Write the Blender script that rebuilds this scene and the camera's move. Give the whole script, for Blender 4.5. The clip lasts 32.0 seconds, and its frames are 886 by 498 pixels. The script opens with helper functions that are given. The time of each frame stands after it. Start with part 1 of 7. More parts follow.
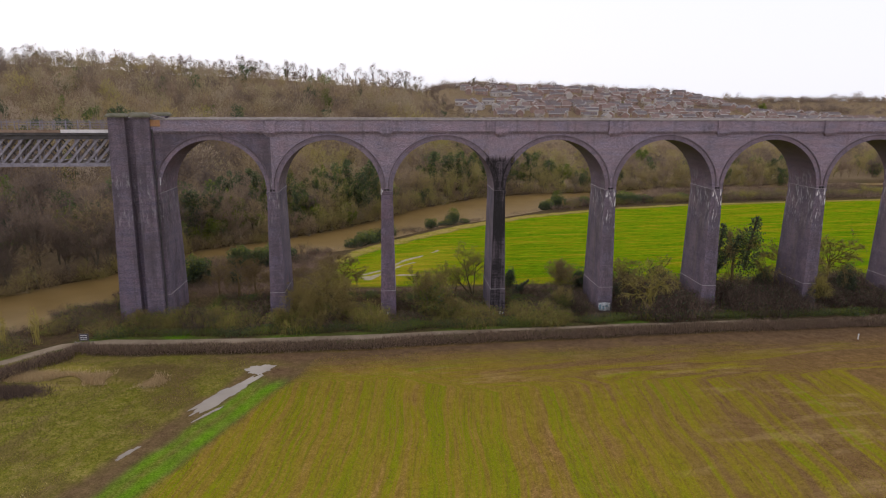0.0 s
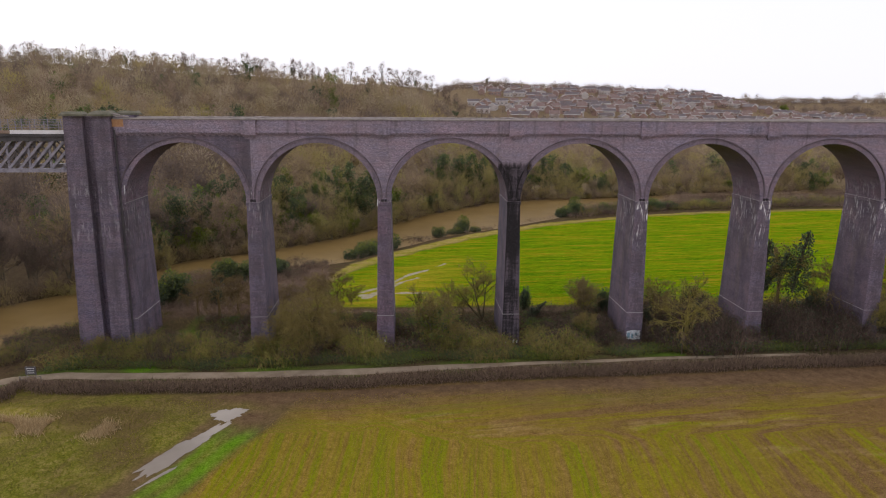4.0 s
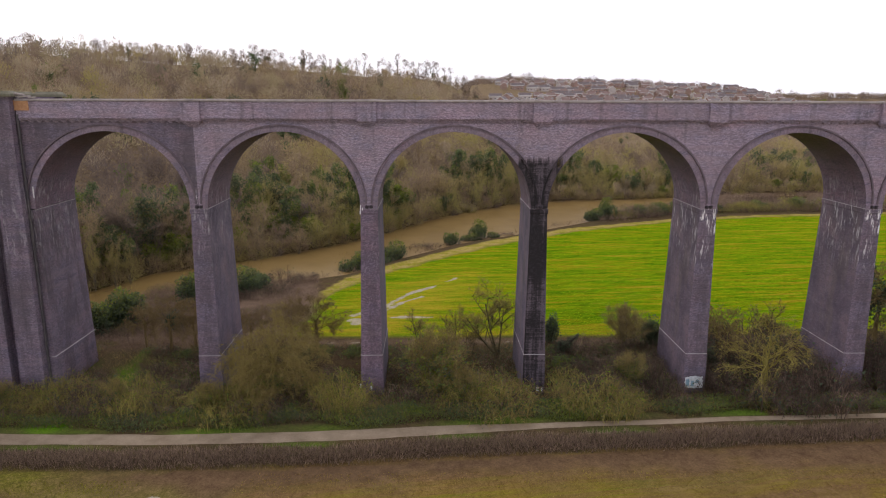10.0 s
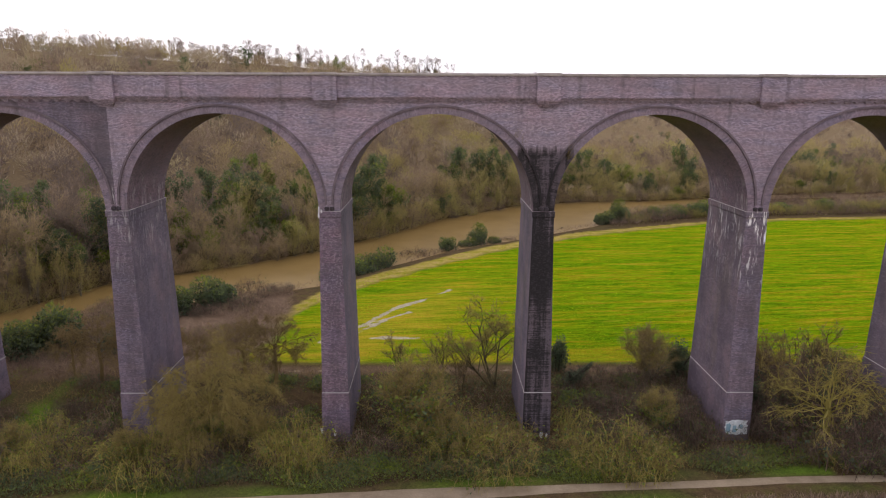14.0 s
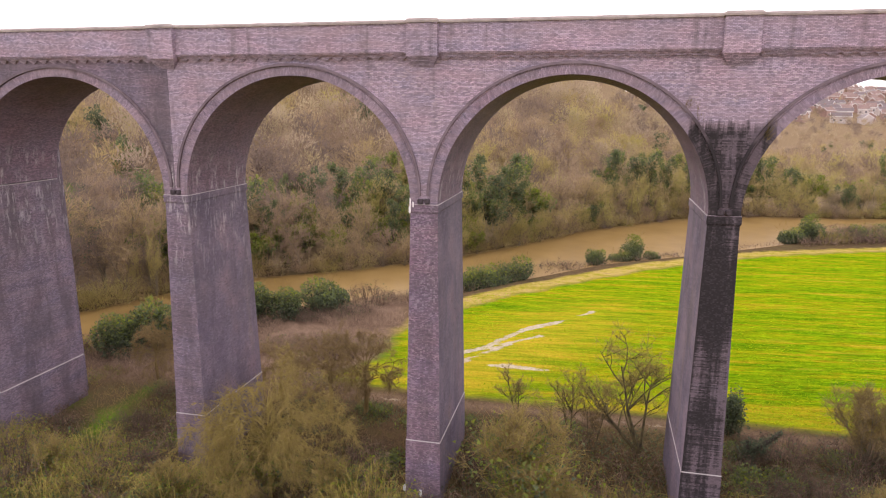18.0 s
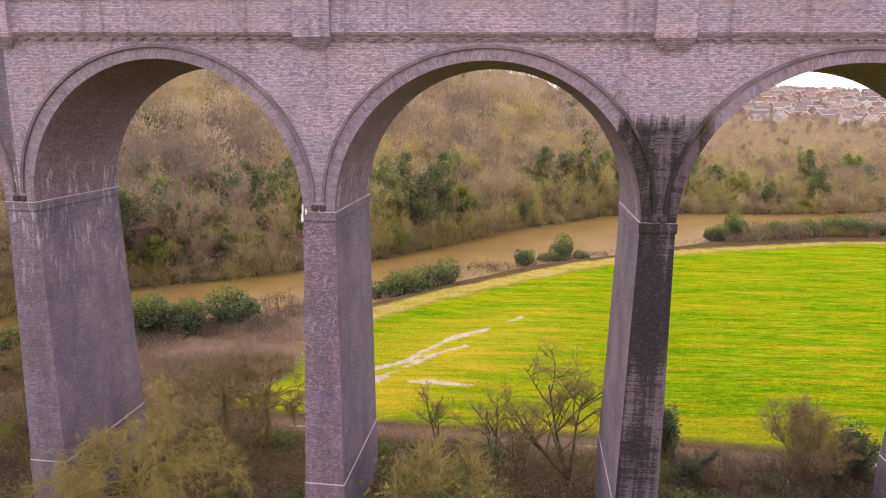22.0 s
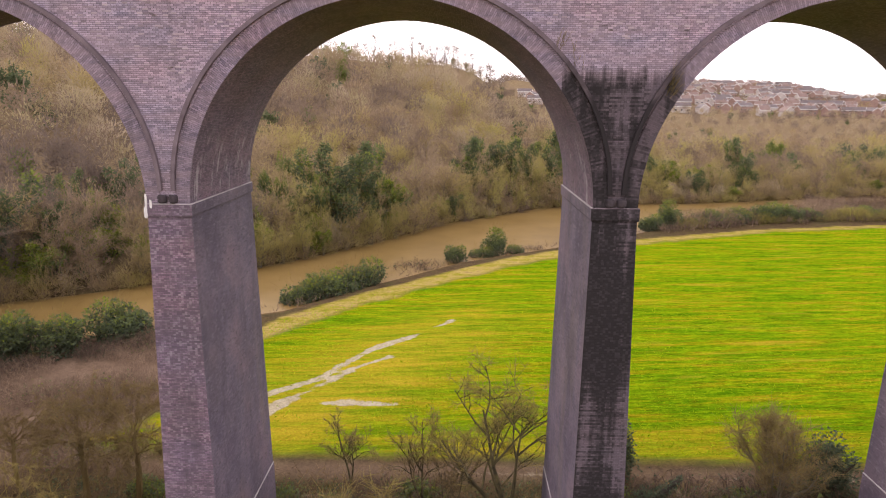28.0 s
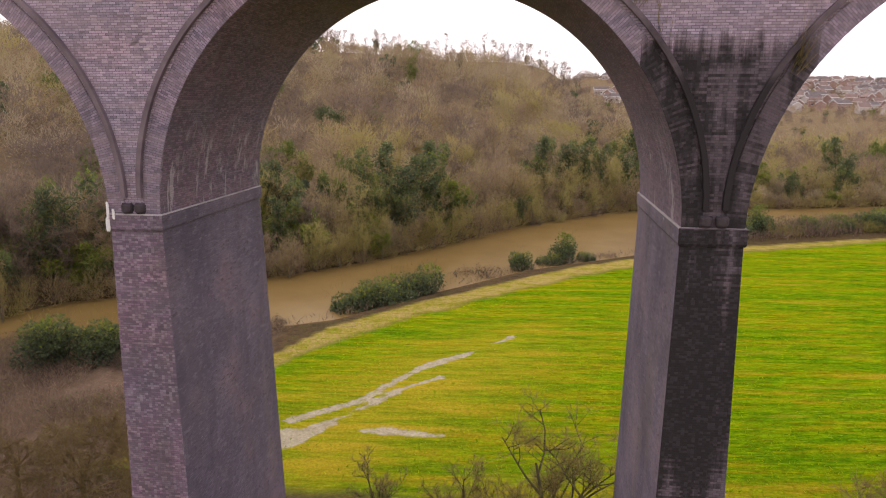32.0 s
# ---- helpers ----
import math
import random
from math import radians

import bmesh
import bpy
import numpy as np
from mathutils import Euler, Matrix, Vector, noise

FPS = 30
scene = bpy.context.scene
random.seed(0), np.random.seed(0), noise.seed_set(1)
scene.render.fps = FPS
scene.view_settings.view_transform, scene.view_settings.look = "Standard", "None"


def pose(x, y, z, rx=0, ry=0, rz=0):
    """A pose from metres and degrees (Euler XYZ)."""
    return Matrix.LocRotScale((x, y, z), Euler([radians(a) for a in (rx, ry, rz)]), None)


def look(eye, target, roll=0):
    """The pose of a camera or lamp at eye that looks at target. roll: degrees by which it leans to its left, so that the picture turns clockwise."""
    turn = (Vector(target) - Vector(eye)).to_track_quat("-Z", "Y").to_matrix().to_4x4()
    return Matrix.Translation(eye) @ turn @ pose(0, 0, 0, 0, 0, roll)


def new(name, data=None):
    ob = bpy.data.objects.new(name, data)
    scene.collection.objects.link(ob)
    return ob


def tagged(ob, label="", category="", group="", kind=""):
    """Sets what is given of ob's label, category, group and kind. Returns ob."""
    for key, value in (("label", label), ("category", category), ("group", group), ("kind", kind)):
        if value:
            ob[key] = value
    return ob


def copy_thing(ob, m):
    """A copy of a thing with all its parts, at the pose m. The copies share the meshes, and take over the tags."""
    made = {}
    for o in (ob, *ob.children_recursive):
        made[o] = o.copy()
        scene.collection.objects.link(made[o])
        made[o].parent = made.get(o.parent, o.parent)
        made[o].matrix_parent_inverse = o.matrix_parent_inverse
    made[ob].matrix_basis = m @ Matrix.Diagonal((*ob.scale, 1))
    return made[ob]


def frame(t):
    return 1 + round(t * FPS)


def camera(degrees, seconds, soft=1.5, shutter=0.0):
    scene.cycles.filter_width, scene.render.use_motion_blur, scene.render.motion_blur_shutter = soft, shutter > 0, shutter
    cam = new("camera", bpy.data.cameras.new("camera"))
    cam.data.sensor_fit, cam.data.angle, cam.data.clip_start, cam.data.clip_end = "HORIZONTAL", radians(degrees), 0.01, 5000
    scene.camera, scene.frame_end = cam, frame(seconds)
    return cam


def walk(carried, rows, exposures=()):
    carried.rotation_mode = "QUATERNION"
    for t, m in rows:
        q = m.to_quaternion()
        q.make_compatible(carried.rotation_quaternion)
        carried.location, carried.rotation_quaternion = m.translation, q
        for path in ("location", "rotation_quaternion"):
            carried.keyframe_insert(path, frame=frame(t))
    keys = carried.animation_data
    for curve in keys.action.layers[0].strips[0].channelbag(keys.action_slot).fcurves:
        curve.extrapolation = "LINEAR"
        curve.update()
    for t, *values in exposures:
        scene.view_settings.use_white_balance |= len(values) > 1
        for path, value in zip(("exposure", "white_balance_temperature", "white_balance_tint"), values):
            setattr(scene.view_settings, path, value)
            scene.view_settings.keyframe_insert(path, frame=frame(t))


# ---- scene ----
cam = camera(66.9, 32.0, soft=1.1)
PATH = [
    (0, (2.21, -112.29, 35.098), (2.354, -110.342, 34.666), 0.2),
    (0.5, (2.461, -110.283, 34.991), (2.605, -108.336, 34.559), 0.2),
    (1, (2.668, -108.452, 34.89), (2.812, -106.505, 34.458), 0.2),
    (1.5, (2.909, -106.622, 34.792), (3.053, -104.674, 34.36), 0.2),
    (2, (3.293, -104.739, 34.718), (3.435, -102.791, 34.287), 0.2),
    (2.5, (3.488, -102.811, 34.742), (3.63, -100.863, 34.31), 0.2),
    (3, (3.634, -100.871, 34.711), (3.762, -98.922, 34.279), 0.3),
    (3.5, (4.029, -99.078, 34.67), (4.142, -97.128, 34.239), 0.4),
    (5.5, (5.054, -91.542, 34.111), (5.154, -89.591, 33.682), 0.2),
    (6, (5.37, -89.624, 33.691), (5.47, -87.673, 33.26), 0.2),
    (6.5, (5.705, -87.682, 33.203), (5.805, -85.732, 32.772), 0.2),
    (7, (5.938, -85.841, 32.943), (6.037, -83.891, 32.511), 0.2),
    (7.5, (6.204, -83.881, 32.623), (6.303, -81.931, 32.19), 0.1),
    (8, (6.491, -81.93, 32.427), (6.591, -79.981, 31.993), 0.1),
    (8.5, (6.826, -80.06, 32.387), (6.926, -78.11, 31.952), 0.2),
    (9, (7.162, -78.072, 32.372), (7.204, -76.121, 31.936), 0.1),
    (9.5, (7.422, -76.007, 32.319), (7.456, -74.056, 31.883), 0.1),
    (10, (7.818, -74.052, 32.276), (7.859, -72.101, 31.839), 0.2),
    (10.5, (8.179, -72.106, 32.24), (8.245, -70.155, 31.803), 0.2),
    (11, (8.613, -70.288, 32.225), (8.679, -68.337, 31.789), 0.2),
    (11.5, (9.021, -68.211, 32.31), (9.074, -66.26, 31.872), 0.1),
    (12, (9.31, -66.29, 32.133), (9.339, -64.339, 31.694), 0.2),
    (12.5, (9.646, -64.336, 31.752), (9.663, -62.385, 31.313), 0.2),
    (13, (9.937, -62.425, 31.213), (9.955, -60.474, 30.774), 0.2),
    (13.5, (10.307, -60.566, 30.545), (10.325, -58.614, 30.11), 0.2),
    (14, (10.543, -58.75, 29.824), (10.565, -56.797, 29.393), 0.2),
    (14.5, (10.93, -56.936, 29.282), (10.951, -54.983, 28.853), 0.2),
    (16.5, (11.246, -49.317, 26.45), (11.315, -47.359, 26.051), 0.4),
    (17, (11.691, -47.263, 26.469), (11.681, -45.304, 26.067), 0.4),
    (17.5, (12.033, -45.194, 26.421), (11.774, -43.252, 26.019), 0.2),
    (18, (12.337, -43.178, 26.475), (11.905, -41.268, 26.069), 0.4),
    (18.5, (12.58, -41.158, 26.441), (12.206, -39.236, 26.035), 0.4),
    (19, (12.753, -39.312, 26.429), (12.388, -37.388, 26.022), 0.4),
    (19.5, (12.918, -37.783, 26.448), (12.553, -35.859, 26.04), 0.5),
    (20, (12.921, -37.024, 26.452), (12.574, -35.098, 26.042), 0.5),
    (20.5, (13.037, -36.839, 26.379), (12.706, -34.91, 25.969), 0.6),
    (21, (13.083, -36.813, 26.336), (12.771, -34.881, 25.924), 0.7),
    (21.5, (13.065, -36.796, 26.287), (12.783, -34.86, 25.874), 0.8),
    (22, (13.004, -36.751, 26.244), (12.764, -34.809, 25.829), 0.8),
    (22.5, (12.955, -36.724, 26.257), (12.76, -34.778, 25.841), 0.8),
    (23, (12.958, -36.729, 26.301), (12.824, -34.777, 25.885), 0.9),
    (23.5, (12.952, -36.697, 26.343), (12.877, -34.743, 25.926), 0.9),
    (24, (13.004, -36.536, 26.365), (12.935, -34.582, 25.948), 0.9),
    (24.5, (13.019, -36.157, 26.38), (12.954, -34.201, 25.963), 0.9),
    (25, (13.019, -35.482, 26.395), (12.958, -33.527, 25.977), 0.8),
    (25.5, (13.078, -34.551, 26.34), (13.019, -32.595, 25.923), 0.8),
    (27.5, (13.448, -29.188, 24.676), (13.403, -27.233, 24.256), 0.4),
    (28, (13.559, -27.675, 24.438), (13.515, -25.72, 24.016), 0.4),
    (28.5, (13.677, -26.089, 24.407), (13.637, -24.134, 23.985), 0.3),
    (29, (13.804, -24.503, 24.132), (13.763, -22.549, 23.711), 0.3),
    (29.5, (13.968, -22.966, 24.024), (13.925, -21.012, 23.603), 0.3),
    (30, (14.17, -21.604, 23.981), (14.1, -19.651, 23.559), 0.2),
    (30.5, (14.341, -20.925, 23.99), (14.263, -18.972, 23.567), 0.2),
    (31, (14.533, -20.696, 23.987), (14.412, -18.745, 23.564), 0.2),
    (31.5, (14.608, -20.635, 23.948), (14.449, -18.687, 23.525), 0.2),
    (32, (14.66, -20.586, 23.907), (14.402, -18.648, 23.484), 0.1),
]
# exposures and path are set at the top; the lens is one for the whole flight
EXPO = [(0.0, -0.48, 6150, 11), (6.0, -0.40, 6150, 11), (10.0, -0.22, 6200, 12), (14.5, -0.06, 6350, 13), (16.5, 0.44, 6600, 17), (19.0, 0.79, 6700, 20), (25.5, 0.74, 6700, 20), (27.5, 0.56, 6700, 18), (28.5, 0.42, 6700, 17), (32.0, 0.14, 6700, 16)]
walk(cam, [(t, look(eye, target, roll)) for t, eye, target, roll in PATH], EXPO)

# ---- sky and sun: bright overcast, the sun low behind thin cloud beyond the hill ----
world = bpy.data.worlds.new("overcast_sky")
scene.world = world
world.use_nodes = True
wn, wl = world.node_tree.nodes, world.node_tree.links
wn.clear()
sky = wn.new("ShaderNodeTexSky")
sky.sky_type, sky.sun_disc = "NISHITA", False
sky.sun_elevation, sky.sun_rotation = radians(32), radians(-20)
sky.dust_density = 3.0
sky_dim = wn.new("ShaderNodeVectorMath")
sky_dim.operation = "SCALE"
sky_dim.inputs[3].default_value = 0.1
cloud = wn.new("ShaderNodeMix")
cloud.data_type = "RGBA"
cloud.inputs[0].default_value = 0.93
cloud.inputs[7].default_value = (1.02, 0.985, 1.03, 1)
wbg, wout = wn.new("ShaderNodeBackground"), wn.new("ShaderNodeOutputWorld")
wbg.inputs[1].default_value = 1.42
wl.new(sky.outputs[0], sky_dim.inputs[0])
wl.new(sky_dim.outputs[0], cloud.inputs[6])
wl.new(cloud.outputs[2], wbg.inputs[0])
wl.new(wbg.outputs[0], wout.inputs[0])
sun_data = bpy.data.lights.new("sun", "SUN")
sun_data.energy, sun_data.angle, sun_data.color = 0.95, radians(28), (1.0, 0.93, 0.84)
sun = new("sun", sun_data)
sun.matrix_world = look((-91, 250, 166), (0, 0, 0))

# ---- helpers of this scene ----


class NT:
    """A small writer for node materials."""

    def __init__(self, name, rough=0.9, spec=0.3):
        self.mat = bpy.data.materials.new(name)
        self.mat.use_nodes = True
        self.t = self.mat.node_tree
        self.n, self.l = self.t.nodes, self.t.links
        self.b = self.n["Principled BSDF"]
        self.b.inputs["Roughness"].default_value = rough
        self.b.inputs["Specular IOR Level"].default_value = spec

    def put(self, socket, v):
        if hasattr(v, "is_output"):
            self.l.new(v, socket)
        elif isinstance(v, (tuple, list)):
            socket.default_value = (*v, 1.0) if len(v) == 3 and len(socket.default_value) == 4 else v
        else:
            socket.default_value = v

    def coord(self, kind="Object"):
        return self.n.new("ShaderNodeTexCoord").outputs[kind]

    def mapped(self, vec, scale=(1, 1, 1), rot=(0, 0, 0), loc=(0, 0, 0)):
        m = self.n.new("ShaderNodeMapping")
        self.l.new(vec, m.inputs[0])
        m.inputs[1].default_value, m.inputs[2].default_value, m.inputs[3].default_value = loc, rot, scale
        return m.outputs[0]

    def noise(self, vec, scale, detail=4, rough=0.55, out=0):
        m = self.n.new("ShaderNodeTexNoise")
        self.l.new(vec, m.inputs["Vector"])
        m.inputs["Scale"].default_value, m.inputs["Detail"].default_value = scale, detail
        m.inputs["Roughness"].default_value = rough
        return m.outputs[out]

    def ramp(self, v, *stops):
        """Maps v onto colours or greys: stops are (position, value)."""
        m = self.n.new("ShaderNodeValToRGB")
        self.l.new(v, m.inputs[0])
        e = m.color_ramp.elements
        while len(e) < len(stops):
            e.new(0.5)
        for s, (p, c) in zip(e, stops):
            s.position = p
            s.color = (*c, 1) if isinstance(c, (tuple, list)) else (c, c, c, 1)
        return m.outputs[0]

    def mix(self, f, a, b, how="MIX"):
        m = self.n.new("ShaderNodeMix")
        m.data_type, m.blend_type, m.clamp_factor = "RGBA", how, True
        self.put(m.inputs[0], f), self.put(m.inputs[6], a), self.put(m.inputs[7], b)
        return m.outputs[2]

    def math(self, op, a, b=0.0, c=0.0, clamp=False):
        m = self.n.new("ShaderNodeMath")
        m.operation, m.use_clamp = op, clamp
        self.put(m.inputs[0], a), self.put(m.inputs[1], b), self.put(m.inputs[2], c)
        return m.outputs[0]

    def xyz(self, vec):
        m = self.n.new("ShaderNodeSeparateXYZ")
        self.l.new(vec, m.inputs[0])
        return m.outputs

    def attr(self, name, out="Fac"):
        m = self.n.new("ShaderNodeAttribute")
        m.attribute_name = name
        return m.outputs[out]

    def rand(self):
        return self.n.new("ShaderNodeObjectInfo").outputs["Random"]

    def island(self):
        return self.n.new("ShaderNodeNewGeometry").outputs["Random Per Island"]

    def bump(self, h, strength=0.4, dist=0.02):
        m = self.n.new("ShaderNodeBump")
        m.inputs["Strength"].default_value, m.inputs["Distance"].default_value = strength, dist
        self.l.new(h, m.inputs["Height"])
        self.l.new(m.outputs[0], self.b.inputs["Normal"])

    def done(self, color, rough=None):
        self.put(self.b.inputs["Base Color"], color)
        if rough is not None:
            self.put(self.b.inputs["Roughness"], rough)
        return self.mat


def empty(name, at=(0, 0, 0), label="", category="", group="", kind=""):
    ob = new(name)
    ob.location = at
    return tagged(ob, label, category, group, kind)


def raw_mesh(name, verts, faces, mat, uvs=None):
    me = bpy.data.meshes.new(name)
    me.from_pydata([tuple(v) for v in verts], [], [tuple(f) for f in faces])
    if uvs is not None:
        lay = me.uv_layers.new(name="UVMap")
        lay.data.foreach_set("uv", np.asarray(uvs, np.float32).ravel())
    for m in mat if isinstance(mat, (list, tuple)) else [mat]:
        me.materials.append(m)
    return me


def put_part(name, me, parent=None, label="", at=None):
    ob = new(name, me)
    if parent is not None:
        ob.parent = parent
    if at is not None:
        ob.matrix_basis = at
    return tagged(ob, label)


def part(name, bm, material, parent=None, label="", at=None, smooth=False):
    """Links a bmesh as one mesh object under a thing or a part."""
    me = bpy.data.meshes.new(name)
    bmesh.ops.recalc_face_normals(bm, faces=bm.faces[:])
    if smooth:
        for f in bm.faces:
            f.smooth = True
    bm.to_mesh(me)
    bm.free()
    me.materials.append(material)
    return put_part(name, me, parent, label, at)


class Solid:
    """Collects quads with wall coordinates in metres as UVs, so that courses run level on every face."""

    def __init__(self):
        self.v, self.f, self.uv = [], [], []

    def quad(self, a, b, c, d, uv=None):
        n = len(self.v)
        self.v += [a, b, c, d]
        self.f.append((n, n + 1, n + 2, n + 3))
        if uv is None:
            nx = (b[1] - a[1]) * (d[2] - a[2]) - (b[2] - a[2]) * (d[1] - a[1])
            ny = (b[2] - a[2]) * (d[0] - a[0]) - (b[0] - a[0]) * (d[2] - a[2])
            nz = (b[0] - a[0]) * (d[1] - a[1]) - (b[1] - a[1]) * (d[0] - a[0])
            if abs(nz) > max(abs(nx), abs(ny)):
                uv = [(p[0], p[1]) for p in (a, b, c, d)]
            elif abs(nx) > abs(ny):
                uv = [(p[1], p[2]) for p in (a, b, c, d)]
            else:
                uv = [(p[0], p[2]) for p in (a, b, c, d)]
        self.uv += uv

    def block(self, lo, hi, lo2=None, hi2=None):
        """A box from z0 to z1; lo2, hi2 give the plan at the top where it differs."""
        (x0, y0, z0), (x1, y1, z1) = lo, hi
        X0, Y0 = lo2 or (x0, y0)
        X1, Y1 = hi2 or (x1, y1)
        b = [(x0, y0, z0), (x1, y0, z0), (x1, y1, z0), (x0, y1, z0)]
        t = [(X0, Y0, z1), (X1, Y0, z1), (X1, Y1, z1), (X0, Y1, z1)]
        for i in range(4):
            j = (i + 1) % 4
            self.quad(b[i], b[j], t[j], t[i])
        self.quad(t[0], t[1], t[2], t[3])
        self.quad(b[3], b[2], b[1], b[0])
        return self

    def mesh(self, name, mat):
        return raw_mesh(name, self.v, self.f, mat, self.uv)


def ribbon(pts, half, z0, z1):
    """A bar with a square section along points in one plane y = const; pts are (x, y, z)."""
    bm = bmesh.new()
    rings = []
    for i, p in enumerate(pts):
        a, b = Vector(pts[max(i - 1, 0)]), Vector(pts[min(i + 1, len(pts) - 1)])
        d = (b - a).normalized()
        n = Vector((-d.z, 0, d.x))
        p = Vector(p)
        rings.append([bm.verts.new(p + n * half * s + Vector((0, q, 0))) for s, q in ((-1, z0), (1, z0), (1, z1), (-1, z1))])
    for r, s in zip(rings, rings[1:]):
        for k in range(4):
            bm.faces.new((r[k], r[(k + 1) % 4], s[(k + 1) % 4], s[k]))
    bm.faces.new(rings[0]), bm.faces.new(rings[-1])
    return bm


def smooth01(v):
    v = np.clip(v, 0, 1)
    return v * v * (3 - 2 * v)


def wave_noise(x, y, scale, seed):
    """Cheap smooth noise from -1 to 1, summed sines."""
    r = np.random.default_rng(seed)
    out = 0
    for k in range(6):
        a, ph, f = r.uniform(0, 6.28), r.uniform(0, 6.28), scale * r.uniform(0.5, 1.8)
        out = out + np.sin((x * np.cos(a) + y * np.sin(a)) * f + ph)
    return out / 4.2


# ---- lie of the land ----
GROUND = -1.5
NEAR_X = [-400, -80, -62, -56, -50, -41, -24, -8.6, 1.5, 13.6, 32, 50, 70, 113, 200, 500]
NEAR_Y = [-90, -40, -7, 3, 14, 44, 47, 57, 71, 85, 99, 113, 130, 162, 176, 192]
FAR_X = [-400, -120, -84, -72, -60, -47, -37, -26, -15, -2, 9.5, 35, 56, 82, 129, 220, 500]
FAR_Y = [-20, -6, 8, 20, 32, 58, 64, 73, 84, 101, 121, 147, 157, 160, 175, 185, 200]
RIDGE_X = [-900, -400, -219, -157, -94, -42, 4, 27, 60, 900]
RIDGE_H = [70, 62, 54.5, 52.5, 48.5, 45.0, 44.0, 42.0, 38, 30]
RIDGE_Y = [320, 310, 300, 300, 300, 300, 310, 340, 380, 400]
TOWN_X = [-900, 60, 130, 270, 400, 650, 900]
TOWN_H = [51, 53, 59, 53, 35, 37, 39]


def land(x, y):
    x, y = np.asarray(x, float), np.asarray(y, float)
    nb, fb = np.interp(x, NEAR_X, NEAR_Y), np.interp(x, FAR_X, FAR_Y)
    rh, ry = np.interp(x, RIDGE_X, RIDGE_H), np.interp(x, RIDGE_X, RIDGE_Y)
    up = np.clip((y - fb - 4) / np.maximum(ry - fb, 40), 0, 2.0)
    rise = np.where(up < 1, 0.45 * up + 0.55 * smooth01(up), 1 - 0.35 * (up - 1))
    hill = GROUND + rise * (rh + 1.5)
    foot = 20 - np.clip(x - 100, -60, 400) * 0.02
    low = GROUND + (foot - GROUND) * smooth01((y - fb - 4) / np.maximum(425 - fb, 60)) ** 1.15
    crest = foot + 27 * (1 - 0.75 * smooth01((x - 310) / 110))
    high = np.where(y < 650, foot + (crest - foot) * (y - 425) / 225, crest + (np.interp(x, TOWN_X, TOWN_H) - crest) * np.clip((y - 650) / 350, 0, 1)) - 0.02 * np.clip(y - 1000, 0, 2000)
    town = np.where(y < 425, low, high)
    side = smooth01((x - 12) / 55)
    h = hill * (1 - side) + town * side
    h = h + np.where(y > fb + 10, wave_noise(x, y, 0.035, 3) * 1.2, 0)
    mid = (nb + fb) / 2
    half = np.maximum((fb - nb) / 2, 2.0)
    inside = np.clip(1.25 - np.abs(y - mid) / half, 0, 1) / 0.6
    h = h - 2.6 * smooth01(inside)
    under = -0.75 * np.exp(-((y - 1.0) / 5.5) ** 2) * smooth01((x + 40) / 8)
    return h + under + wave_noise(x, y, 0.25, 5) * 0.08

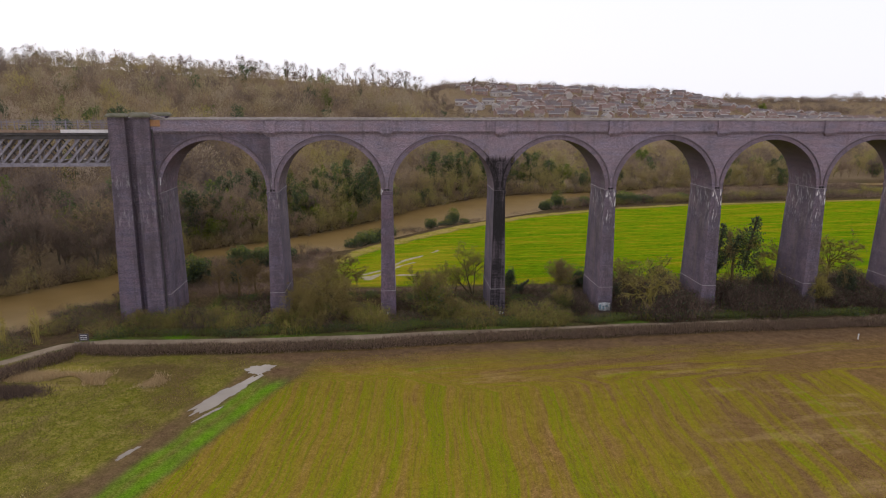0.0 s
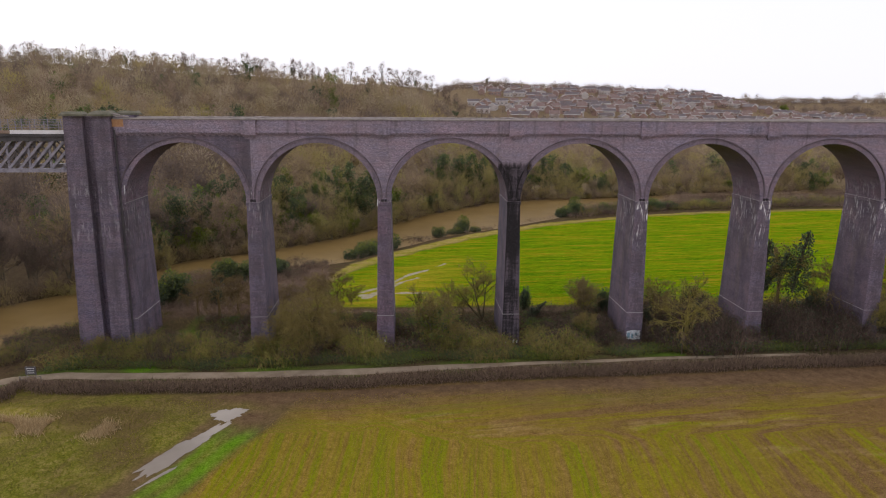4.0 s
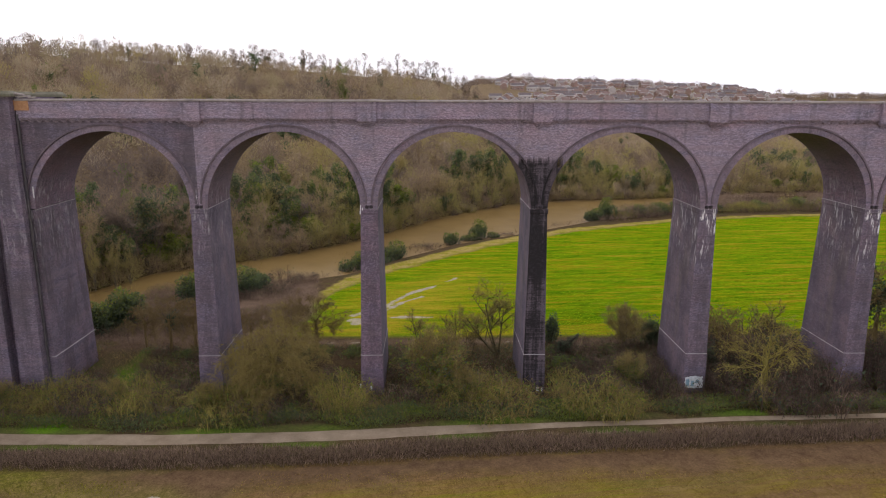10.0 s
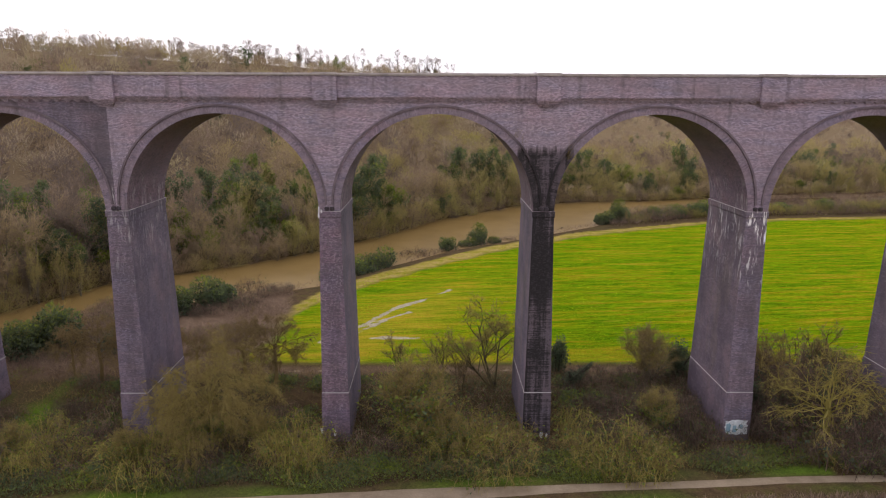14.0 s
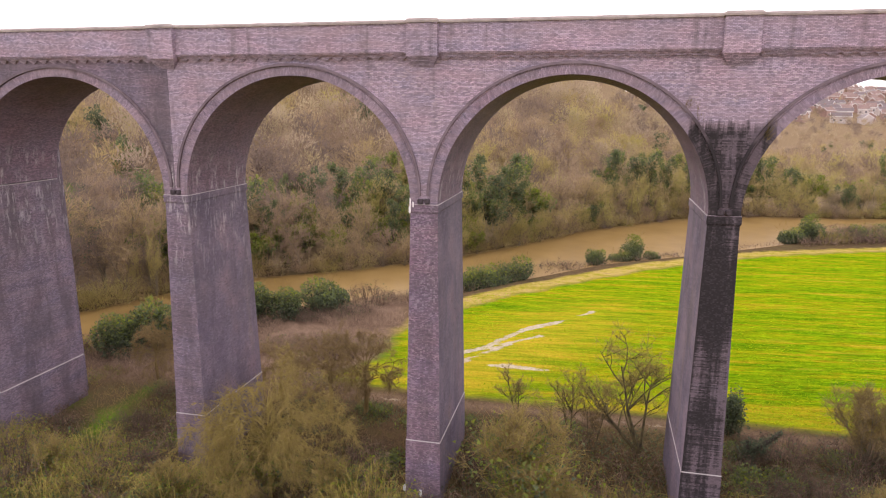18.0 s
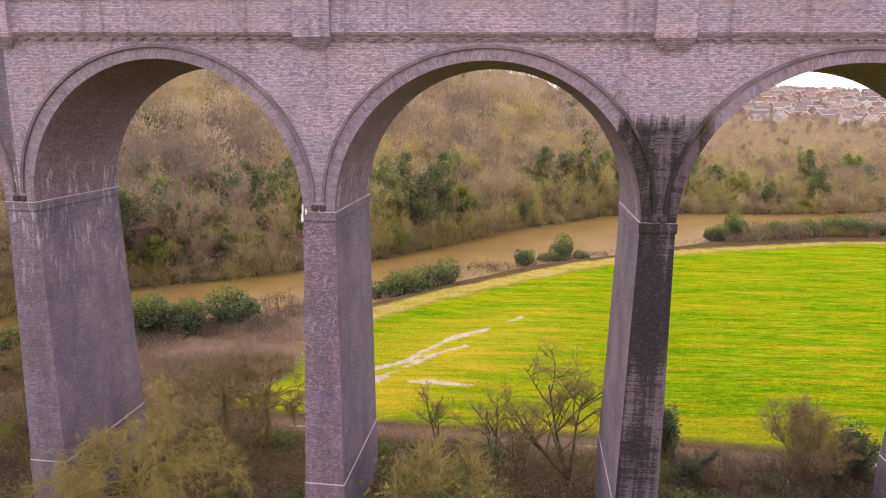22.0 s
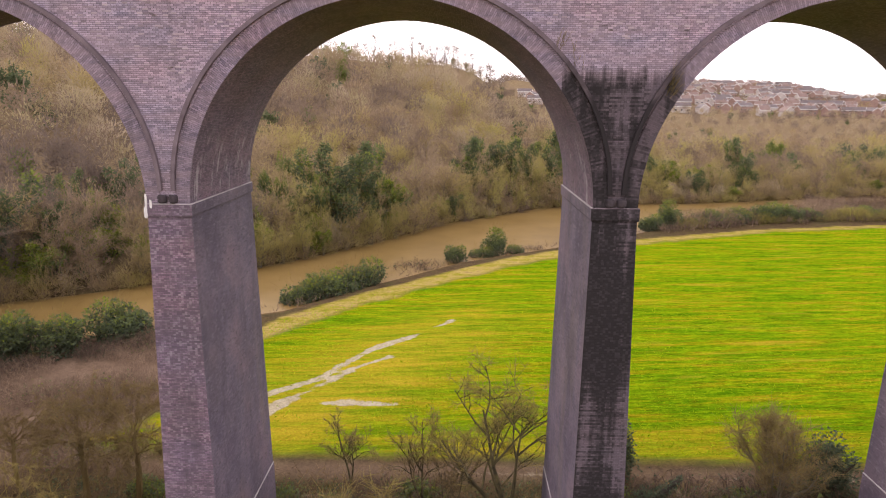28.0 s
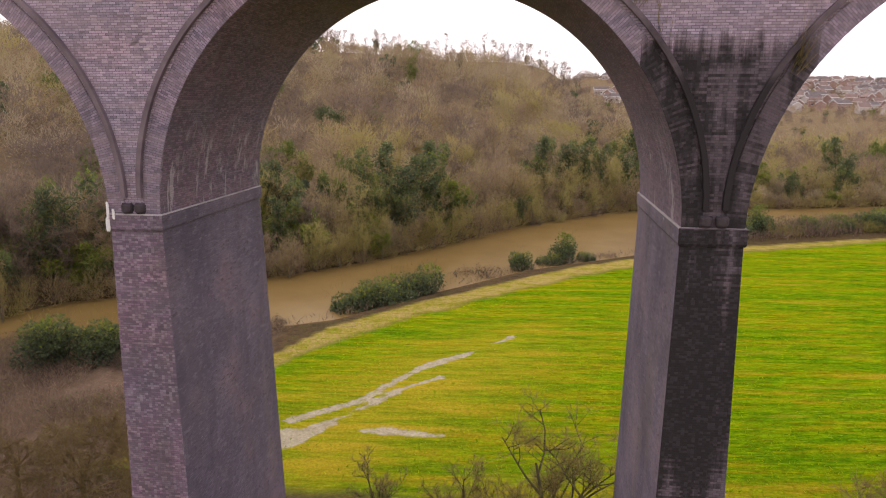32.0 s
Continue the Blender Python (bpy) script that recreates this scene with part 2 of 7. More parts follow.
# ---- materials ----
def brick_mat(name, tint=(1, 1, 1), stain=0.0, streak=0.0, soft=0.0, pales=1.0, lines=1.0, grime=0.0):
    """Blue-grey engineering brick; stain: the water-blackened pier; streak: lime runs below the springing."""
    m = NT(name, 0.85, 0.25)
    uv, ob = m.coord("UV"), m.coord("Object")
    bt = m.n.new("ShaderNodeTexBrick")
    m.l.new(uv, bt.inputs["Vector"])
    bt.offset, bt.squash = 0.5, 1.0
    for key, v in (("Scale", 1.0), ("Mortar Size", 0.009), ("Mortar Smooth", 0.25), ("Bias", -0.1), ("Brick Width", 0.235), ("Row Height", 0.081)):
        bt.inputs[key].default_value = v
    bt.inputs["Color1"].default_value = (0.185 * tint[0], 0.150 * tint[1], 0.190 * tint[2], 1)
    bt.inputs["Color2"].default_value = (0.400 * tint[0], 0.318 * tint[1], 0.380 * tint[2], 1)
    bt.inputs["Mortar"].default_value = (0.090, 0.078, 0.085, 1)
    cells = m.n.new("ShaderNodeTexWhiteNoise")
    cells.noise_dimensions = "2D"
    snap = m.n.new("ShaderNodeVectorMath")
    snap.operation = "SNAP"
    m.l.new(uv, snap.inputs[0])
    snap.inputs[1].default_value = (0.1175, 0.081, 1)
    m.l.new(snap.outputs[0], cells.inputs["Vector"])
    course = m.n.new("ShaderNodeTexWhiteNoise")
    course.noise_dimensions = "2D"
    lane = m.n.new("ShaderNodeVectorMath")
    lane.operation = "SNAP"
    m.l.new(uv, lane.inputs[0])
    lane.inputs[1].default_value = (1.41, 0.081, 1)
    m.l.new(lane.outputs[0], course.inputs["Vector"])
    col = bt.outputs["Color"]
    pale = m.math("MULTIPLY", m.ramp(cells.outputs["Value"], (0.60, 0.0), (1.0, 1.0)), m.ramp(m.noise(ob, 0.6, 4), (0.34, 0.08 * pales), (0.62, 0.36 * pales)))
    col = m.mix(pale, col, (0.50, 0.42, 0.45))
    col = m.mix(0.18 * lines, col, m.ramp(course.outputs["Value"], (0.0, 0.62), (0.55, 1.0), (1.0, 1.28)), "MULTIPLY")
    burnt = m.math("MULTIPLY", m.ramp(cells.outputs["Value"], (0.0, 0.42), (0.22, 0.0)), m.ramp(m.noise(ob, 0.9, 3), (0.42, 0.1), (0.62, 0.9)))
    col = m.mix(burnt, col, (0.070, 0.056, 0.066))
    hue = m.noise(m.mapped(ob, (0.5, 0.5, 0.8), loc=(7, 3, 1)), 0.8, 4, 0.6)
    col = m.mix(0.55, col, m.ramp(hue, (0.34, (0.86, 0.95, 1.08)), (0.5, (1.03, 1.02, 1.06)), (0.66, (1.18, 1.0, 1.0))), "MULTIPLY")
    broad = m.noise(ob, 0.16, 5, 0.6)
    col = m.mix(m.ramp(broad, (0.38, 0.0), (0.72, 0.42)), col, (0.125, 0.105, 0.113))
    band = m.noise(m.mapped(ob, (0.12, 0.12, 1.6)), 1.0, 4, 0.65)
    col = m.mix(m.ramp(band, (0.40, 0.0), (0.68, 0.45 * lines)), col, (0.33, 0.240, 0.255))
    runs = m.noise(m.mapped(ob, (1.3, 1.3, 0.09)), 1.0, 5, 0.6)
    col = m.mix(m.ramp(runs, (0.56, 0.0), (0.74, 0.6)), col, (0.07, 0.06, 0.062))
    z = m.xyz(ob)[2]
    if grime:
        smut = m.noise(m.mapped(ob, (0.55, 0.55, 0.16), loc=(4, 2, 8)), 1.0, 5, 0.65)
        col = m.mix(m.ramp(smut, (0.46, 0.0), (0.62, grime)), col, (0.062, 0.052, 0.056))
        if soft:
            seep = m.noise(m.mapped(ob, (0.5, 0.34, 0.10), loc=(9, 1, 3)), 1.0, 4, 0.6)
            col = m.mix(m.ramp(seep, (0.58, 0.0), (0.68, 0.42)), col, (0.205, 0.160, 0.110))
    if streak:
        thin = m.noise(m.mapped(ob, (3.0, 3.0, 0.55)), 1.0, 6, 0.72)
        zone = m.math("MULTIPLY", m.ramp(m.math("MULTIPLY_ADD", z, 1 / 30.0, 0.0), (0.40, 0.0), (0.57, 1.0), (0.72, 1.0), (0.80, 0.0)), streak)
        flock = m.ramp(m.noise(m.mapped(ob, (1, 1, 0.6), loc=(3, 9, 5)), 0.75, 3, 0.5), (0.43, 0.0), (0.53, 1.0))
        lime = m.math("MULTIPLY", m.math("MULTIPLY", m.ramp(thin, (0.53, 0.0), (0.58, 1.0)), flock), zone)
        col = m.mix(lime, col, (0.76, 0.73, 0.72))
    if stain:
        drip = m.math("ADD", m.noise(m.mapped(ob, (2.4, 2.4, 0.12)), 1.0, 5, 0.7), m.math("MULTIPLY", cells.outputs["Value"], 0.04))
        edge = m.math("MULTIPLY_ADD", drip, 2.6, m.math("SUBTRACT", z, 0.45))
        top = m.ramp(m.math("MULTIPLY", edge, 1 / 40.0), (0.655, 1.0), (0.672, 0.0))
        wash = m.noise(m.mapped(ob, (2.4, 2.4, 0.07)), 1.0, 3, 0.5)
        patch = m.noise(m.mapped(ob, (1.3, 1.3, 0.30)), 1.0, 5, 0.65)
        px = m.math("SUBTRACT", m.xyz(m.n.new("ShaderNodeNewGeometry").outputs["Position"])[0], 20.25)
        top = m.math("MULTIPLY", top, m.math("LESS_THAN", m.math("ABSOLUTE", px), 2.5))
        deep = m.ramp(m.math("MULTIPLY", z, 1 / 30.0), (0.09, 0.50), (0.23, 0.60), (0.29, 0.44), (0.37, 0.46), (0.43, 0.78), (0.57, 0.80), (0.63, 0.58), (0.66, 0.68), (0.72, 0.55), (0.84, 0.48))
        deep = m.math("ADD", deep, m.math("MULTIPLY_ADD", wash, 1.0, -0.50))
        deep = m.math("ADD", deep, m.math("MULTIPLY_ADD", patch, 0.9, -0.45))
        deep = m.math("ADD", deep, m.math("MULTIPLY_ADD", px, -0.06, 0.07))
        deep = m.math("ADD", deep, m.math("ADD", m.math("MULTIPLY_ADD", cells.outputs["Value"], 0.20, -0.10), m.math("MULTIPLY_ADD", course.outputs["Value"], 0.22, -0.11)))
        k = m.math("MULTIPLY", m.math("MULTIPLY", top, m.ramp(deep, (0.40, 0.0), (0.66, 1.0))), 0.97 * stain)
        col = m.mix(m.math("MULTIPLY", top, 0.80), col, (0.066, 0.052, 0.058))
        blk = m.mix(m.ramp(cells.outputs["Value"], (0.55, 0.0), (1.0, 0.6)), (0.018, 0.015, 0.016), (0.046, 0.039, 0.044))
        col = m.mix(k, col, blk)
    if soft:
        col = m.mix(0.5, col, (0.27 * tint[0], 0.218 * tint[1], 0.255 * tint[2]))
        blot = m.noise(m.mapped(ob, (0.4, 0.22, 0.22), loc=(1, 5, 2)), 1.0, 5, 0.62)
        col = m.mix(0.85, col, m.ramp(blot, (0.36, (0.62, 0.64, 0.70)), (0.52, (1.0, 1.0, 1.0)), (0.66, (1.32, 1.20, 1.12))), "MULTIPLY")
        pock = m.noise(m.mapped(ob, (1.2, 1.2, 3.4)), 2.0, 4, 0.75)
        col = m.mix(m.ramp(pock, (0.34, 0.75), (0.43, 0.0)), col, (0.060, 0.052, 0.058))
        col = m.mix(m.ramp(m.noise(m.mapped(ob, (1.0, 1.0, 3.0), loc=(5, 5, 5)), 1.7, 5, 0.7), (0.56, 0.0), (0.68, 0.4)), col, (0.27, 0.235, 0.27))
        fleck = m.math("MULTIPLY", m.ramp(m.noise(ob, 4.2, 2, 0.5), (0.765, 0.0), (0.79, 1.0)), m.ramp(m.noise(ob, 0.3, 2), (0.5, 0.0), (0.6, 0.8)))
        col = m.mix(fleck, col, (0.62, 0.60, 0.60))
    fine = m.noise(ob, 26.0, 3)
    col = m.mix(0.28 - 0.9 * soft, col, m.ramp(fine, (0.25, 0.55), (0.75, 1.3)), "MULTIPLY")
    h = m.mix(0.25, bt.outputs["Fac"], fine)
    inv = m.math("SUBTRACT", 1.0, m.math("MULTIPLY", h, 1.0))
    m.bump(inv, 0.55 - 2 * soft, 0.012)
    return m.done(col, m.ramp(broad, (0.3, 0.72), (0.7, 0.92)))


BRICK = brick_mat("engineering_brick", (1.27, 1.27, 1.30))
BRICK_LIME = brick_mat("engineering_brick_limed", (0.62, 0.60, 0.65), streak=1.0, pales=0.5, lines=0.5, grime=0.5)
BRICK_DULL = brick_mat("sooty_limed_brick", (0.58, 0.56, 0.62), streak=0.22, pales=0.5, lines=0.5, grime=0.5)
BRICK_PIER = brick_mat("sooty_pier_brick", (0.63, 0.52, 0.60), pales=1.3, lines=0.4, grime=0.42)
BRICK_WET = brick_mat("engineering_brick_blackened", (1.27, 1.27, 1.30), stain=1.0)
# soffit: the barrel's shade is put into a darker, mauver brick tint
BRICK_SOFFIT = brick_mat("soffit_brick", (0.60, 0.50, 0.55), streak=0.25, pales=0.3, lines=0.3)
BRICK_RING = brick_mat("ring_brick", (0.84, 0.82, 0.87), pales=0.5)
BRICK_RING_WET = brick_mat("ring_brick_blackened", (0.84, 0.82, 0.87), stain=1.0, pales=0.5)
# pier sides: part of their shade is put into these tints, besides real grime
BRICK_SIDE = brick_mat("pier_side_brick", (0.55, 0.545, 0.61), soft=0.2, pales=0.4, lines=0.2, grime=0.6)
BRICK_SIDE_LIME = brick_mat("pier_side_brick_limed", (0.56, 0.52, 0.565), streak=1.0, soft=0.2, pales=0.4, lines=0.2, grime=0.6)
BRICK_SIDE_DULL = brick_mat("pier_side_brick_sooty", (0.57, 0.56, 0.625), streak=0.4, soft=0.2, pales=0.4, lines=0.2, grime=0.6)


def plain_mat(name, c1, c2, scale=3.0, rough=0.85, metal=0.0, fine=30.0, bump=0.3, spec=0.3):
    m = NT(name, rough, spec)
    ob = m.coord("Object")
    col = m.ramp(m.noise(ob, scale, 5, 0.6), (0.3, c1), (0.7, c2))
    f = m.noise(ob, fine, 3)
    col = m.mix(0.3, col, m.ramp(f, (0.25, 0.6), (0.75, 1.25)), "MULTIPLY")
    m.b.inputs["Metallic"].default_value = metal
    m.bump(f, bump, 0.02)
    return m.done(col)


STONE = plain_mat("weathered_coping_stone", (0.20, 0.17, 0.16), (0.36, 0.31, 0.28), 1.2)
STONE_MOSS = plain_mat("mossy_cap_stone", (0.10, 0.095, 0.06), (0.21, 0.19, 0.14), 1.0)
LEDGE = plain_mat("pale_ledge_stone", (0.26, 0.235, 0.24), (0.44, 0.40, 0.40), 0.7)
HOOD = plain_mat("dark_moulded_brick", (0.095, 0.072, 0.085), (0.20, 0.155, 0.175), 0.8)
HOOD_WET = NT("dark_moulded_brick_blackened", 0.85)
hw_p = HOOD_WET.xyz(HOOD_WET.coord())
hw_n = HOOD_WET.noise(HOOD_WET.coord(), 1.2, 5)
hw_k = HOOD_WET.math("MULTIPLY", HOOD_WET.math("LESS_THAN", HOOD_WET.math("ABSOLUTE", HOOD_WET.math("SUBTRACT", hw_p[0], 20.25)), 5.0), HOOD_WET.ramp(HOOD_WET.math("ADD", HOOD_WET.math("MULTIPLY", hw_p[2], 1 / 40.0), HOOD_WET.math("MULTIPLY", hw_n, 0.06)), (0.64, 1.0), (0.70, 0.0)))
HOOD_WET = HOOD_WET.done(HOOD_WET.mix(hw_k, HOOD_WET.ramp(hw_n, (0.3, (0.095, 0.072, 0.085)), (0.7, (0.20, 0.155, 0.175))), (0.022, 0.018, 0.020)))
IRON = plain_mat("grey_painted_iron", (0.19, 0.17, 0.20), (0.34, 0.31, 0.35), 1.5, 0.6, 0.0, 14.0)
IRON_DARK = plain_mat("dark_iron", (0.06, 0.055, 0.06), (0.12, 0.105, 0.105), 1.0, 0.6)
RUST = plain_mat("rusty_deck_edge", (0.20, 0.13, 0.09), (0.36, 0.26, 0.20), 1.2, 0.8)
WHITE_BOARD = plain_mat("white_board", (0.66, 0.62, 0.62), (0.8, 0.76, 0.76), 1.0, 0.6)
RAW_BRICK = plain_mat("broken_orange_brick", (0.34, 0.17, 0.08), (0.50, 0.28, 0.15), 2.5, 0.95, 0.0, 12.0, 0.8)
BALLAST = plain_mat("track_bed_gravel", (0.12, 0.11, 0.09), (0.24, 0.21, 0.18), 0.4, 0.95, 0.0, 9.0, 0.9)


def ground_mat():
    m = NT("valley_ground", 1.0, 0.0)
    ob = m.coord("Object")
    n1, n2, n3 = m.noise(ob, 0.10, 6, 0.62), m.noise(ob, 0.9, 6, 0.68), m.noise(ob, 5.0, 6, 0.75)
    floor = m.ramp(n2, (0.3, (0.050, 0.035, 0.022)), (0.52, (0.092, 0.062, 0.034)), (0.72, (0.072, 0.070, 0.020)))
    floor = m.mix(m.ramp(n1, (0.45, 0.0), (0.65, 0.6)), floor, (0.065, 0.058, 0.028))
    litter = m.ramp(n2, (0.3, (0.150, 0.108, 0.066)), (0.7, (0.235, 0.175, 0.105)))
    col = m.mix(m.attr("wood"), floor, litter)
    waste = m.ramp(n2, (0.3, (0.105, 0.070, 0.048)), (0.7, (0.175, 0.120, 0.084)))
    col = m.mix(m.attr("waste"), col, waste)
    # stubble field with sown lines of young corn
    sx = m.mapped(ob, (1, 1, 1), (0, 0, radians(4)))
    across = m.mapped(ob, (1, 1, 1), (0, 0, radians(82)))
    sx = m.mix(m.attr("headland"), sx, across)
    bend = m.mix(1.0, m.noise(ob, 0.06, 2, 0.5, 1), (3.0, 0.0, 0.0), "MULTIPLY")
    sx = m.mix(1.0, sx, bend, "ADD")
    wide_ = m.noise(m.mapped(sx, (0.34, 0.010, 1)), 1.0, 4, 0.6)
    tram = m.mix(0.5, m.noise(m.mapped(sx, (0.55, 0.012, 1), loc=(3, 0, 0)), 1.0, 4, 0.7), m.noise(m.mapped(sx, (1.9, 0.03, 1)), 1.0, 4, 0.65))
    drill = m.noise(m.mapped(sx, (4.6, 0.16, 1)), 1.0, 4, 0.7)
    east = m.math("MULTIPLY_ADD", m.xyz(ob)[0], 0.0125, 0.30)
    head = m.attr("headland")
    straw = m.ramp(m.mix(0.5, n2, n3), (0.34, (0.165, 0.092, 0.026)), (0.5, (0.245, 0.145, 0.042)), (0.64, (0.33, 0.205, 0.075)))
    straw = m.mix(m.ramp(m.math("ADD", east, m.math("MULTIPLY_ADD", n1, 0.5, m.math("MULTIPLY", head, 0.10))), (0.70, 0.0), (1.30, 0.8)), straw, m.ramp(n2, (0.3, (0.120, 0.070, 0.030)), (0.7, (0.200, 0.122, 0.054))))
    lively = m.math("SUBTRACT", m.math("ADD", m.math("MULTIPLY_ADD", wide_, 1.3, -0.25), m.math("MULTIPLY", n1, 0.6)), m.math("MULTIPLY_ADD", east, 0.28, m.math("MULTIPLY", head, 0.08)))
    gold = m.math("MULTIPLY", m.ramp(tram, (0.40, 0.3), (0.54, 1.0)), m.ramp(lively, (0.34, 0.0), (0.48, 1.0)))
    straw = m.mix(m.math("MULTIPLY", gold, 0.9), straw, (0.245, 0.190, 0.010))
    sprout = m.math("MULTIPLY", m.ramp(tram, (0.46, 0.0), (0.56, 1.0)), m.ramp(lively, (0.43, 0.0), (0.59, 1.0)))
    straw = m.mix(m.math("MULTIPLY", sprout, 0.8), straw, (0.165, 0.195, 0.006))
    straw = m.mix(m.ramp(drill, (0.36, 0.5), (0.50, 0.0)), straw, (0.135, 0.085, 0.022))
    pale_ = m.noise(m.mapped(across, (0.35, 0.07, 1)), 1.0, 5, 0.7)
    straw = m.mix(m.math("MULTIPLY", m.ramp(pale_, (0.56, 0.0), (0.66, 0.38)), m.ramp(m.math("ADD", east, head), (0.5, 0.0), (0.95, 1.0))), straw, (0.37, 0.255, 0.115))
    col = m.mix(m.attr("crop"), col, straw)
    green = m.ramp(m.mix(0.5, n2, n3), (0.34, (0.065, 0.150, 0.006)), (0.64, (0.130, 0.275, 0.008)))
    rough = m.ramp(m.mix(0.5, n2, n3), (0.34, (0.075, 0.085, 0.012)), (0.48, (0.150, 0.145, 0.018)), (0.62, (0.25, 0.195, 0.060)))
    rough = m.mix(m.ramp(m.noise(m.mapped(sx, (0.35, 0.05, 1)), 1.0, 4, 0.6), (0.45, 0.0), (0.63, 0.5)), rough, (0.135, 0.090, 0.040))
    rough = m.mix(m.ramp(n1, (0.49, 0.0), (0.63, 0.65)), rough, (0.115, 0.070, 0.036))
    col = m.mix(m.attr("rough"), col, rough)
    col = m.mix(m.attr("lush"), col, green)
    mud = m.ramp(n2, (0.3, (0.092, 0.056, 0.032)), (0.7, (0.165, 0.105, 0.056)))
    col = m.mix(m.attr("mud"), col, mud)
    # young corn beyond the arches, in close drilled rows
    turned = m.mapped(ob, (1, 1, 1), (0, 0, radians(-5)))
    rows = m.noise(m.mapped(turned, (0.09, 0.80, 1)), 1.0, 5, 0.72)
    fleck = m.noise(m.mapped(turned, (0.45, 2.3, 1)), 1.0, 4, 0.75)
    corn = m.ramp(rows, (0.36, (0.265, 0.198, 0.012)), (0.44, (0.198, 0.198, 0.004)), (0.52, (0.106, 0.182, 0.003)), (0.64, (0.054, 0.140, 0.002)))
    corn = m.mix(m.ramp(fleck, (0.50, 0.0), (0.62, 0.75)), corn, (0.172, 0.255, 0.004))
    corn = m.mix(m.ramp(fleck, (0.36, 0.8), (0.46, 0.0)), corn, (0.110, 0.125, 0.004))
    blade = m.noise(m.mapped(turned, (1.3, 6.5, 1)), 1.0, 3, 0.7)
    corn = m.mix(0.75, corn, m.ramp(blade, (0.32, 0.55), (0.68, 1.45)), "MULTIPLY")
    bald = m.noise(m.mapped(turned, (0.07, 0.55, 1)), 1.0, 4, 0.6)
    thin = m.math("ADD", m.math("MULTIPLY", m.attr("thin"), m.ramp(rows, (0.3, 1.2), (0.65, 0.3))), m.ramp(bald, (0.60, 0.0), (0.72, 0.7)))
    corn = m.mix(m.math("MULTIPLY", thin, 0.85, clamp=True), corn, (0.33, 0.250, 0.020))
    col = m.mix(m.attr("corn"), col, corn)
    edge_run = m.noise(m.mapped(ob, (0.10, 0.9, 1), rot=(0, 0, radians(-40))), 1.0, 5, 0.7)
    fringe = m.ramp(m.mix(0.5, edge_run, n2), (0.36, (0.130, 0.155, 0.012)), (0.46, (0.235, 0.200, 0.030)), (0.56, (0.320, 0.245, 0.080)), (0.66, (0.190, 0.125, 0.055)))
    col = m.mix(m.attr("fringe"), col, fringe)
    silt = m.ramp(n2, (0.3, (0.28, 0.235, 0.160)), (0.7, (0.42, 0.365, 0.275)))
    col = m.mix(m.ramp(m.math("MULTIPLY", m.attr("path"), m.math("MULTIPLY_ADD", m.noise(ob, 0.9, 6, 0.8), 2.8, -0.4)), (0.32, 0.0), (0.56, 0.92)), col, silt)
    grain = m.ramp(n3, (0.28, 0.35), (0.72, 1.55))
    col = m.mix(0.6, col, grain, "MULTIPLY")
    m.bump(m.mix(0.5, n3, n2), 0.7, 0.12)
    return m.done(col)


def water_mat(name, c1, c2, rough, spec=0.5):
    m = NT(name, rough, spec)
    ob = m.coord("Object")
    m.bump(m.noise(m.mapped(ob, (1, 1, 1)), 1.3, 3), 0.05, 0.05)
    return m.done(m.ramp(m.noise(ob, 0.15, 4), (0.3, c1), (0.7, c2)))


RIVER = water_mat("brown_flood_water", (0.165, 0.104, 0.034), (0.205, 0.134, 0.048), 0.35, 0.03)
PUDDLE = water_mat("muddy_puddle_water", (0.185, 0.150, 0.118), (0.275, 0.230, 0.185), 0.35, 0.08)


def twig_mat(name, ramp_stops, island_amt=0.5):
    """Twigs or leaves: the tone attribute picks the colour, some tones holding far haze and top light; each piece
    varies a little.
    """
    m = NT(name, 0.9, 0.1)
    col = m.ramp(m.attr("tone"), *ramp_stops)
    var = m.ramp(m.island(), (0.0, 0.55), (0.5, 1.0), (1.0, 1.5))
    col = m.mix(island_amt, col, var, "MULTIPLY")
    thin = m.n.new("ShaderNodeBsdfTranslucent")
    both = m.n.new("ShaderNodeMixShader")
    m.l.new(col, thin.inputs[0])
    both.inputs[0].default_value = 0.45
    m.l.new(m.b.outputs[0], both.inputs[1]), m.l.new(thin.outputs[0], both.inputs[2])
    m.l.new(both.outputs[0], m.n["Material Output"].inputs[0])
    return m.done(col)


TWIG = twig_mat("bare_twigs", ((0.0, (0.175, 0.135, 0.112)), (0.25, (0.305, 0.224, 0.158)), (0.45, (0.372, 0.290, 0.138)), (0.75, (0.365, 0.322, 0.105)), (1.0, (0.370, 0.292, 0.215))), 0.22)
LEAF = twig_mat("evergreen_leaves", ((0.0, (0.082, 0.100, 0.066)), (0.4, (0.112, 0.140, 0.074)), (0.75, (0.165, 0.195, 0.056)), (1.0, (0.205, 0.250, 0.034))))
STOP = plain_mat("sooty_moulded_brick", (0.030, 0.024, 0.028), (0.070, 0.056, 0.064), 3.0)
BARK = plain_mat("bark", (0.035, 0.028, 0.022), (0.085, 0.070, 0.052), 2.0, 0.95)
HEDGE_TWIG = twig_mat("hedge_twigs", ((0.0, (0.085, 0.060, 0.050)), (0.5, (0.225, 0.158, 0.116)), (1.0, (0.36, 0.265, 0.185))))
SCRUB_TWIG = twig_mat("scrub_twigs", ((0.0, (0.120, 0.082, 0.052)), (0.35, (0.225, 0.160, 0.082)), (0.65, (0.285, 0.225, 0.080)), (1.0, (0.385, 0.325, 0.090))), 0.35)
BARK_MOSS = plain_mat("mossy_bark", (0.045, 0.036, 0.024), (0.150, 0.122, 0.052), 2.0, 0.95)
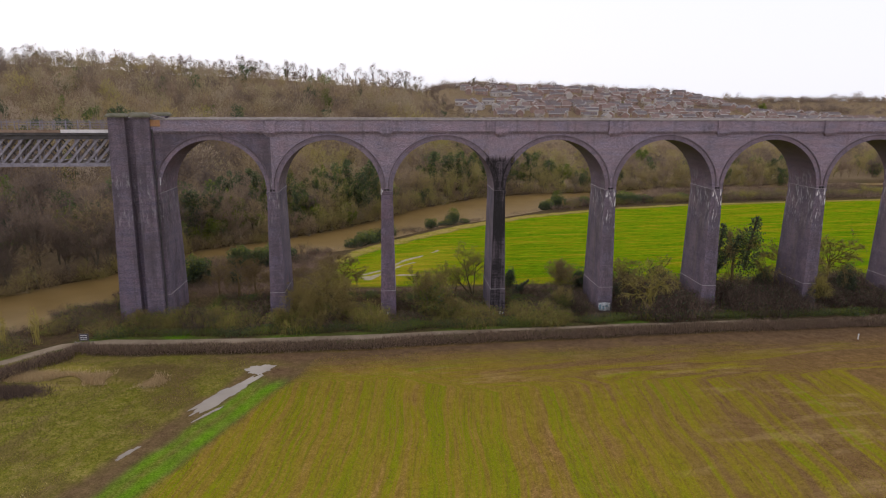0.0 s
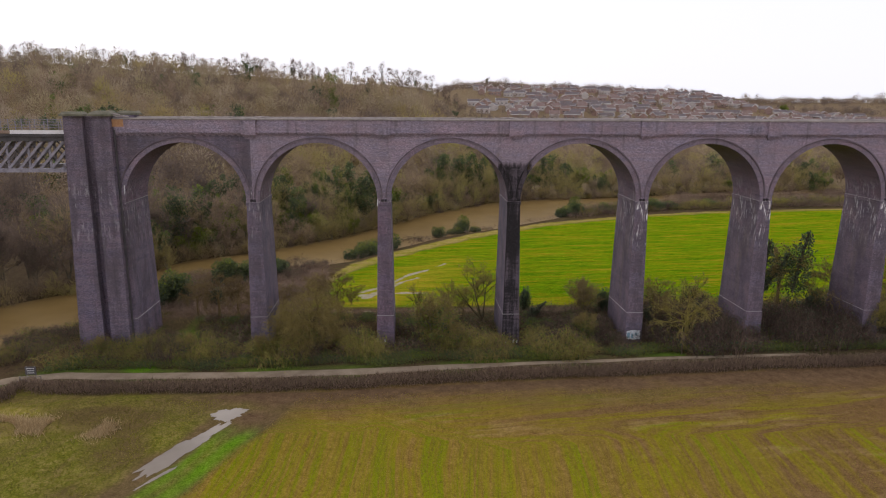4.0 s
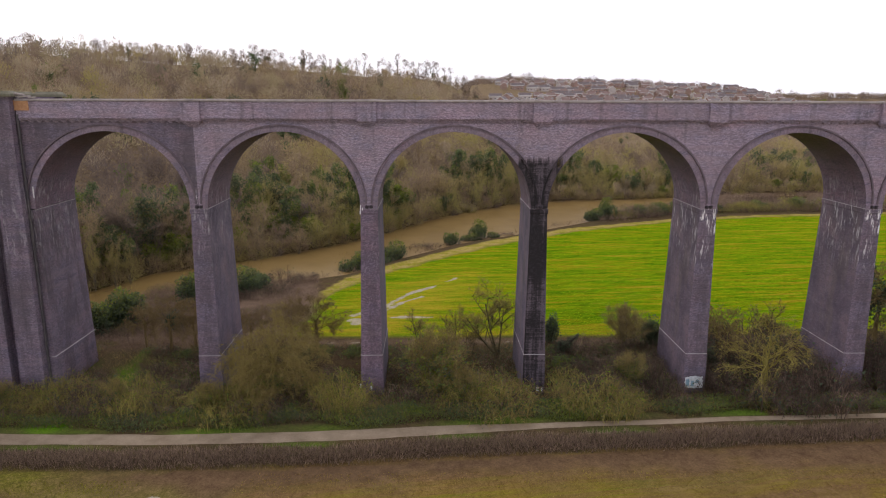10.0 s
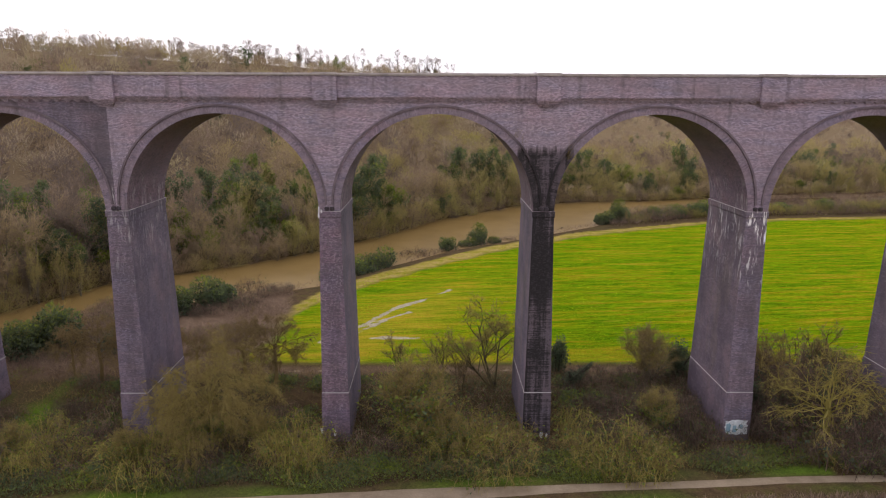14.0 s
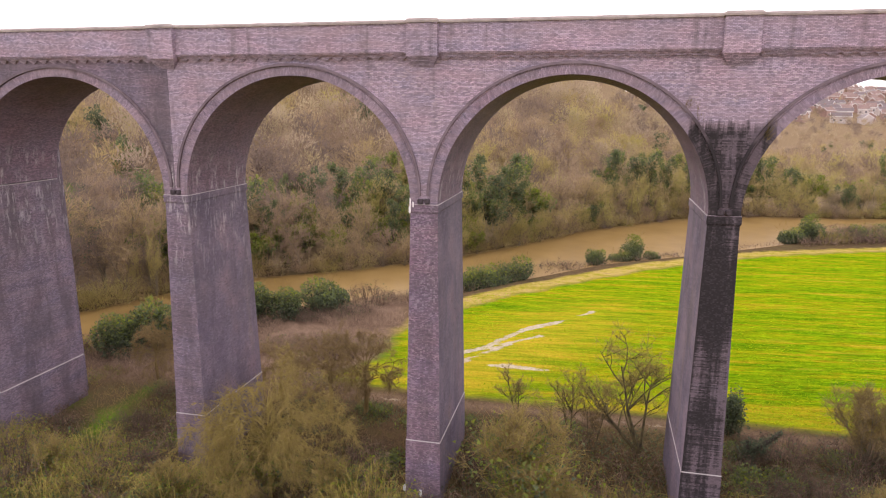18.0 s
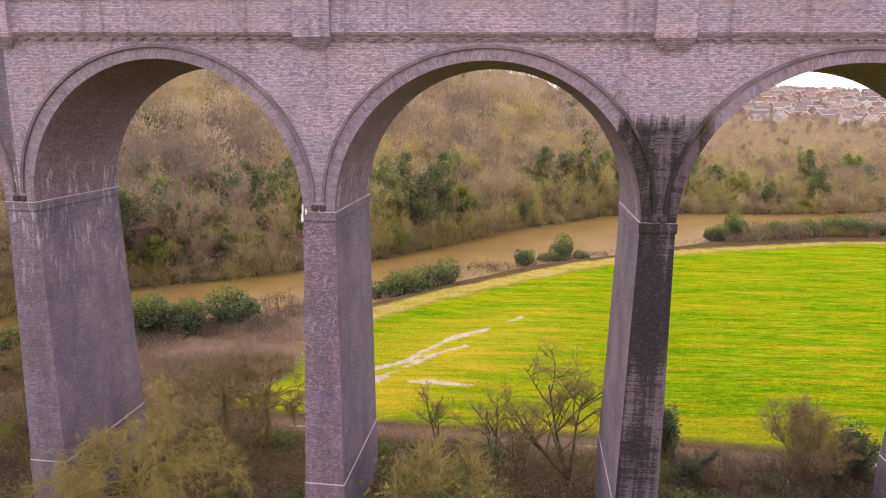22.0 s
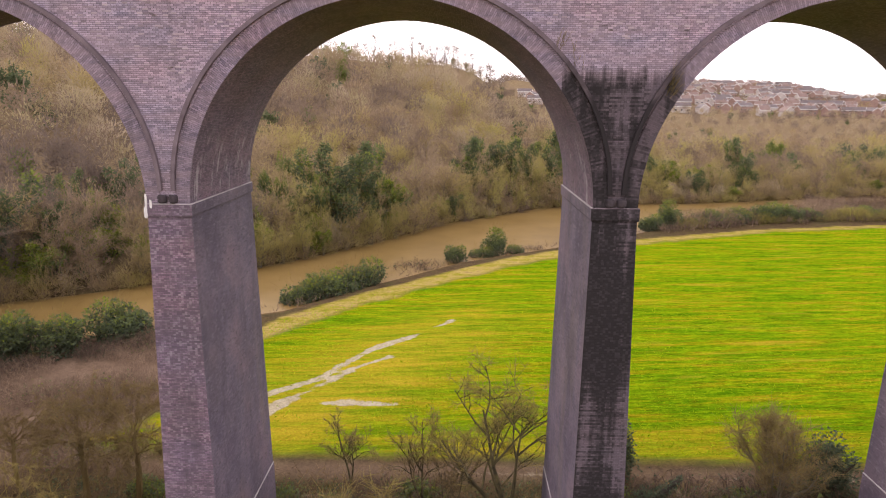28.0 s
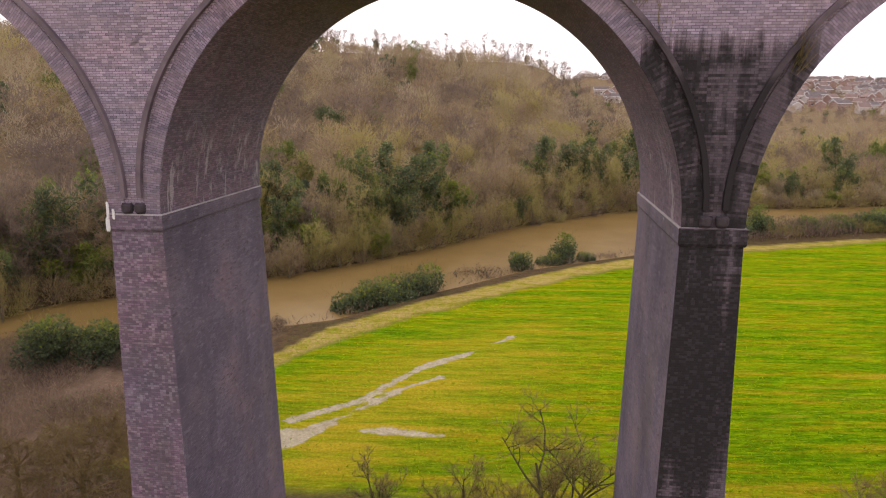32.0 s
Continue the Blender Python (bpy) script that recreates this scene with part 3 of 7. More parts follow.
BARK_PALE = plain_mat("pale_lichened_bark", (0.120, 0.100, 0.068), (0.225, 0.190, 0.130), 1.5, 0.95)
DRY_GRASS = twig_mat("dry_grass_blades", ((0.0, (0.075, 0.085, 0.020)), (0.5, (0.16, 0.125, 0.05)), (1.0, (0.27, 0.21, 0.11))))

MEADOW = twig_mat("meadow_blades", ((0.0, (0.165, 0.120, 0.058)), (0.35, (0.185, 0.175, 0.022)), (0.65, (0.300, 0.265, 0.036)), (1.0, (0.540, 0.430, 0.190))), 0.4)
PALE_REED = twig_mat("pale_reeds", ((0.0, (0.30, 0.20, 0.09)), (0.5, (0.50, 0.37, 0.20)), (1.0, (0.64, 0.50, 0.30))), 0.4)
STUBBLE = twig_mat("straw_stubble", ((0.0, (0.150, 0.090, 0.030)), (0.5, (0.300, 0.200, 0.070)), (1.0, (0.300, 0.255, 0.030))), 0.4)
CORN_BLADE = twig_mat("corn_blades", ((0.0, (0.150, 0.270, 0.004)), (0.6, (0.260, 0.390, 0.006)), (1.0, (0.400, 0.420, 0.010))), 0.4)

# ---- ground: one sheet to the horizon, finer near the viaduct ----
def axis(parts):
    out = []
    for a, b, step in parts:
        out += list(np.arange(a, b, step))
    return np.array(out + [parts[-1][1]])


gx = axis([(-2600, -600, 200), (-600, -120, 16), (-120, 130, 0.8), (130, 600, 16), (600, 2600, 200)])
gy = axis([(-1500, -300, 150), (-300, -80, 20), (-80, 100, 0.8), (100, 180, 1.5), (180, 760, 12), (760, 3500, 210)])
GX, GY = np.meshgrid(gx, gy)
GZ = land(GX, GY)
nbk = np.interp(GX, NEAR_X, NEAR_Y)
nx_, ny_ = len(gx), len(gy)
idx = np.arange(nx_ * ny_).reshape(ny_, nx_)
quads = np.stack([idx[:-1, :-1], idx[:-1, 1:], idx[1:, 1:], idx[1:, :-1]], -1).reshape(-1, 4)
gm = bpy.data.meshes.new("ground")
gm.vertices.add(nx_ * ny_)
gm.vertices.foreach_set("co", np.stack([GX, GY, GZ], -1).astype(np.float32).ravel())
gm.loops.add(quads.size)
gm.loops.foreach_set("vertex_index", quads.astype(np.int32).ravel())
gm.polygons.add(len(quads))
gm.polygons.foreach_set("loop_start", (np.arange(len(quads)) * 4).astype(np.int32))
gm.update(calc_edges=True)
gm.polygons.foreach_set("use_smooth", np.ones(len(quads), bool))
gm.materials.append(ground_mat())

HEDGE_X = [-46, -42, -33, -14, 0, 9, 28, 54, 80, 140]
HEDGE_Y = [-14.8, -17.0, -17.3, -17.5, -16.8, -15.7, -14.6, -13.0, -11.8, -10.0]
PATH_X = [-140, -75, -54, -48.5, -42, -36, -20, -8, 2, 10, 24, 30, 40, 58, 140]
PATH_Y = [-60, -32, -18.4, -12.2, -10.6, -11.0, -11.5, -11.2, -10.4, -9.7, -8.7, -8.35, -7.6, -7.05, -5.0]
hed, pat = np.interp(GX, HEDGE_X, HEDGE_Y), np.interp(GX, PATH_X, PATH_Y)
jit = wave_noise(GX, GY, 0.5, 11) * 0.5 + wave_noise(GX, GY, 1.4, 12) * 0.3
soft_ = lambda d, w=0.8: np.clip(0.5 + d / w, 0, 1)  # noqa: E731
strip = -13.0 + (GY + 28.3) * 0.385      # the line between strip and stubble
south = soft_(hed + 0.3 - GY + jit)
crop = south * soft_(GX - strip - 0.6 + jit)
u_ = GX - strip + jit * 0.35
lush = south * np.maximum(soft_(0.95 - np.abs(u_ + 0.7), 1.0), soft_(0.95 - np.abs(u_ + 3.3), 1.2) * 0.8) * soft_(-26.0 - GY + jit * 2, 3) * (0.75 + 0.25 * wave_noise(GX, GY, 0.9, 14))
rough = south * soft_(strip + 0.5 - GX + jit, 1.4)
mud = south * np.clip(1.15 - (hed - 0.6 - GY) / (7.0 + 3 * smooth01((GX - 10) / 40)) + jit * 0.3, 0, 1) * soft_(GX + 24, 10)
mud = np.maximum(mud, south * np.exp(-((GX + 14) / 5) ** 2 - ((GY + 24) / 3.5) ** 2))
mud = np.maximum(mud, soft_(1.1 - np.abs(GY - nbk + 2.2) + jit * 0.6, 1.0) * (GX > -30) * (GY > 35) * 0.9)
trk = np.abs(GX - strip + 5.6 + jit * 0.6)
mud = np.maximum(mud, south * soft_(1.7 - trk, 1.0) * (GY < -22) * 0.8)
path = np.zeros_like(GX)
verge = soft_(0.9 - np.abs(GY - pat - 1.6) + jit * 0.6, 0.9) * (GX < 45) * np.clip(0.45 + 0.5 * wave_noise(GX, GY, 0.35, 17), 0, 0.8)
verge = np.maximum(verge, soft_(0.7 - np.abs(GY - pat + 1.9) + jit * 0.5, 0.8) * np.clip(wave_noise(GX, GY, 0.3, 18), 0, 0.7))
glade = soft_(GX + 38, 3) * soft_(-15 - GX, 5) * soft_(GY - pat - 1.2, 1) * soft_(9 - GY, 3) * np.clip(wave_noise(GX, GY, 0.45, 15) * 1.8 - 0.35, 0, 0.85)
glade = np.maximum(glade, soft_(0.6 - np.abs(GX + 30.3 + 0.05 * GY) + jit * 0.5, 0.8) * soft_(GY + 5, 2) * soft_(14.5 - GY, 2) * 0.42)
FIELD_N_X = [-16, -13, -8, 2, 21, 31, 45, 77, 105, 200]
FIELD_N_Y = [30, 38, 52, 65, 85, 92, 102, 116, 123, 134]
fn = np.interp(GX, FIELD_N_X, FIELD_N_Y)
west = soft_(GX + 9 + (GY - 17) * 0.13 + 6.0 * np.clip((26 - GY) / 6, 0, 1) + jit * 1.6, 2.0)
field = soft_(GY - 18.5 + jit * 0.6) * soft_(fn - 0.3 - GY + jit) * west
wide = np.clip(7.0 - 0.045 * GX, 3.2, 7.5)
fringe = field * soft_(GY - (fn - wide) + jit * 1.4, 2.0)
fringe = np.maximum(fringe, south * soft_(-22 - GX, 4) * soft_(GY + 29, 3) * soft_(hed - 3.0 - GY, 1.5) * np.clip(wave_noise(GX, GY * 2.2, 0.30, 16) * 1.8 - 0.15, 0, 0.9))
bare = soft_(1.0 - np.abs(GY - 16.2) + jit * 0.6) * soft_(GX + 12, 3)
corn = np.clip(field - fringe, 0, 1)


def near_line(x0, y0, x1, y1, w):
    dx, dy = x1 - x0, y1 - y0
    s = np.clip(((GX - x0) * dx + (GY - y0) * dy) / (dx * dx + dy * dy), 0, 1)
    return soft_(w - np.hypot(GX - x0 - s * dx, GY - y0 - s * dy) + jit * 0.5, 0.6)


wet = np.maximum.reduce([near_line(-4.2, 28.2, 0.4, 32.6, 0.55), near_line(0.4, 32.6, 4.4, 41.0, 0.42), near_line(4.4, 41.0, 9.0, 45.8, 0.48), near_line(9.0, 45.8, 13.0, 51.0, 0.32),
                         near_line(-3.6, 24.6, -0.8, 28.6, 0.7), near_line(-0.8, 28.6, 3.6, 35.6, 0.40), near_line(3.6, 35.6, 6.6, 38.6, 0.30), near_line(1.8, 27.4, 8.4, 27.4, 0.42), near_line(-4.2, 25.8, -2.0, 26.6, 0.5)])
path = np.maximum(path, wet * field * 0.85)
ruts = np.maximum(near_line(-7, 15.9, 120, 15.5, 0.25), near_line(-7, 17.2, 120, 16.8, 0.22))
path = np.maximum(path, ruts * np.clip(0.45 + 0.35 * wave_noise(GX, GY, 0.25, 19), 0, 0.75))
thinning = np.exp(-((GX - 4 - (GY - 34) * 0.5) / 9) ** 2) * smooth01((66 - GY) / 30) * field
thinning = np.maximum(thinning, smooth01((26 - GY) / 8) * field * 0.55)
for name_, arr in (("crop", crop), ("lush", np.maximum.reduce([lush, verge * 0.6, glade])), ("rough", rough), ("mud", mud), ("path", path), ("corn", corn), ("fringe", fringe), ("thin", thinning), ("waste", bare * 0.75 + soft_(GY - 13.5 + jit, 2) * soft_(nbk - 1.5 - GY + jit, 1.5) * (1 - west) * soft_(GX + 46, 4)), ("headland", soft_(GY - hed + 9.0 + 6 * smooth01(GX / 15) + jit * 1.2, 3.0)), ("wood", soft_(GY - np.interp(GX, FAR_X, FAR_Y) - 9, 6))):
    gm.attributes.new(name_, "FLOAT", "POINT").data.foreach_set("value", np.clip(arr, 0, 1).astype(np.float32).ravel())
ground = tagged(new("ground", gm), "valley floor with stubble field, young corn, scrub and wooded slopes", "ground", kind="structure")

# river: brown flood water between the banks
bm = bmesh.new()
xs = np.concatenate([np.arange(-400, -100, 20), np.arange(-100, 140, 4), np.arange(140, 500, 30)])
lo = [bm.verts.new((x, np.interp(x, NEAR_X, NEAR_Y) - 6, -2.25)) for x in xs]
hi = [bm.verts.new((x, np.interp(x, FAR_X, FAR_Y) + 5, -2.25)) for x in xs]
for i in range(len(xs) - 1):
    bm.faces.new((lo[i], lo[i + 1], hi[i + 1], hi[i]))
tagged(part("water", bm, RIVER), "brown flood water of a slow river between wooded banks", "river", kind="structure")

# trodden path along the hedge
SILT = plain_mat("trodden_silt_path", (0.195, 0.148, 0.102), (0.30, 0.238, 0.170), 0.5, 1.0, 0.0, 6.0, 0.5, 0.0)
bm = bmesh.new()
prev = None
for i, x in enumerate(np.arange(-80, 64, 0.8)):
    c, slope = float(np.interp(x, PATH_X, PATH_Y)), float(np.interp(x + 1, PATH_X, PATH_Y) - np.interp(x - 1, PATH_X, PATH_Y)) / 2
    half = (1.15 - 0.55 * float(smooth01((x - 4) / 22))) * (1 + 0.06 * math.sin(x * 0.9) * math.sin(x * 0.37)) * math.hypot(1, slope)
    ring = [bm.verts.new((x, c + half * k, float(land(x, c + half * k)) + (0.035 if abs(k) < 0.9 else -0.02))) for k in (-1, -0.8, -0.3, 0.3, 0.8, 1)]
    if prev:
        for a, b, c_, d in zip(prev, ring, ring[1:], prev[1:]):
            bm.faces.new((a, b, c_, d))
    prev = ring
tagged(part("path", bm, SILT, smooth=True), "pale trodden silt footpath between the hedge and the scrub", "path", kind="structure")

# ---- the viaduct ----
FRONT, BACK = 0.80, 9.28
SPRING, RZ, TOP = 20.13, 8.59, 29.85
PIERS = {-2: -37.0, -1: -17.95, 0: 1.04, 1: 20.25, 2: 39.6, 3: 58.65, 4: 77.7, 5: 96.7, 6: 115.7}      # centre lines
viaduct = empty("viaduct", (0, 0, 0), "tall Victorian brick railway viaduct of round arches crossing a river valley", "viaduct")
FIRST, LAST = -2, 5      # bays; the first springs from the tower


def arch_bay(name, j, mats):
    """One bay: spandrel walls front and back, and the barrel between them."""
    s, steps = Solid(), 44
    cx, RX = (PIERS[j] + PIERS[j + 1]) / 2, (PIERS[j + 1] - PIERS[j]) / 2 - 0.95
    xs = [PIERS[j], cx - RX] + [cx - RX * math.cos(math.pi * k / steps) for k in range(1, steps)] + [cx + RX, PIERS[j + 1]]
    def low(x):
        d = abs(x - cx) / RX
        return SPRING if d >= 1 else SPRING + RZ * math.sqrt(1 - d * d)
    kinds = []
    for a, b in zip(xs, xs[1:]):
        s.quad((a, FRONT, low(a)), (b, FRONT, low(b)), (b, FRONT, TOP), (a, FRONT, TOP)), kinds.append(0)
        s.quad((b, BACK, low(b)), (a, BACK, low(a)), (a, BACK, TOP), (b, BACK, TOP)), kinds.append(0)
    run = 0.0
    for a, b in zip(xs, xs[1:]):
        if low(a) == SPRING and low(b) == SPRING:
            continue
        step = math.hypot(b - a, low(b) - low(a))
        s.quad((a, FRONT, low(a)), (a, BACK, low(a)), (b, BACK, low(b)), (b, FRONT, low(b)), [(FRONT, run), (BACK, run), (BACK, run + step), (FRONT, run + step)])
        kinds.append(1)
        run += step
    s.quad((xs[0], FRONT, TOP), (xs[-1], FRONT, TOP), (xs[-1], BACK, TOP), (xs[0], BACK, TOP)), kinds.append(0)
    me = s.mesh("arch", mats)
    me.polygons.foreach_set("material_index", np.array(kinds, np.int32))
    return put_part(name, me, viaduct)


def ring_face(j, y, name, parent, out, mat):
    """The arch ring: header bricks on edge, a little proud of the wall; out is the way it faces."""
    s, steps = Solid(), 56
    cx, RX = (PIERS[j] + PIERS[j + 1]) / 2, (PIERS[j + 1] - PIERS[j]) / 2 - 0.95
    r0, r1 = 0.0, 0.62
    run = 0.0
    pts = [(math.pi * k / steps) for k in range(steps + 1)]
    at = lambda a, r: (cx - (RX + r) * math.cos(a), SPRING + (RZ + r) * math.sin(a))  # noqa: E731
    yo = y + out * 0.035
    for a, b in zip(pts, pts[1:]):
        d = (RX + 0.4) * (b - a)
        (x0, z0), (x1, z1), (x2, z2), (x3, z3) = at(a, r0), at(b, r0), at(b, r1), at(a, r1)
        s.quad((x0, yo, z0), (x1, yo, z1), (x2, yo, z2), (x3, yo, z3), [(r0, run), (r0, run + d), (r1, run + d), (r1, run)])
        s.quad((x3, yo, z3), (x2, yo, z2), (x2, y, z2), (x3, y, z3))
        s.quad((x0, y, z0), (x1, y, z1), (x1, yo, z1), (x0, yo, z0))
        run += d
    ob = put_part(name, s.mesh("arch_ring", mat), parent)
    hood = [(cx - (RX + 0.66) * math.cos(a), y, SPRING + 0.60 + (RZ + 0.12) * math.sin(a)) for a in pts]
    part("hood_mould", ribbon(hood, 0.085, min(0, out * 0.17), max(0, out * 0.17)), HOOD_WET if j in (0, 1) else HOOD, ob, "dark moulded brick hood over the arch")
    return ob


def pier_mesh(front, side):
    """A battered pier about its own centre line; z from below ground to the impost."""
    s = Solid()
    s.block((-1.25, 0.55, 2.78), (1.25, 9.85, SPRING - 0.55), (-0.96, 0.80), (0.96, 9.28))
    s.block((-1.36, 0.45, -3.2), (1.36, 9.95, 2.72), (-1.29, 0.51), (1.29, 9.89))
    me = s.mesh("shaft", (front, side))
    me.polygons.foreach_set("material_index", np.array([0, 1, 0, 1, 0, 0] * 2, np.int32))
    return me


def impost_mesh(mat):
    s = Solid()
    s.block((-1.00, 0.735, SPRING - 0.55), (1.00, 9.345, SPRING - 0.47), (-1.03, 0.70), (1.03, 9.38))
    s.block((-1.03, 0.70, SPRING - 0.47), (1.03, 9.38, SPRING), (-1.03, 0.70), (1.03, 9.38))
    me = s.mesh("impost", mat)
    me.polygons.foreach_set("material_index", np.array([0, 1, 0, 1, 0, 0] * 2, np.int32))
    return me


def ring_band(x0, y0, x1, y1, z0, z1, w):
    """A thin stone band round a rectangular plan."""
    s = Solid()
    s.block((x0 - w, y0 - w, z0), (x1 + w, y1 + w, z1), (x0 - w * 0.2, y0 - w * 0.2), (x1 + w * 0.2, y1 + w * 0.2))
    return s.mesh("ledge", LEDGE)


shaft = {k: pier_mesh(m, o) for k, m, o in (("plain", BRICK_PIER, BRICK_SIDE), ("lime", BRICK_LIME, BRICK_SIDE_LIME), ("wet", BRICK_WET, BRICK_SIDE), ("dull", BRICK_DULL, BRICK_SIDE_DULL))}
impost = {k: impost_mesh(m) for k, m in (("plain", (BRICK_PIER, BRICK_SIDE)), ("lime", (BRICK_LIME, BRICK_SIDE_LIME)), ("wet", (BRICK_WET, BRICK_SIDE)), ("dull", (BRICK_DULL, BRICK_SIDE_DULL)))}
plinth_ledge = ring_band(-1.27, 0.53, 1.27, 9.87, 2.72, 2.785, 0.03)
impost_ledge = ring_band(-1.01, 0.72, 1.01, 9.36, SPRING - 0.002, SPRING + 0.035, 0.025)
wet_ledge = impost_ledge.copy()
wet_ledge.materials.append(HOOD)
wet_ledge.polygons[0].material_index = 1
stop_bm = bmesh.new()
for r0_, r1_, dep, zz_ in ((0.15, 0.20, 0.08, -0.14), (0.20, 0.21, 0.16, -0.02), (0.215, 0.215, 0.05, 0.085), (0.19, 0.17, 0.06, 0.14)):
    bmesh.ops.create_cone(stop_bm, cap_ends=True, segments=14, radius1=r0_, radius2=r1_, depth=dep, matrix=Matrix.Translation((0, 0, zz_)))
stop_me = bpy.data.meshes.new("hood_stop")
stop_bm.to_mesh(stop_me), stop_bm.free()
stop_me.materials.append(STOP)

LOOKS = {-1: "dull", 0: "plain", 1: "wet", 2: "lime", 3: "lime", 4: "lime"}
PIER_WORDS = {"dull": "tapered sooty brick pier with faint lime runs", "plain": "tapered brick pier with a thin pale ledge", "lime": "tapered brick pier with white lime runs below the springing", "wet": "tapered brick pier blackened by seeping water"}
for k in range(-1, LAST + 1):
    cx = PIERS[k]
    look_ = LOOKS.get(k, "lime")
    pier = put_part("pier", shaft[look_], viaduct, PIER_WORDS[look_], Matrix.Translation((cx, 0, 0)))
    put_part("impost", impost[look_], pier)
    put_part("ledge", wet_ledge if look_ == "wet" else impost_ledge, pier, "pale stone ledge")
    put_part("ledge", plinth_ledge, pier, "pale stone ledge")
    for dx in (-0.24, 0.24):
        put_part("hood_stop", stop_me, pier, "", Matrix.Translation((dx, FRONT - 0.03, SPRING + 0.24)))

spandrels = {}
for j in range(FIRST, LAST + 1):
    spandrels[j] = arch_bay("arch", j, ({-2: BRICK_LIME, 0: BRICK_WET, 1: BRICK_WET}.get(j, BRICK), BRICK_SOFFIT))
    ring_face(j, FRONT, "arch_ring", viaduct, -1, BRICK_RING_WET if j in (0, 1) else BRICK_RING)
    ring_face(j, BACK, "arch_ring", viaduct, 1, BRICK_RING)


def parapet_bay(x0, x1):
    """String course in stepped courses, parapet wall and coping, front and back."""
    for side in (0, 1):
        flip = lambda y: y if side == 0 else FRONT + BACK - y  # noqa: E731
        s = Solid()
        def course(y, z0, z1, inner=1.5):
            a, b = sorted((flip(y), flip(inner)))
            s.block((x0, a, z0), (x1, b, z1))
        course(0.62, 29.85, 29.94), course(0.52, 29.94, 30.03), course(0.42, 30.03, 30.12), course(0.36, 30.12, 30.30)
        course(0.46, 30.30, 31.92, 0.95)
        wall = put_part("parapet", s.mesh("parapet", BRICK), viaduct)
        c = Solid()
        a, b = sorted((flip(0.36), flip(1.05)))
        c.block((x0, a, 31.92), (x1, b, 32.04))
        c.block((x0, a + 0.02, 32.04), (x1, b - 0.02, 32.16), (x0, a + 0.12), (x1, b - 0.12))
        put_part("coping", c.mesh("coping", STONE), wall, "weathered stone coping")


def pilaster(cx):
    for side in (0, 1):
        flip = lambda y: y if side == 0 else FRONT + BACK - y  # noqa: E731
        s = Solid()
        rings = []
        for i in range(8):
            f = i / 7
            rings += [(0.62 + 0.42 * f, 0.74 - 0.66 * f, 29.20 + 0.0925 * i), (0.62 + 0.42 * f, 0.74 - 0.66 * f, 29.20 + 0.0925 * (i + 1))]
        rings += [(1.02, 0.10, 29.94), (1.02, 0.10, 31.92)]
        corners = lambda q: [(cx - q[0], flip(1.1), q[2]), (cx - q[0], flip(q[1]), q[2]), (cx + q[0], flip(q[1]), q[2]), (cx + q[0], flip(1.1), q[2])]  # noqa: E731
        for qa, qb in zip(rings, rings[1:]):
            a4, b4 = corners(qa), corners(qb)
            for i in range(3):
                s.quad(a4[i], a4[i + 1], b4[i + 1], b4[i])
        s.quad(*corners(rings[-1])), s.quad(*corners(rings[0])[::-1])
        p = put_part("pilaster", s.mesh("pilaster", BRICK), viaduct)
        c = Solid()
        a, b = sorted((flip(0.0), flip(1.15)))
        c.block((cx - 1.12, a, 31.93), (cx + 1.12, b, 32.06))
        c.block((cx - 1.10, a + 0.02, 32.06), (cx + 1.10, b - 0.02, 32.20), (cx - 0.98, a + 0.12), (cx + 0.98, b - 0.12))
        put_part("cap", c.mesh("cap", STONE), p, "weathered stone cap")


corbel = Solid()
corbel.block((-0.30, -0.20, -0.07), (0.30, 0.02, 0.0)), corbel.block((-0.22, -0.14, -0.14), (0.22, 0.02, -0.07)), corbel.block((-0.13, -0.08, -0.21), (0.13, 0.02, -0.14))
corbel_me = corbel.mesh("corbel", BRICK)
for j in range(FIRST, LAST + 1):
    x0, x1 = PIERS[j] + 1.02, PIERS[j + 1] - 1.02
    if j == FIRST:
        x0 = -36.6
    parapet_bay(x0, x1)
    n = int((x1 - x0) / 0.86)
    for i in range(n):
        put_part("corbel", corbel_me, viaduct, "", Matrix.Translation((x0 + (i + 0.5) * (x1 - x0) / n, FRONT, TOP)))
for k in range(-1, LAST + 1):
    pilaster(PIERS[k])
bed = Solid()
bed.block((-44, 1.3, 29.86), (PIERS[LAST + 1], 8.8, 30.35))
put_part("track_bed", bed.mesh("track_bed", BALLAST), viaduct, "grassy gravel track bed")
# end of the arcade: a closing abutment in the trees
s = Solid()
ex = PIERS[LAST + 1]
s.block((ex - 1.0, 0.6, -3), (ex + 6, 9.6, 29.85)), s.block((ex - 1.0, 0.4, 29.85), (ex + 6, 9.7, 32.1))
put_part("abutment", s.mesh("abutment", BRICK), viaduct)

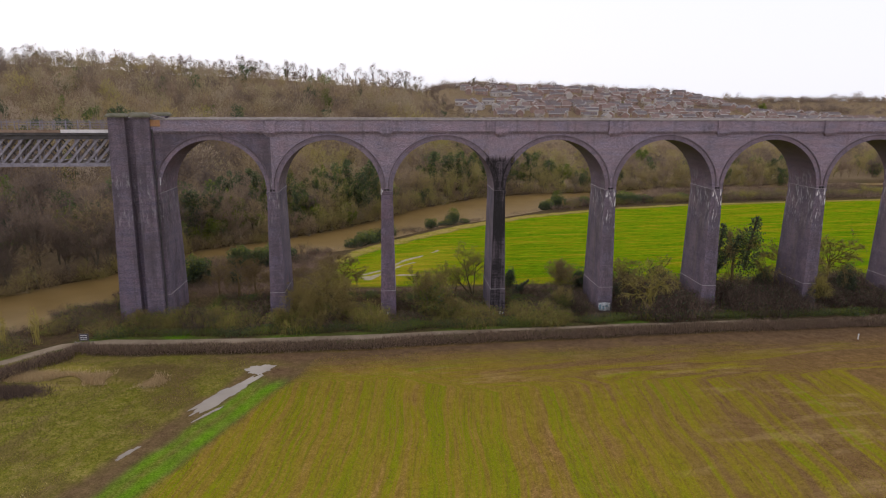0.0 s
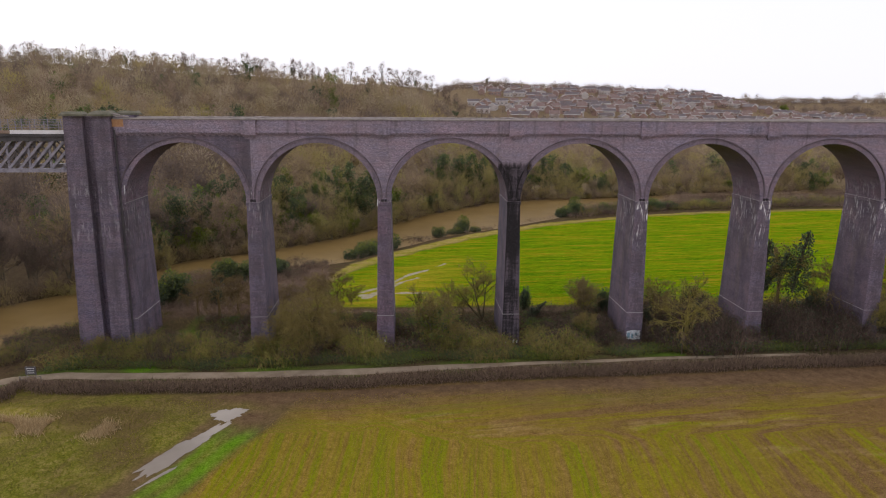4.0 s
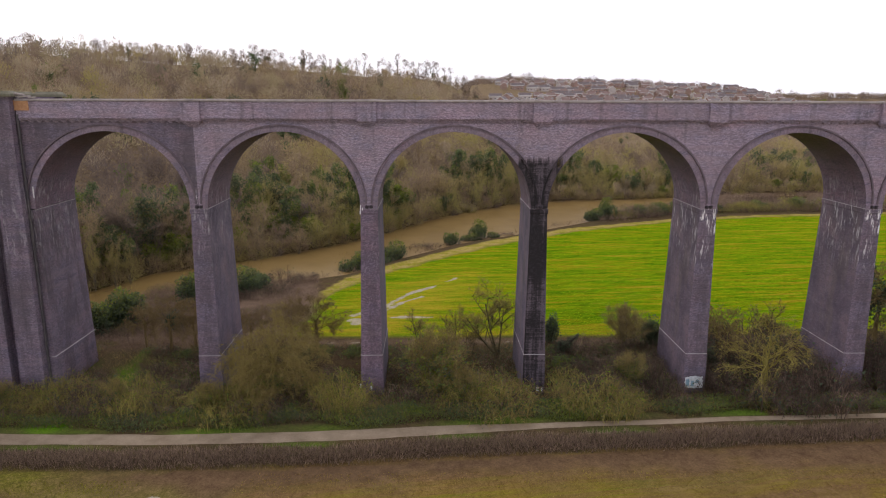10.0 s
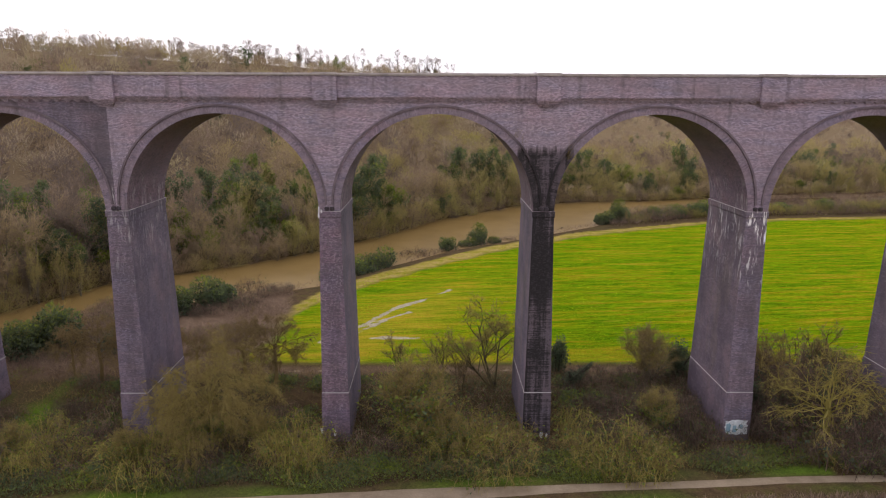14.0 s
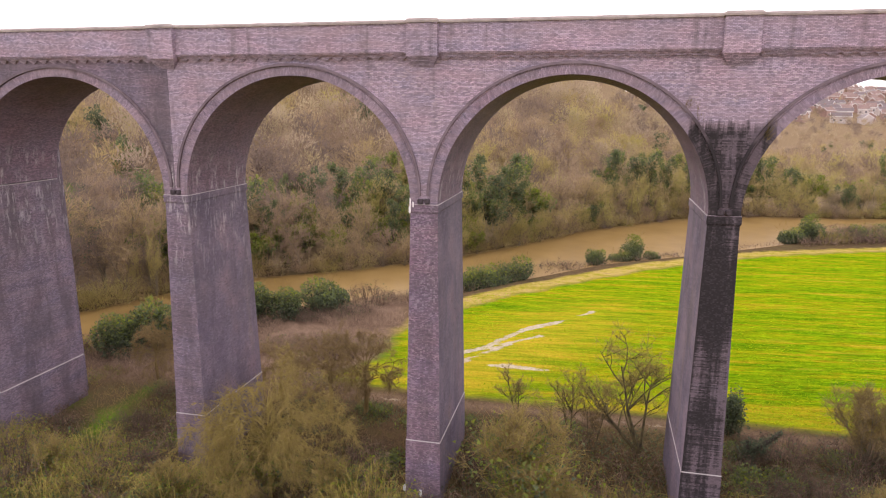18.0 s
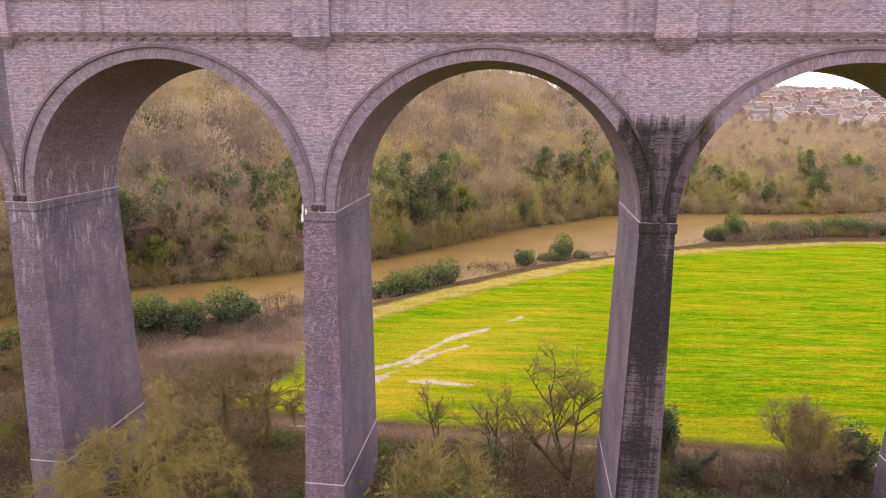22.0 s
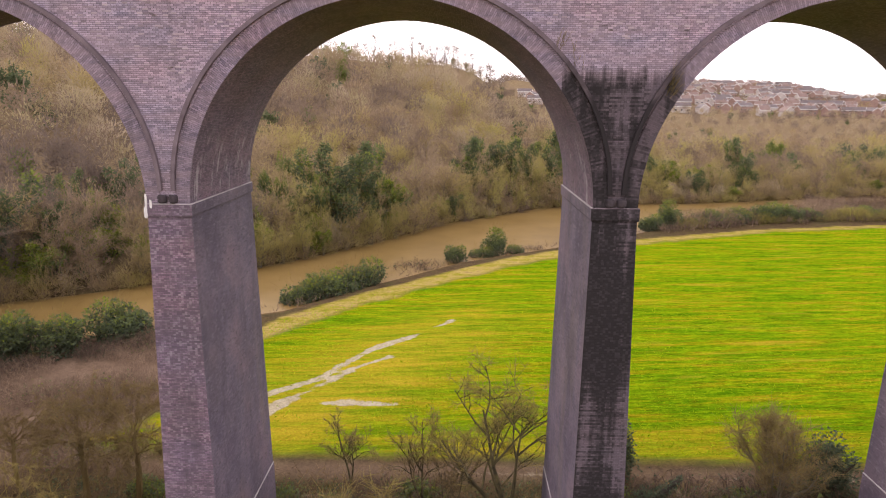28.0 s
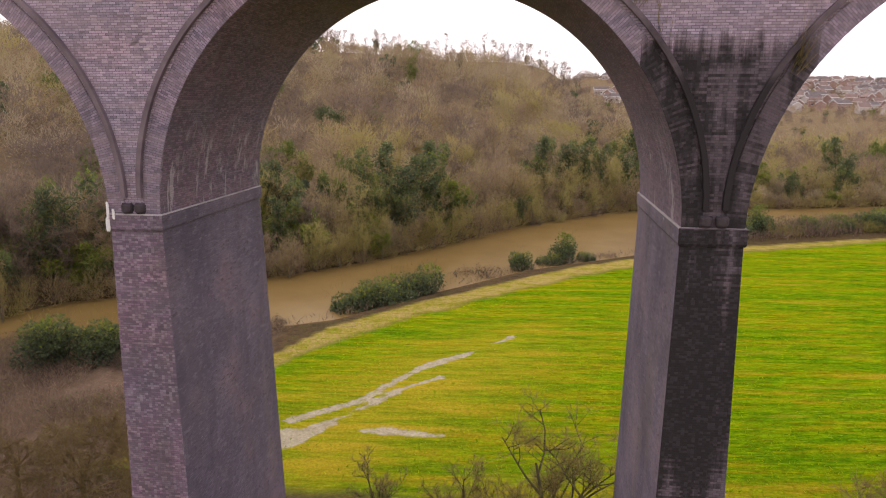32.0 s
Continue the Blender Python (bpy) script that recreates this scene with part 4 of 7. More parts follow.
# tower between arcade and girder span: two battered buttresses and a recess, stone caps
tower = empty("viaduct_tower", (-40, 0, 0), "square brick tower with twin buttresses and mossy stone caps", "tower")
TB = Matrix.Translation((40, 0, 0))
s = Solid()
s.block((-44.0, 0.35, -3.2), (-35.75, 9.95, 19.45), (-43.1, 0.80), (-36.05, 9.28))
s.block((-43.1, 0.80, 19.45), (-36.05, 9.28, 20.0)), s.block((-43.0, 0.55, 20.0), (-36.9, 9.5, 32.3))
put_part("body", s.mesh("body", BRICK_DULL), tower, "", TB)
for a, b in ((-43.0, -40.45), (-39.15, -36.75)):
    for side in (0, 1):
        s = Solid()
        y0, y1, y2 = (-0.95, -0.35, 0.9) if side == 0 else (11.0, 10.45, 9.2)
        lo_, hi_ = min(y0, y2), max(y0, y2)
        lo2, hi2 = min(y1, y2), max(y1, y2)
        s.block((a - (0.9 if a < -42 else 0.15), lo_, -3.2), (b + 0.15, hi_, 32.35), (a, lo2), (b, hi2))
        but = put_part("buttress", s.mesh("buttress", BRICK_DULL), tower, "", TB)
        c = Solid()
        c.block((a - 0.35, lo2 - 0.35, 32.35), (b + 0.35, hi2 + 0.35, 32.62)), c.block((a - 0.30, lo2 - 0.30, 32.62), (b + 0.30, hi2 + 0.30, 32.95), (a, lo2), (b, hi2))
        put_part("cap", c.mesh("cap", STONE_MOSS), but, "mossy stone cap", Matrix.Identity(4))
put_part("ledge", ring_band(-36.2, 0.8, -36.06, 9.28, 19.995, 20.05, 0.03), tower, "pale stone ledge", TB)
put_part("ledge", ring_band(-36.2, 0.45, -35.82, 9.85, 2.70, 2.80, 0.04), tower, "pale stone ledge", TB)
s = Solid()
s.block((-36.75, 0.40, 30.9), (-35.2, 1.0, 31.98))
put_part("patch", s.mesh("patch", RAW_BRICK), tower, "broken parapet end showing raw orange brick", TB)

# lattice girder span over the river
girder = empty("lattice_girder_bridge", (-67, 0, 0), "grey iron lattice girder railway span with a railed deck", "bridge")
GO = Matrix.Translation((67, 0, 0))


def bar(name, p, q, w, d, mat, parent, label="", at=GO):
    """A flat iron bar from p to q: w across, d deep."""
    p, q = Vector(p), Vector(q)
    bm = bmesh.new()
    bmesh.ops.create_cube(bm, size=1.0)
    ax = (q - p).normalized()
    side = Vector((0, 1, 0)) if abs(ax.y) < 0.9 else Vector((1, 0, 0))
    up = ax.cross(side).normalized()
    m4 = Matrix((ax, side, up)).transposed().to_4x4()
    m4.translation = (p + q) / 2
    bm.transform(m4 @ Matrix.Diagonal(((q - p).length, d, w, 1)))
    return part(name, bm, mat, parent, label, at)


GX0, GX1 = -90.0, -43.2
for y in (1.4, 8.6):
    bar("top_chord", (GX0, y, 29.15), (GX1, y, 29.15), 0.62, 0.7, IRON_DARK, girder)
    bar("bottom_chord", (GX0, y, 24.72), (GX1, y, 24.72), 0.55, 0.8, IRON, girder)
    n = 16
    for i in range(n):
        xa = GX0 + (GX1 - GX0) * i / n
        w = (GX1 - GX0) / n
        bar("post", (xa + w, y + 0.05, 24.9), (xa + w, y + 0.05, 28.9), 0.3, 0.16, IRON, girder)
        for dx in (0.0, 0.5):
            bar("diagonal", (xa + w * dx, y - 0.12, 24.9), (xa + w * (dx + 1.25), y - 0.12, 28.9), 0.36, 0.10, IRON, girder)
        bar("diagonal", (xa + w * 1.1, y + 0.2, 24.9), (xa, y + 0.2, 28.9), 0.24, 0.08, IRON_DARK, girder)
bar("deck", (GX0, 5.0, 29.72), (GX1, 5.0, 29.72), 0.45, 8.6, IRON_DARK, girder)
bar("deck_edge", (GX0, 0.62, 30.12), (-50.8, 0.62, 30.12), 0.42, 0.16, RUST, girder, "rusty deck edge")
bar("deck_edge", (-50.8, 0.62, 30.12), (GX1, 0.62, 30.12), 0.52, 0.16, WHITE_BOARD, girder, "white boarding")
for y in (0.66, 9.34):
    for z in (30.75, 31.2, 31.62):
        bar("rail", (GX0, y, z), (GX1, y, z), 0.06, 0.06, IRON, girder)
    for i in range(24):
        x = GX0 + 1 + i * 1.95
        bar("rail_post", (x, y, 30.0), (x, y, 31.68), 0.09, 0.09, IRON, girder)
s = Solid()
s.block((-97, -0.6, -4), (-90.2, 10.4, 29.4), (-96.4, 0.3), (-90.4, 9.8)), s.block((-96.4, 0.3, 29.4), (-90.4, 9.8, 32.3))
far_tower = put_part("far_tower", s.mesh("far_tower", BRICK))
tagged(far_tower, "plain brick tower at the far end of the girder span", "tower")
bar("downpipe", (-36.5, 0.42, 30.5), (-36.5, 0.18, -1.6), 0.20, 0.18, IRON_DARK, tower, "dark iron downpipe", TB)
for i, (x, z, w, tilt) in enumerate(((-36.6, 32.42, 1.5, 4), (-35.7, 32.36, 1.1, -7), (-36.2, 32.62, 1.0, 10), (-34.9, 32.28, 0.7, -3))):
    bm = bmesh.new()
    bmesh.ops.create_cube(bm, size=1.0)
    bmesh.ops.bevel(bm, geom=bm.edges[:], offset=0.06, segments=1, affect="EDGES")
    bm.transform(Matrix.Diagonal((w, 0.8, 0.16, 1)))
    put = part("loose_slab", bm, STONE, tower, "displaced stone slab", TB @ pose(x, 0.75, z, 0, tilt, i * 9))

# ---- vegetation: slivers for twigs, small blades for leaves, prisms for limbs ----
def soup(name, tris, mat, tone):
    """A mesh of loose triangles (n, 3, 3); tone: one value or one for each triangle."""
    tris = np.asarray(tris, np.float32)
    n = len(tris)
    me = bpy.data.meshes.new(name)
    me.vertices.add(n * 3)
    me.vertices.foreach_set("co", tris.ravel())
    me.loops.add(n * 3)
    me.loops.foreach_set("vertex_index", np.arange(n * 3, dtype=np.int32))
    me.polygons.add(n)
    me.polygons.foreach_set("loop_start", np.arange(0, n * 3, 3, dtype=np.int32))
    me.update(calc_edges=True)
    t = np.broadcast_to(np.asarray(tone, np.float32), (n,))
    me.attributes.new("tone", "FLOAT", "POINT").data.foreach_set("value", np.repeat(np.clip(t, 0, 1), 3).astype(np.float32))
    me.materials.append(mat)
    return me


def unit(v):
    return v / np.maximum(np.linalg.norm(v, axis=-1, keepdims=True), 1e-6)


def slivers(base, way, length, width, r):
    """Thin pointed triangles from base along way."""
    way = unit(way)
    side = unit(np.cross(way, r.normal(size=way.shape)))
    w = np.asarray(width)[..., None] if np.ndim(width) else width
    ln = np.asarray(length)[..., None] if np.ndim(length) else length
    return np.stack([base - side * w, base + side * w, base + way * ln], 1)


def brush_crown(n, height, radius, r, width=0.16, length=1.5, foot=0.12, lift=0.9):
    """A leafless crown: twigs fanning up and out through an egg-shaped, lumpy body."""
    lumps = r.normal(size=(9, 3))
    lumps = unit(lumps) * r.uniform(0.35, 0.8, (9, 1))
    pick = r.integers(0, 9, n)
    d = unit(r.normal(size=(n, 3))) * r.uniform(0.1, 1.0, (n, 1)) ** 0.5
    p = np.where(r.uniform(size=(n, 1)) < 0.6, lumps[pick] + d * 0.42, d)
    z = np.clip(p[:, 2] * 0.5 + 0.5, 0.0, 1.1)
    wide = np.sin(np.clip(z, 0, 1) * 2.5 + 0.35) ** 0.8
    pos = np.stack([p[:, 0] * radius * wide, p[:, 1] * radius * wide, (foot + (1 - foot) * z) * height - length * 0.5], 1)
    pos[:, 2] = np.maximum(pos[:, 2], 0.0)
    way = np.stack([p[:, 0], p[:, 1], np.full(n, lift)], 1) + r.normal(size=(n, 3)) * 0.35
    return slivers(pos, way, length * r.uniform(0.5, 1.2, n), width * r.uniform(0.5, 1.2, n), r)


def fuzz_crown(n, height, radius, r, width=0.05, length=0.8, lumps=11, low=0.22):
    """A leafless crown seen from afar: a rounded head of fine twigs over a few heaps."""
    c = unit(r.normal(size=(lumps, 3)) + (0, 0, 0.2)) * r.uniform(0.25, 0.62, (lumps, 1))
    rad = r.uniform(0.34, 0.5, lumps)
    pick = r.integers(0, lumps, n)
    d = unit(r.normal(size=(n, 3)) + (0, 0, 0.35))
    p = c[pick] + d * (rad[pick] * r.uniform(0.5, 1.05, n) ** 0.7)[:, None]
    pos = p * (radius, radius, height * 0.46) + (0, 0, height * (0.5 + low * 0.2))
    pos[:, 2] = np.maximum(pos[:, 2], 0.05)
    way = d * 0.9 + (0, 0, 0.55) + r.normal(size=(n, 3)) * 0.35
    return slivers(pos, way, length * r.uniform(0.5, 1.2, n), width * r.uniform(0.5, 1.3, n), r)


def leaf_crown(n, height, radius, r, size=0.22, lumps=10, low=0.15):
    """An evergreen body: leaves turned every way over a heap of lumps."""
    c = unit(r.normal(size=(lumps, 3))) * r.uniform(0.25, 0.7, (lumps, 1))
    c[:, 2] = np.abs(c[:, 2]) * 0.9
    rad = r.uniform(0.28, 0.5, lumps)
    pick = r.integers(0, lumps, n)
    d = unit(r.normal(size=(n, 3)))
    p = c[pick] + d * (rad[pick] * r.uniform(0.75, 1.08, n))[:, None]
    pos = p * (radius, radius, height * 0.62) + (0, 0, height * low)
    pos[:, 2] = np.maximum(pos[:, 2], 0.02)
    way = unit(d + r.normal(size=(n, 3)) * 0.7)
    s = size * r.uniform(0.6, 1.3, n)
    return slivers(pos, way, s * 1.3, s * 0.5, r)


def limbs(r, height, spread=0.75, levels=4, lean=(0, 0), fork=0.3, kids=(5, 5, 4, 3), thick=0.015):
    """Branch segments as (level, foot, tip, radius at foot, radius at tip)."""
    out = []

    def grow(p, way, ln, rad, lv):
        steps = 4 if lv == 0 else (3 if lv < 3 else 2)
        pts, q, w = [p], p, way
        for _ in range(steps):
            w = unit(w + r.normal(size=3) * (0.10 if lv == 0 else 0.20) + np.array([0, 0, 0.07]))
            q = q + w * ln / steps
            pts.append(q)
        for i in range(steps):
            out.append((lv, pts[i], pts[i + 1], rad * (1 - 0.65 * i / steps), rad * (1 - 0.65 * (i + 1) / steps)))
        if lv + 1 >= levels:
            return
        for _ in range(kids[lv]):
            f = r.uniform(fork if lv == 0 else 0.25, 1.0)
            k = min(int(f * steps), steps - 1)
            at = pts[k] + (pts[k + 1] - pts[k]) * (f * steps - k)
            away = unit(np.array([r.normal(), r.normal(), 0.0]))
            nw = unit(w * 0.75 + away * spread + np.array([0, 0, 0.15]))
            grow(at, nw, ln * r.uniform(0.45, 0.7) * (1.05 - 0.3 * f), rad * (0.62 - 0.2 * f), lv + 1)

    grow(np.zeros(3), unit(np.array([lean[0], lean[1], 1.0])), height * 0.62, height * thick, 0)
    return out


def prisms(segs):
    tris = []
    for lv, a, b, ra, rb in segs:
        sides = 5 if lv == 0 else 3
        w = unit(b - a)
        s = unit(np.cross(w, (0.31, 0.87, 0.38)))
        t = np.cross(w, s)
        A = [a + (s * math.cos(k * 2 * math.pi / sides) + t * math.sin(k * 2 * math.pi / sides)) * ra for k in range(sides)]
        B = [b + (s * math.cos(k * 2 * math.pi / sides) + t * math.sin(k * 2 * math.pi / sides)) * rb for k in range(sides)]
        for k in range(sides):
            j = (k + 1) % sides
            tris += [(A[k], A[j], B[j]), (A[k], B[j], B[k])]
    return np.array(tris)


def place_tree(name, pair, at, turn, size, label, category="tree", group=""):
    top = empty(name, at, label, category, group)
    top.rotation_euler, top.scale = (0, 0, turn), size if isinstance(size, tuple) else (size,) * 3
    for me in pair:
        nm = me.name.split(".")[0]
        ob = put_part(nm, me, top)
        if nm in ("bare_top", "leaves"):
            tagged(ob, kind="stuff")
    return top


def stems(r, n, height, radius, rad):
    """A few stems that fan out of one stool."""
    segs = []
    for _ in range(n):
        a = r.uniform(0, 6.28)
        foot = np.array([math.cos(a), math.sin(a), 0]) * radius * 0.15
        tip = np.array([math.cos(a), math.sin(a), 0]) * radius * r.uniform(0.3, 0.8) + (0, 0, height * r.uniform(0.5, 0.85))
        mid = (foot + tip) / 2 + r.normal(size=3) * 0.12 * height * 0.3
        segs += [(0, foot, mid, rad, rad * 0.7), (0, mid, tip, rad * 0.7, rad * 0.25)]
    return soup("trunk", prisms(segs), BARK, 0.5)


z_at = lambda x, y: float(land(x, y))  # noqa: E731
vr = np.random.default_rng(21)

def wood_tree(seed, height, tone, twigs, poles, spread, tw, tl, lean=0.3, levels=3, kids=(6, 4), rise=0.45):
    """Poles from one stool, their limbs, and fine upright twigs; triangles of wood and of twigs."""
    r = np.random.default_rng(seed)
    segs = []
    for _ in range(poles):
        a, q = r.uniform(0, 6.28), r.uniform(0.2, 1.0) * lean
        segs += limbs(r, height * r.uniform(0.72, 1.0), spread, levels, (math.cos(a) * q, math.sin(a) * q), 0.22, kids, 0.010)
    tips = [s for s in segs if s[0] >= 1]
    k = r.integers(0, len(tips), twigs)
    a, b = np.array([tips[i][1] for i in k]), np.array([tips[i][2] for i in k])
    base = a + (b - a) * r.uniform(0, 1, (twigs, 1))
    way = unit(b - a) * 0.7 + r.normal(size=(twigs, 3)) * 0.7 + (0, 0, rise * 0.8)
    return segs, slivers(base, way, tl * r.uniform(0.35, 1.2, twigs), tw * r.uniform(0.6, 1.3, twigs), r)


def ivy_tree(seed, height, clumps, leaves, leaf, lean=0.35, spread=0.6, low=0.0):
    """A tree sleeved in ivy: leaves hang in ragged clumps round its limbs; wood, leaves with tones, bare tips."""
    r = np.random.default_rng(seed)
    segs, tips = wood_tree(seed + 7, height, 0.4, 950, 2, spread, 0.028, 1.3, lean, 3, (6, 3))
    pts = np.array([(s[1] + s[2]) / 2 for s in segs])
    pts = pts[(pts[:, 2] < height * 0.86) & (pts[:, 2] > low * height)]
    c = pts[r.integers(0, len(pts), clumps)]
    rad = r.uniform(0.45, 1.25, clumps) * (height / 11.0) * (1.15 - 0.5 * c[:, 2] / height)
    k = r.integers(0, clumps, leaves)
    d = unit(r.normal(size=(leaves, 3)) + (0, 0, 0.25))
    pos = c[k] + d * (rad[k] * r.uniform(0.55, 1.1, leaves))[:, None] * (1, 1, 1.25)
    pos[:, 2] = np.maximum(pos[:, 2], 0.05)
    s = leaf * r.uniform(0.6, 1.35, leaves)
    # leaves facing up get a lighter tone: light from above put into the colour
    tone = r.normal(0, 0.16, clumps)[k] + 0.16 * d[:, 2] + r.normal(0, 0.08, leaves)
    way = unit(d * 0.8 + r.normal(size=(leaves, 3)) * 0.6 + (0, 0, -0.35))
    return segs, slivers(pos, way, s * 1.4, s * 0.5, r), tone, tips


# library of bare woodland trees for the far bank
WOOD = []
for i, (hh, tone, poles, spread, lean) in enumerate(((11, 0.42, 3, 0.6, 0.3), (13, 0.25, 2, 0.7, 0.2), (10, 0.60, 5, 0.42, 0.35), (12.5, 0.34, 2, 0.8, 0.25), (6.5, 0.95, 6, 0.7, 0.7), (11, 0.72, 4, 0.5, 0.4), (12, 0.5, 3, 0.7, 0.3), (12, 0.04, 3, 0.7, 0.3), (13, 0.08, 2, 0.8, 0.25))):
    segs, tw = wood_tree(100 + i, hh, tone, 1700, poles, spread, 0.028, 1.05, lean)
    r = np.random.default_rng(180 + i)
    WOOD.append((soup("trunk", prisms([s for s in segs if s[0] < 2]), BARK_PALE, 0.5), soup("crown", np.concatenate([tw, fuzz_crown(420, hh * 0.95, hh * 0.33, r, 0.036, 0.8)]), TWIG, r.normal(tone, 0.07, 2120))))
IVY = []
for i, (hh, tone, clumps, low, lean) in enumerate(((11, 0.50, 40, 0.0, 0.4), (8.5, 0.78, 50, 0.0, 0.6), (13, 0.42, 36, 0.0, 0.25), (12, 0.58, 24, 0.3, 0.3))):
    segs, lv, dt, tips = ivy_tree(140 + 10 * i, hh, clumps, 4200, 0.20, lean, 0.75, low)
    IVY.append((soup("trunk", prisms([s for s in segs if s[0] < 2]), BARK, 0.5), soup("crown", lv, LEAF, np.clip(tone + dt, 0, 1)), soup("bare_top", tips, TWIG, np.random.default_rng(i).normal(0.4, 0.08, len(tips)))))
bank_words = ("bare brown tree on the far river bank", "bare olive-tinged tree on the far river bank", "ivy-clad dark green tree on the far bank")


for row, (off, gap) in enumerate(((2.0, 4.8), (7.5, 6.0), (14.0, 6.6))):
    x = -118.0
    while x < 190:
        y = np.interp(x, FAR_X, FAR_Y) + off - 0.8 + vr.normal() * 1.2
        if x < -44:
            y += 3
        slope = abs(np.interp(x + 1, FAR_X, FAR_Y) - np.interp(x - 1, FAR_X, FAR_Y)) / 2
        if not (-48 < x < -40 and y < 22):
            green = vr.uniform() < (0.12 if row < 2 else 0.16)
            pair = IVY[vr.integers(4)] if green else WOOD[vr.integers(7) if x > -20 else (1, 3, 7, 0, 8, 2)[vr.integers(6)] if x > -46 else (7, 8, 7, 3)[vr.integers(4)]]
            s = vr.uniform(0.68, 1.05) if row == 0 else vr.uniform(0.95, 1.4)
            s *= 1.25 if x < -48 else 1.0
            place_tree("tree", pair, (x, y, z_at(x, y) - 0.2), vr.uniform(0, 6.28), (s * vr.uniform(0.85, 1.2), s * vr.uniform(0.85, 1.2), s), bank_words[2] if green else bank_words[vr.integers(2)], "tree", "trees on the far bank")
        x += gap * vr.uniform(0.7, 1.3) / math.hypot(1, slope)

for x, y, k, s in ((-13, 101, 0, 1.35), (-9, 97, 2, 1.25), (-5, 108, 0, 1.4), (-1, 112, 1, 1.3), (17, 141, 0, 1.3), (22, 150, 2, 1.2), (27, 152, 0, 1.2), (-42, 78, 1, 1.2), (-37, 84, 0, 1.2), (-30, 92, 2, 1.2), (60, 172, 0, 1.2), (75, 176, 1, 1.3), (100, 186, 0, 1.3), (44, 190, 2, 1.3), (-60, 60, 0, 1.1), (-75, 48, 1, 1.2), (-22, 84, 1, 0.9), (-11, 92, 1, 0.9), (-8, 104, 0, 1.2), (-33, 72, 1, 0.8), (-45, 66, 0, 0.9), (-52, 52, 2, 0.9), (36, 156, 1, 0.9), (50, 166, 0, 1.0)):
    place_tree("tree", IVY[k], (x, y, z_at(x, y) - 0.2), x * 2.0, s * 1.3, bank_words[2], "tree", "trees on the far bank")

tris_h, tone_h = [], []
x = -118.0
while x < 190:
    slope = abs(np.interp(x + 1, FAR_X, FAR_Y) - np.interp(x - 1, FAR_X, FAR_Y)) / 2
    y = np.interp(x, FAR_X, FAR_Y) + vr.uniform(-1.0, 2.2)
    if not (-48 < x < -38 and y < 30):
        hh = vr.uniform(2.0, 6.0)
        t_ = brush_crown(240, hh, vr.uniform(1.4, 2.8), vr, 0.034, 1.3, 0.0, vr.uniform(0.3, 1.2))
        tris_h.append(t_ + np.array([x, y, max(z_at(x, y), -2.2) - 0.1]))
        tone_h.append(np.full(240, np.clip(vr.normal(0.45, 0.22), 0, 1)) + vr.normal(size=240) * 0.07)
    x += vr.uniform(0.7, 1.5) / math.hypot(1, slope)
tagged(put_part("bank_thicket", soup("bank_thicket", np.concatenate(tris_h), TWIG, np.concatenate(tone_h))), "leafless thicket hanging over the water of the far bank", "undergrowth", kind="stuff")
# pale saplings standing in the flood, and two ivy-topped trees beside them
for x, y, s in ((-55.5, 43.5, 0.95), (-53.0, 45.0, 1.15), (-50.6, 47.6, 1.0), (-48.6, 49.5, 0.85)):
    place_tree("tree", WOOD[2], (x, y, -2.6), x, (s * 0.55, s * 0.55, s), "slim yellow-green tree standing at the water's edge", "tree", "trees on the far bank")
for x, k, s in ((-19, 5, 1.0), (-16, 2, 0.85), (-13, 5, 0.9), (-10.5, 2, 1.0), (-7, 6, 0.9), (-3, 5, 0.95), (1, 2, 0.9), (5, 6, 0.9), (10, 5, 0.85)):
    y = float(np.interp(x, FAR_X, FAR_Y)) - 0.6
    place_tree("tree", WOOD[k], (x, y, z_at(x, y) - 0.3), x * 3, (s * 0.9, s * 0.9, s), "pale olive bare tree leaning over the water", "tree", "trees on the far bank")
for x, y, s in ((-45.6, 62.5, (1.35, 1.35, 1.2)), (-41.4, 67.0, (1.2, 1.2, 1.35))):
    place_tree("tree", IVY[1], (x, y, z_at(x, y) - 0.3), x, s, "broad tree capped with bright green ivy", "tree", "trees on the far bank")

# the woods that climb the slope: joined, past counting
protos = []
for i in range(10):
    r = np.random.default_rng(300 + i)
    protos.append(np.concatenate([fuzz_crown(200, 11.0, 5.0, r, 0.13, 1.3, 9), brush_crown(110, 12.0, 4.4, r, 0.09, 1.4, 0.3, 1.2)]))
fine_protos = []
for i in range(6):
    r = np.random.default_rng(330 + i)
    segs, tw = wood_tree(330 + i, 13.0, 0.4, 700, 2, 0.75, 0.045, 1.15, 0.3)
    fine_protos.append(np.concatenate([tw, fuzz_crown(360, 12.0, 4.6, r, 0.052, 0.9, 9), prisms([s for s in segs if s[0] < 2])]))
ever = [ivy_tree(360 + 9 * i, 13.0, 40, 1100, 0.36, 0.35, 0.7)[1] for i in range(4)]
tris_b, tone_b, tris_g, tone_g = [], [], [], []
yy = 20.0
spots = []
while yy < 440:
    step = 5.6 + (yy - 20) * 0.007
    for x in np.arange(-330, 420, step):
        px, py = x + vr.uniform(-0.5, 0.5) * step * 1.5, yy + vr.uniform(-0.5, 0.5) * step * 1.5
        fb = float(np.interp(px, FAR_X, FAR_Y))
        if py < fb + 16 or px < -130 - py * 0.62 or px > 150 + py * 0.62:
            continue
        if py > np.interp(px, [-400, 4, 27, 60, 120, 420], [318, 325, 370, 425, 430, 430]):
            continue
        if -46 > px and py < 12:
            continue
        spots.append((px, py, fb))
    yy += step * 0.95
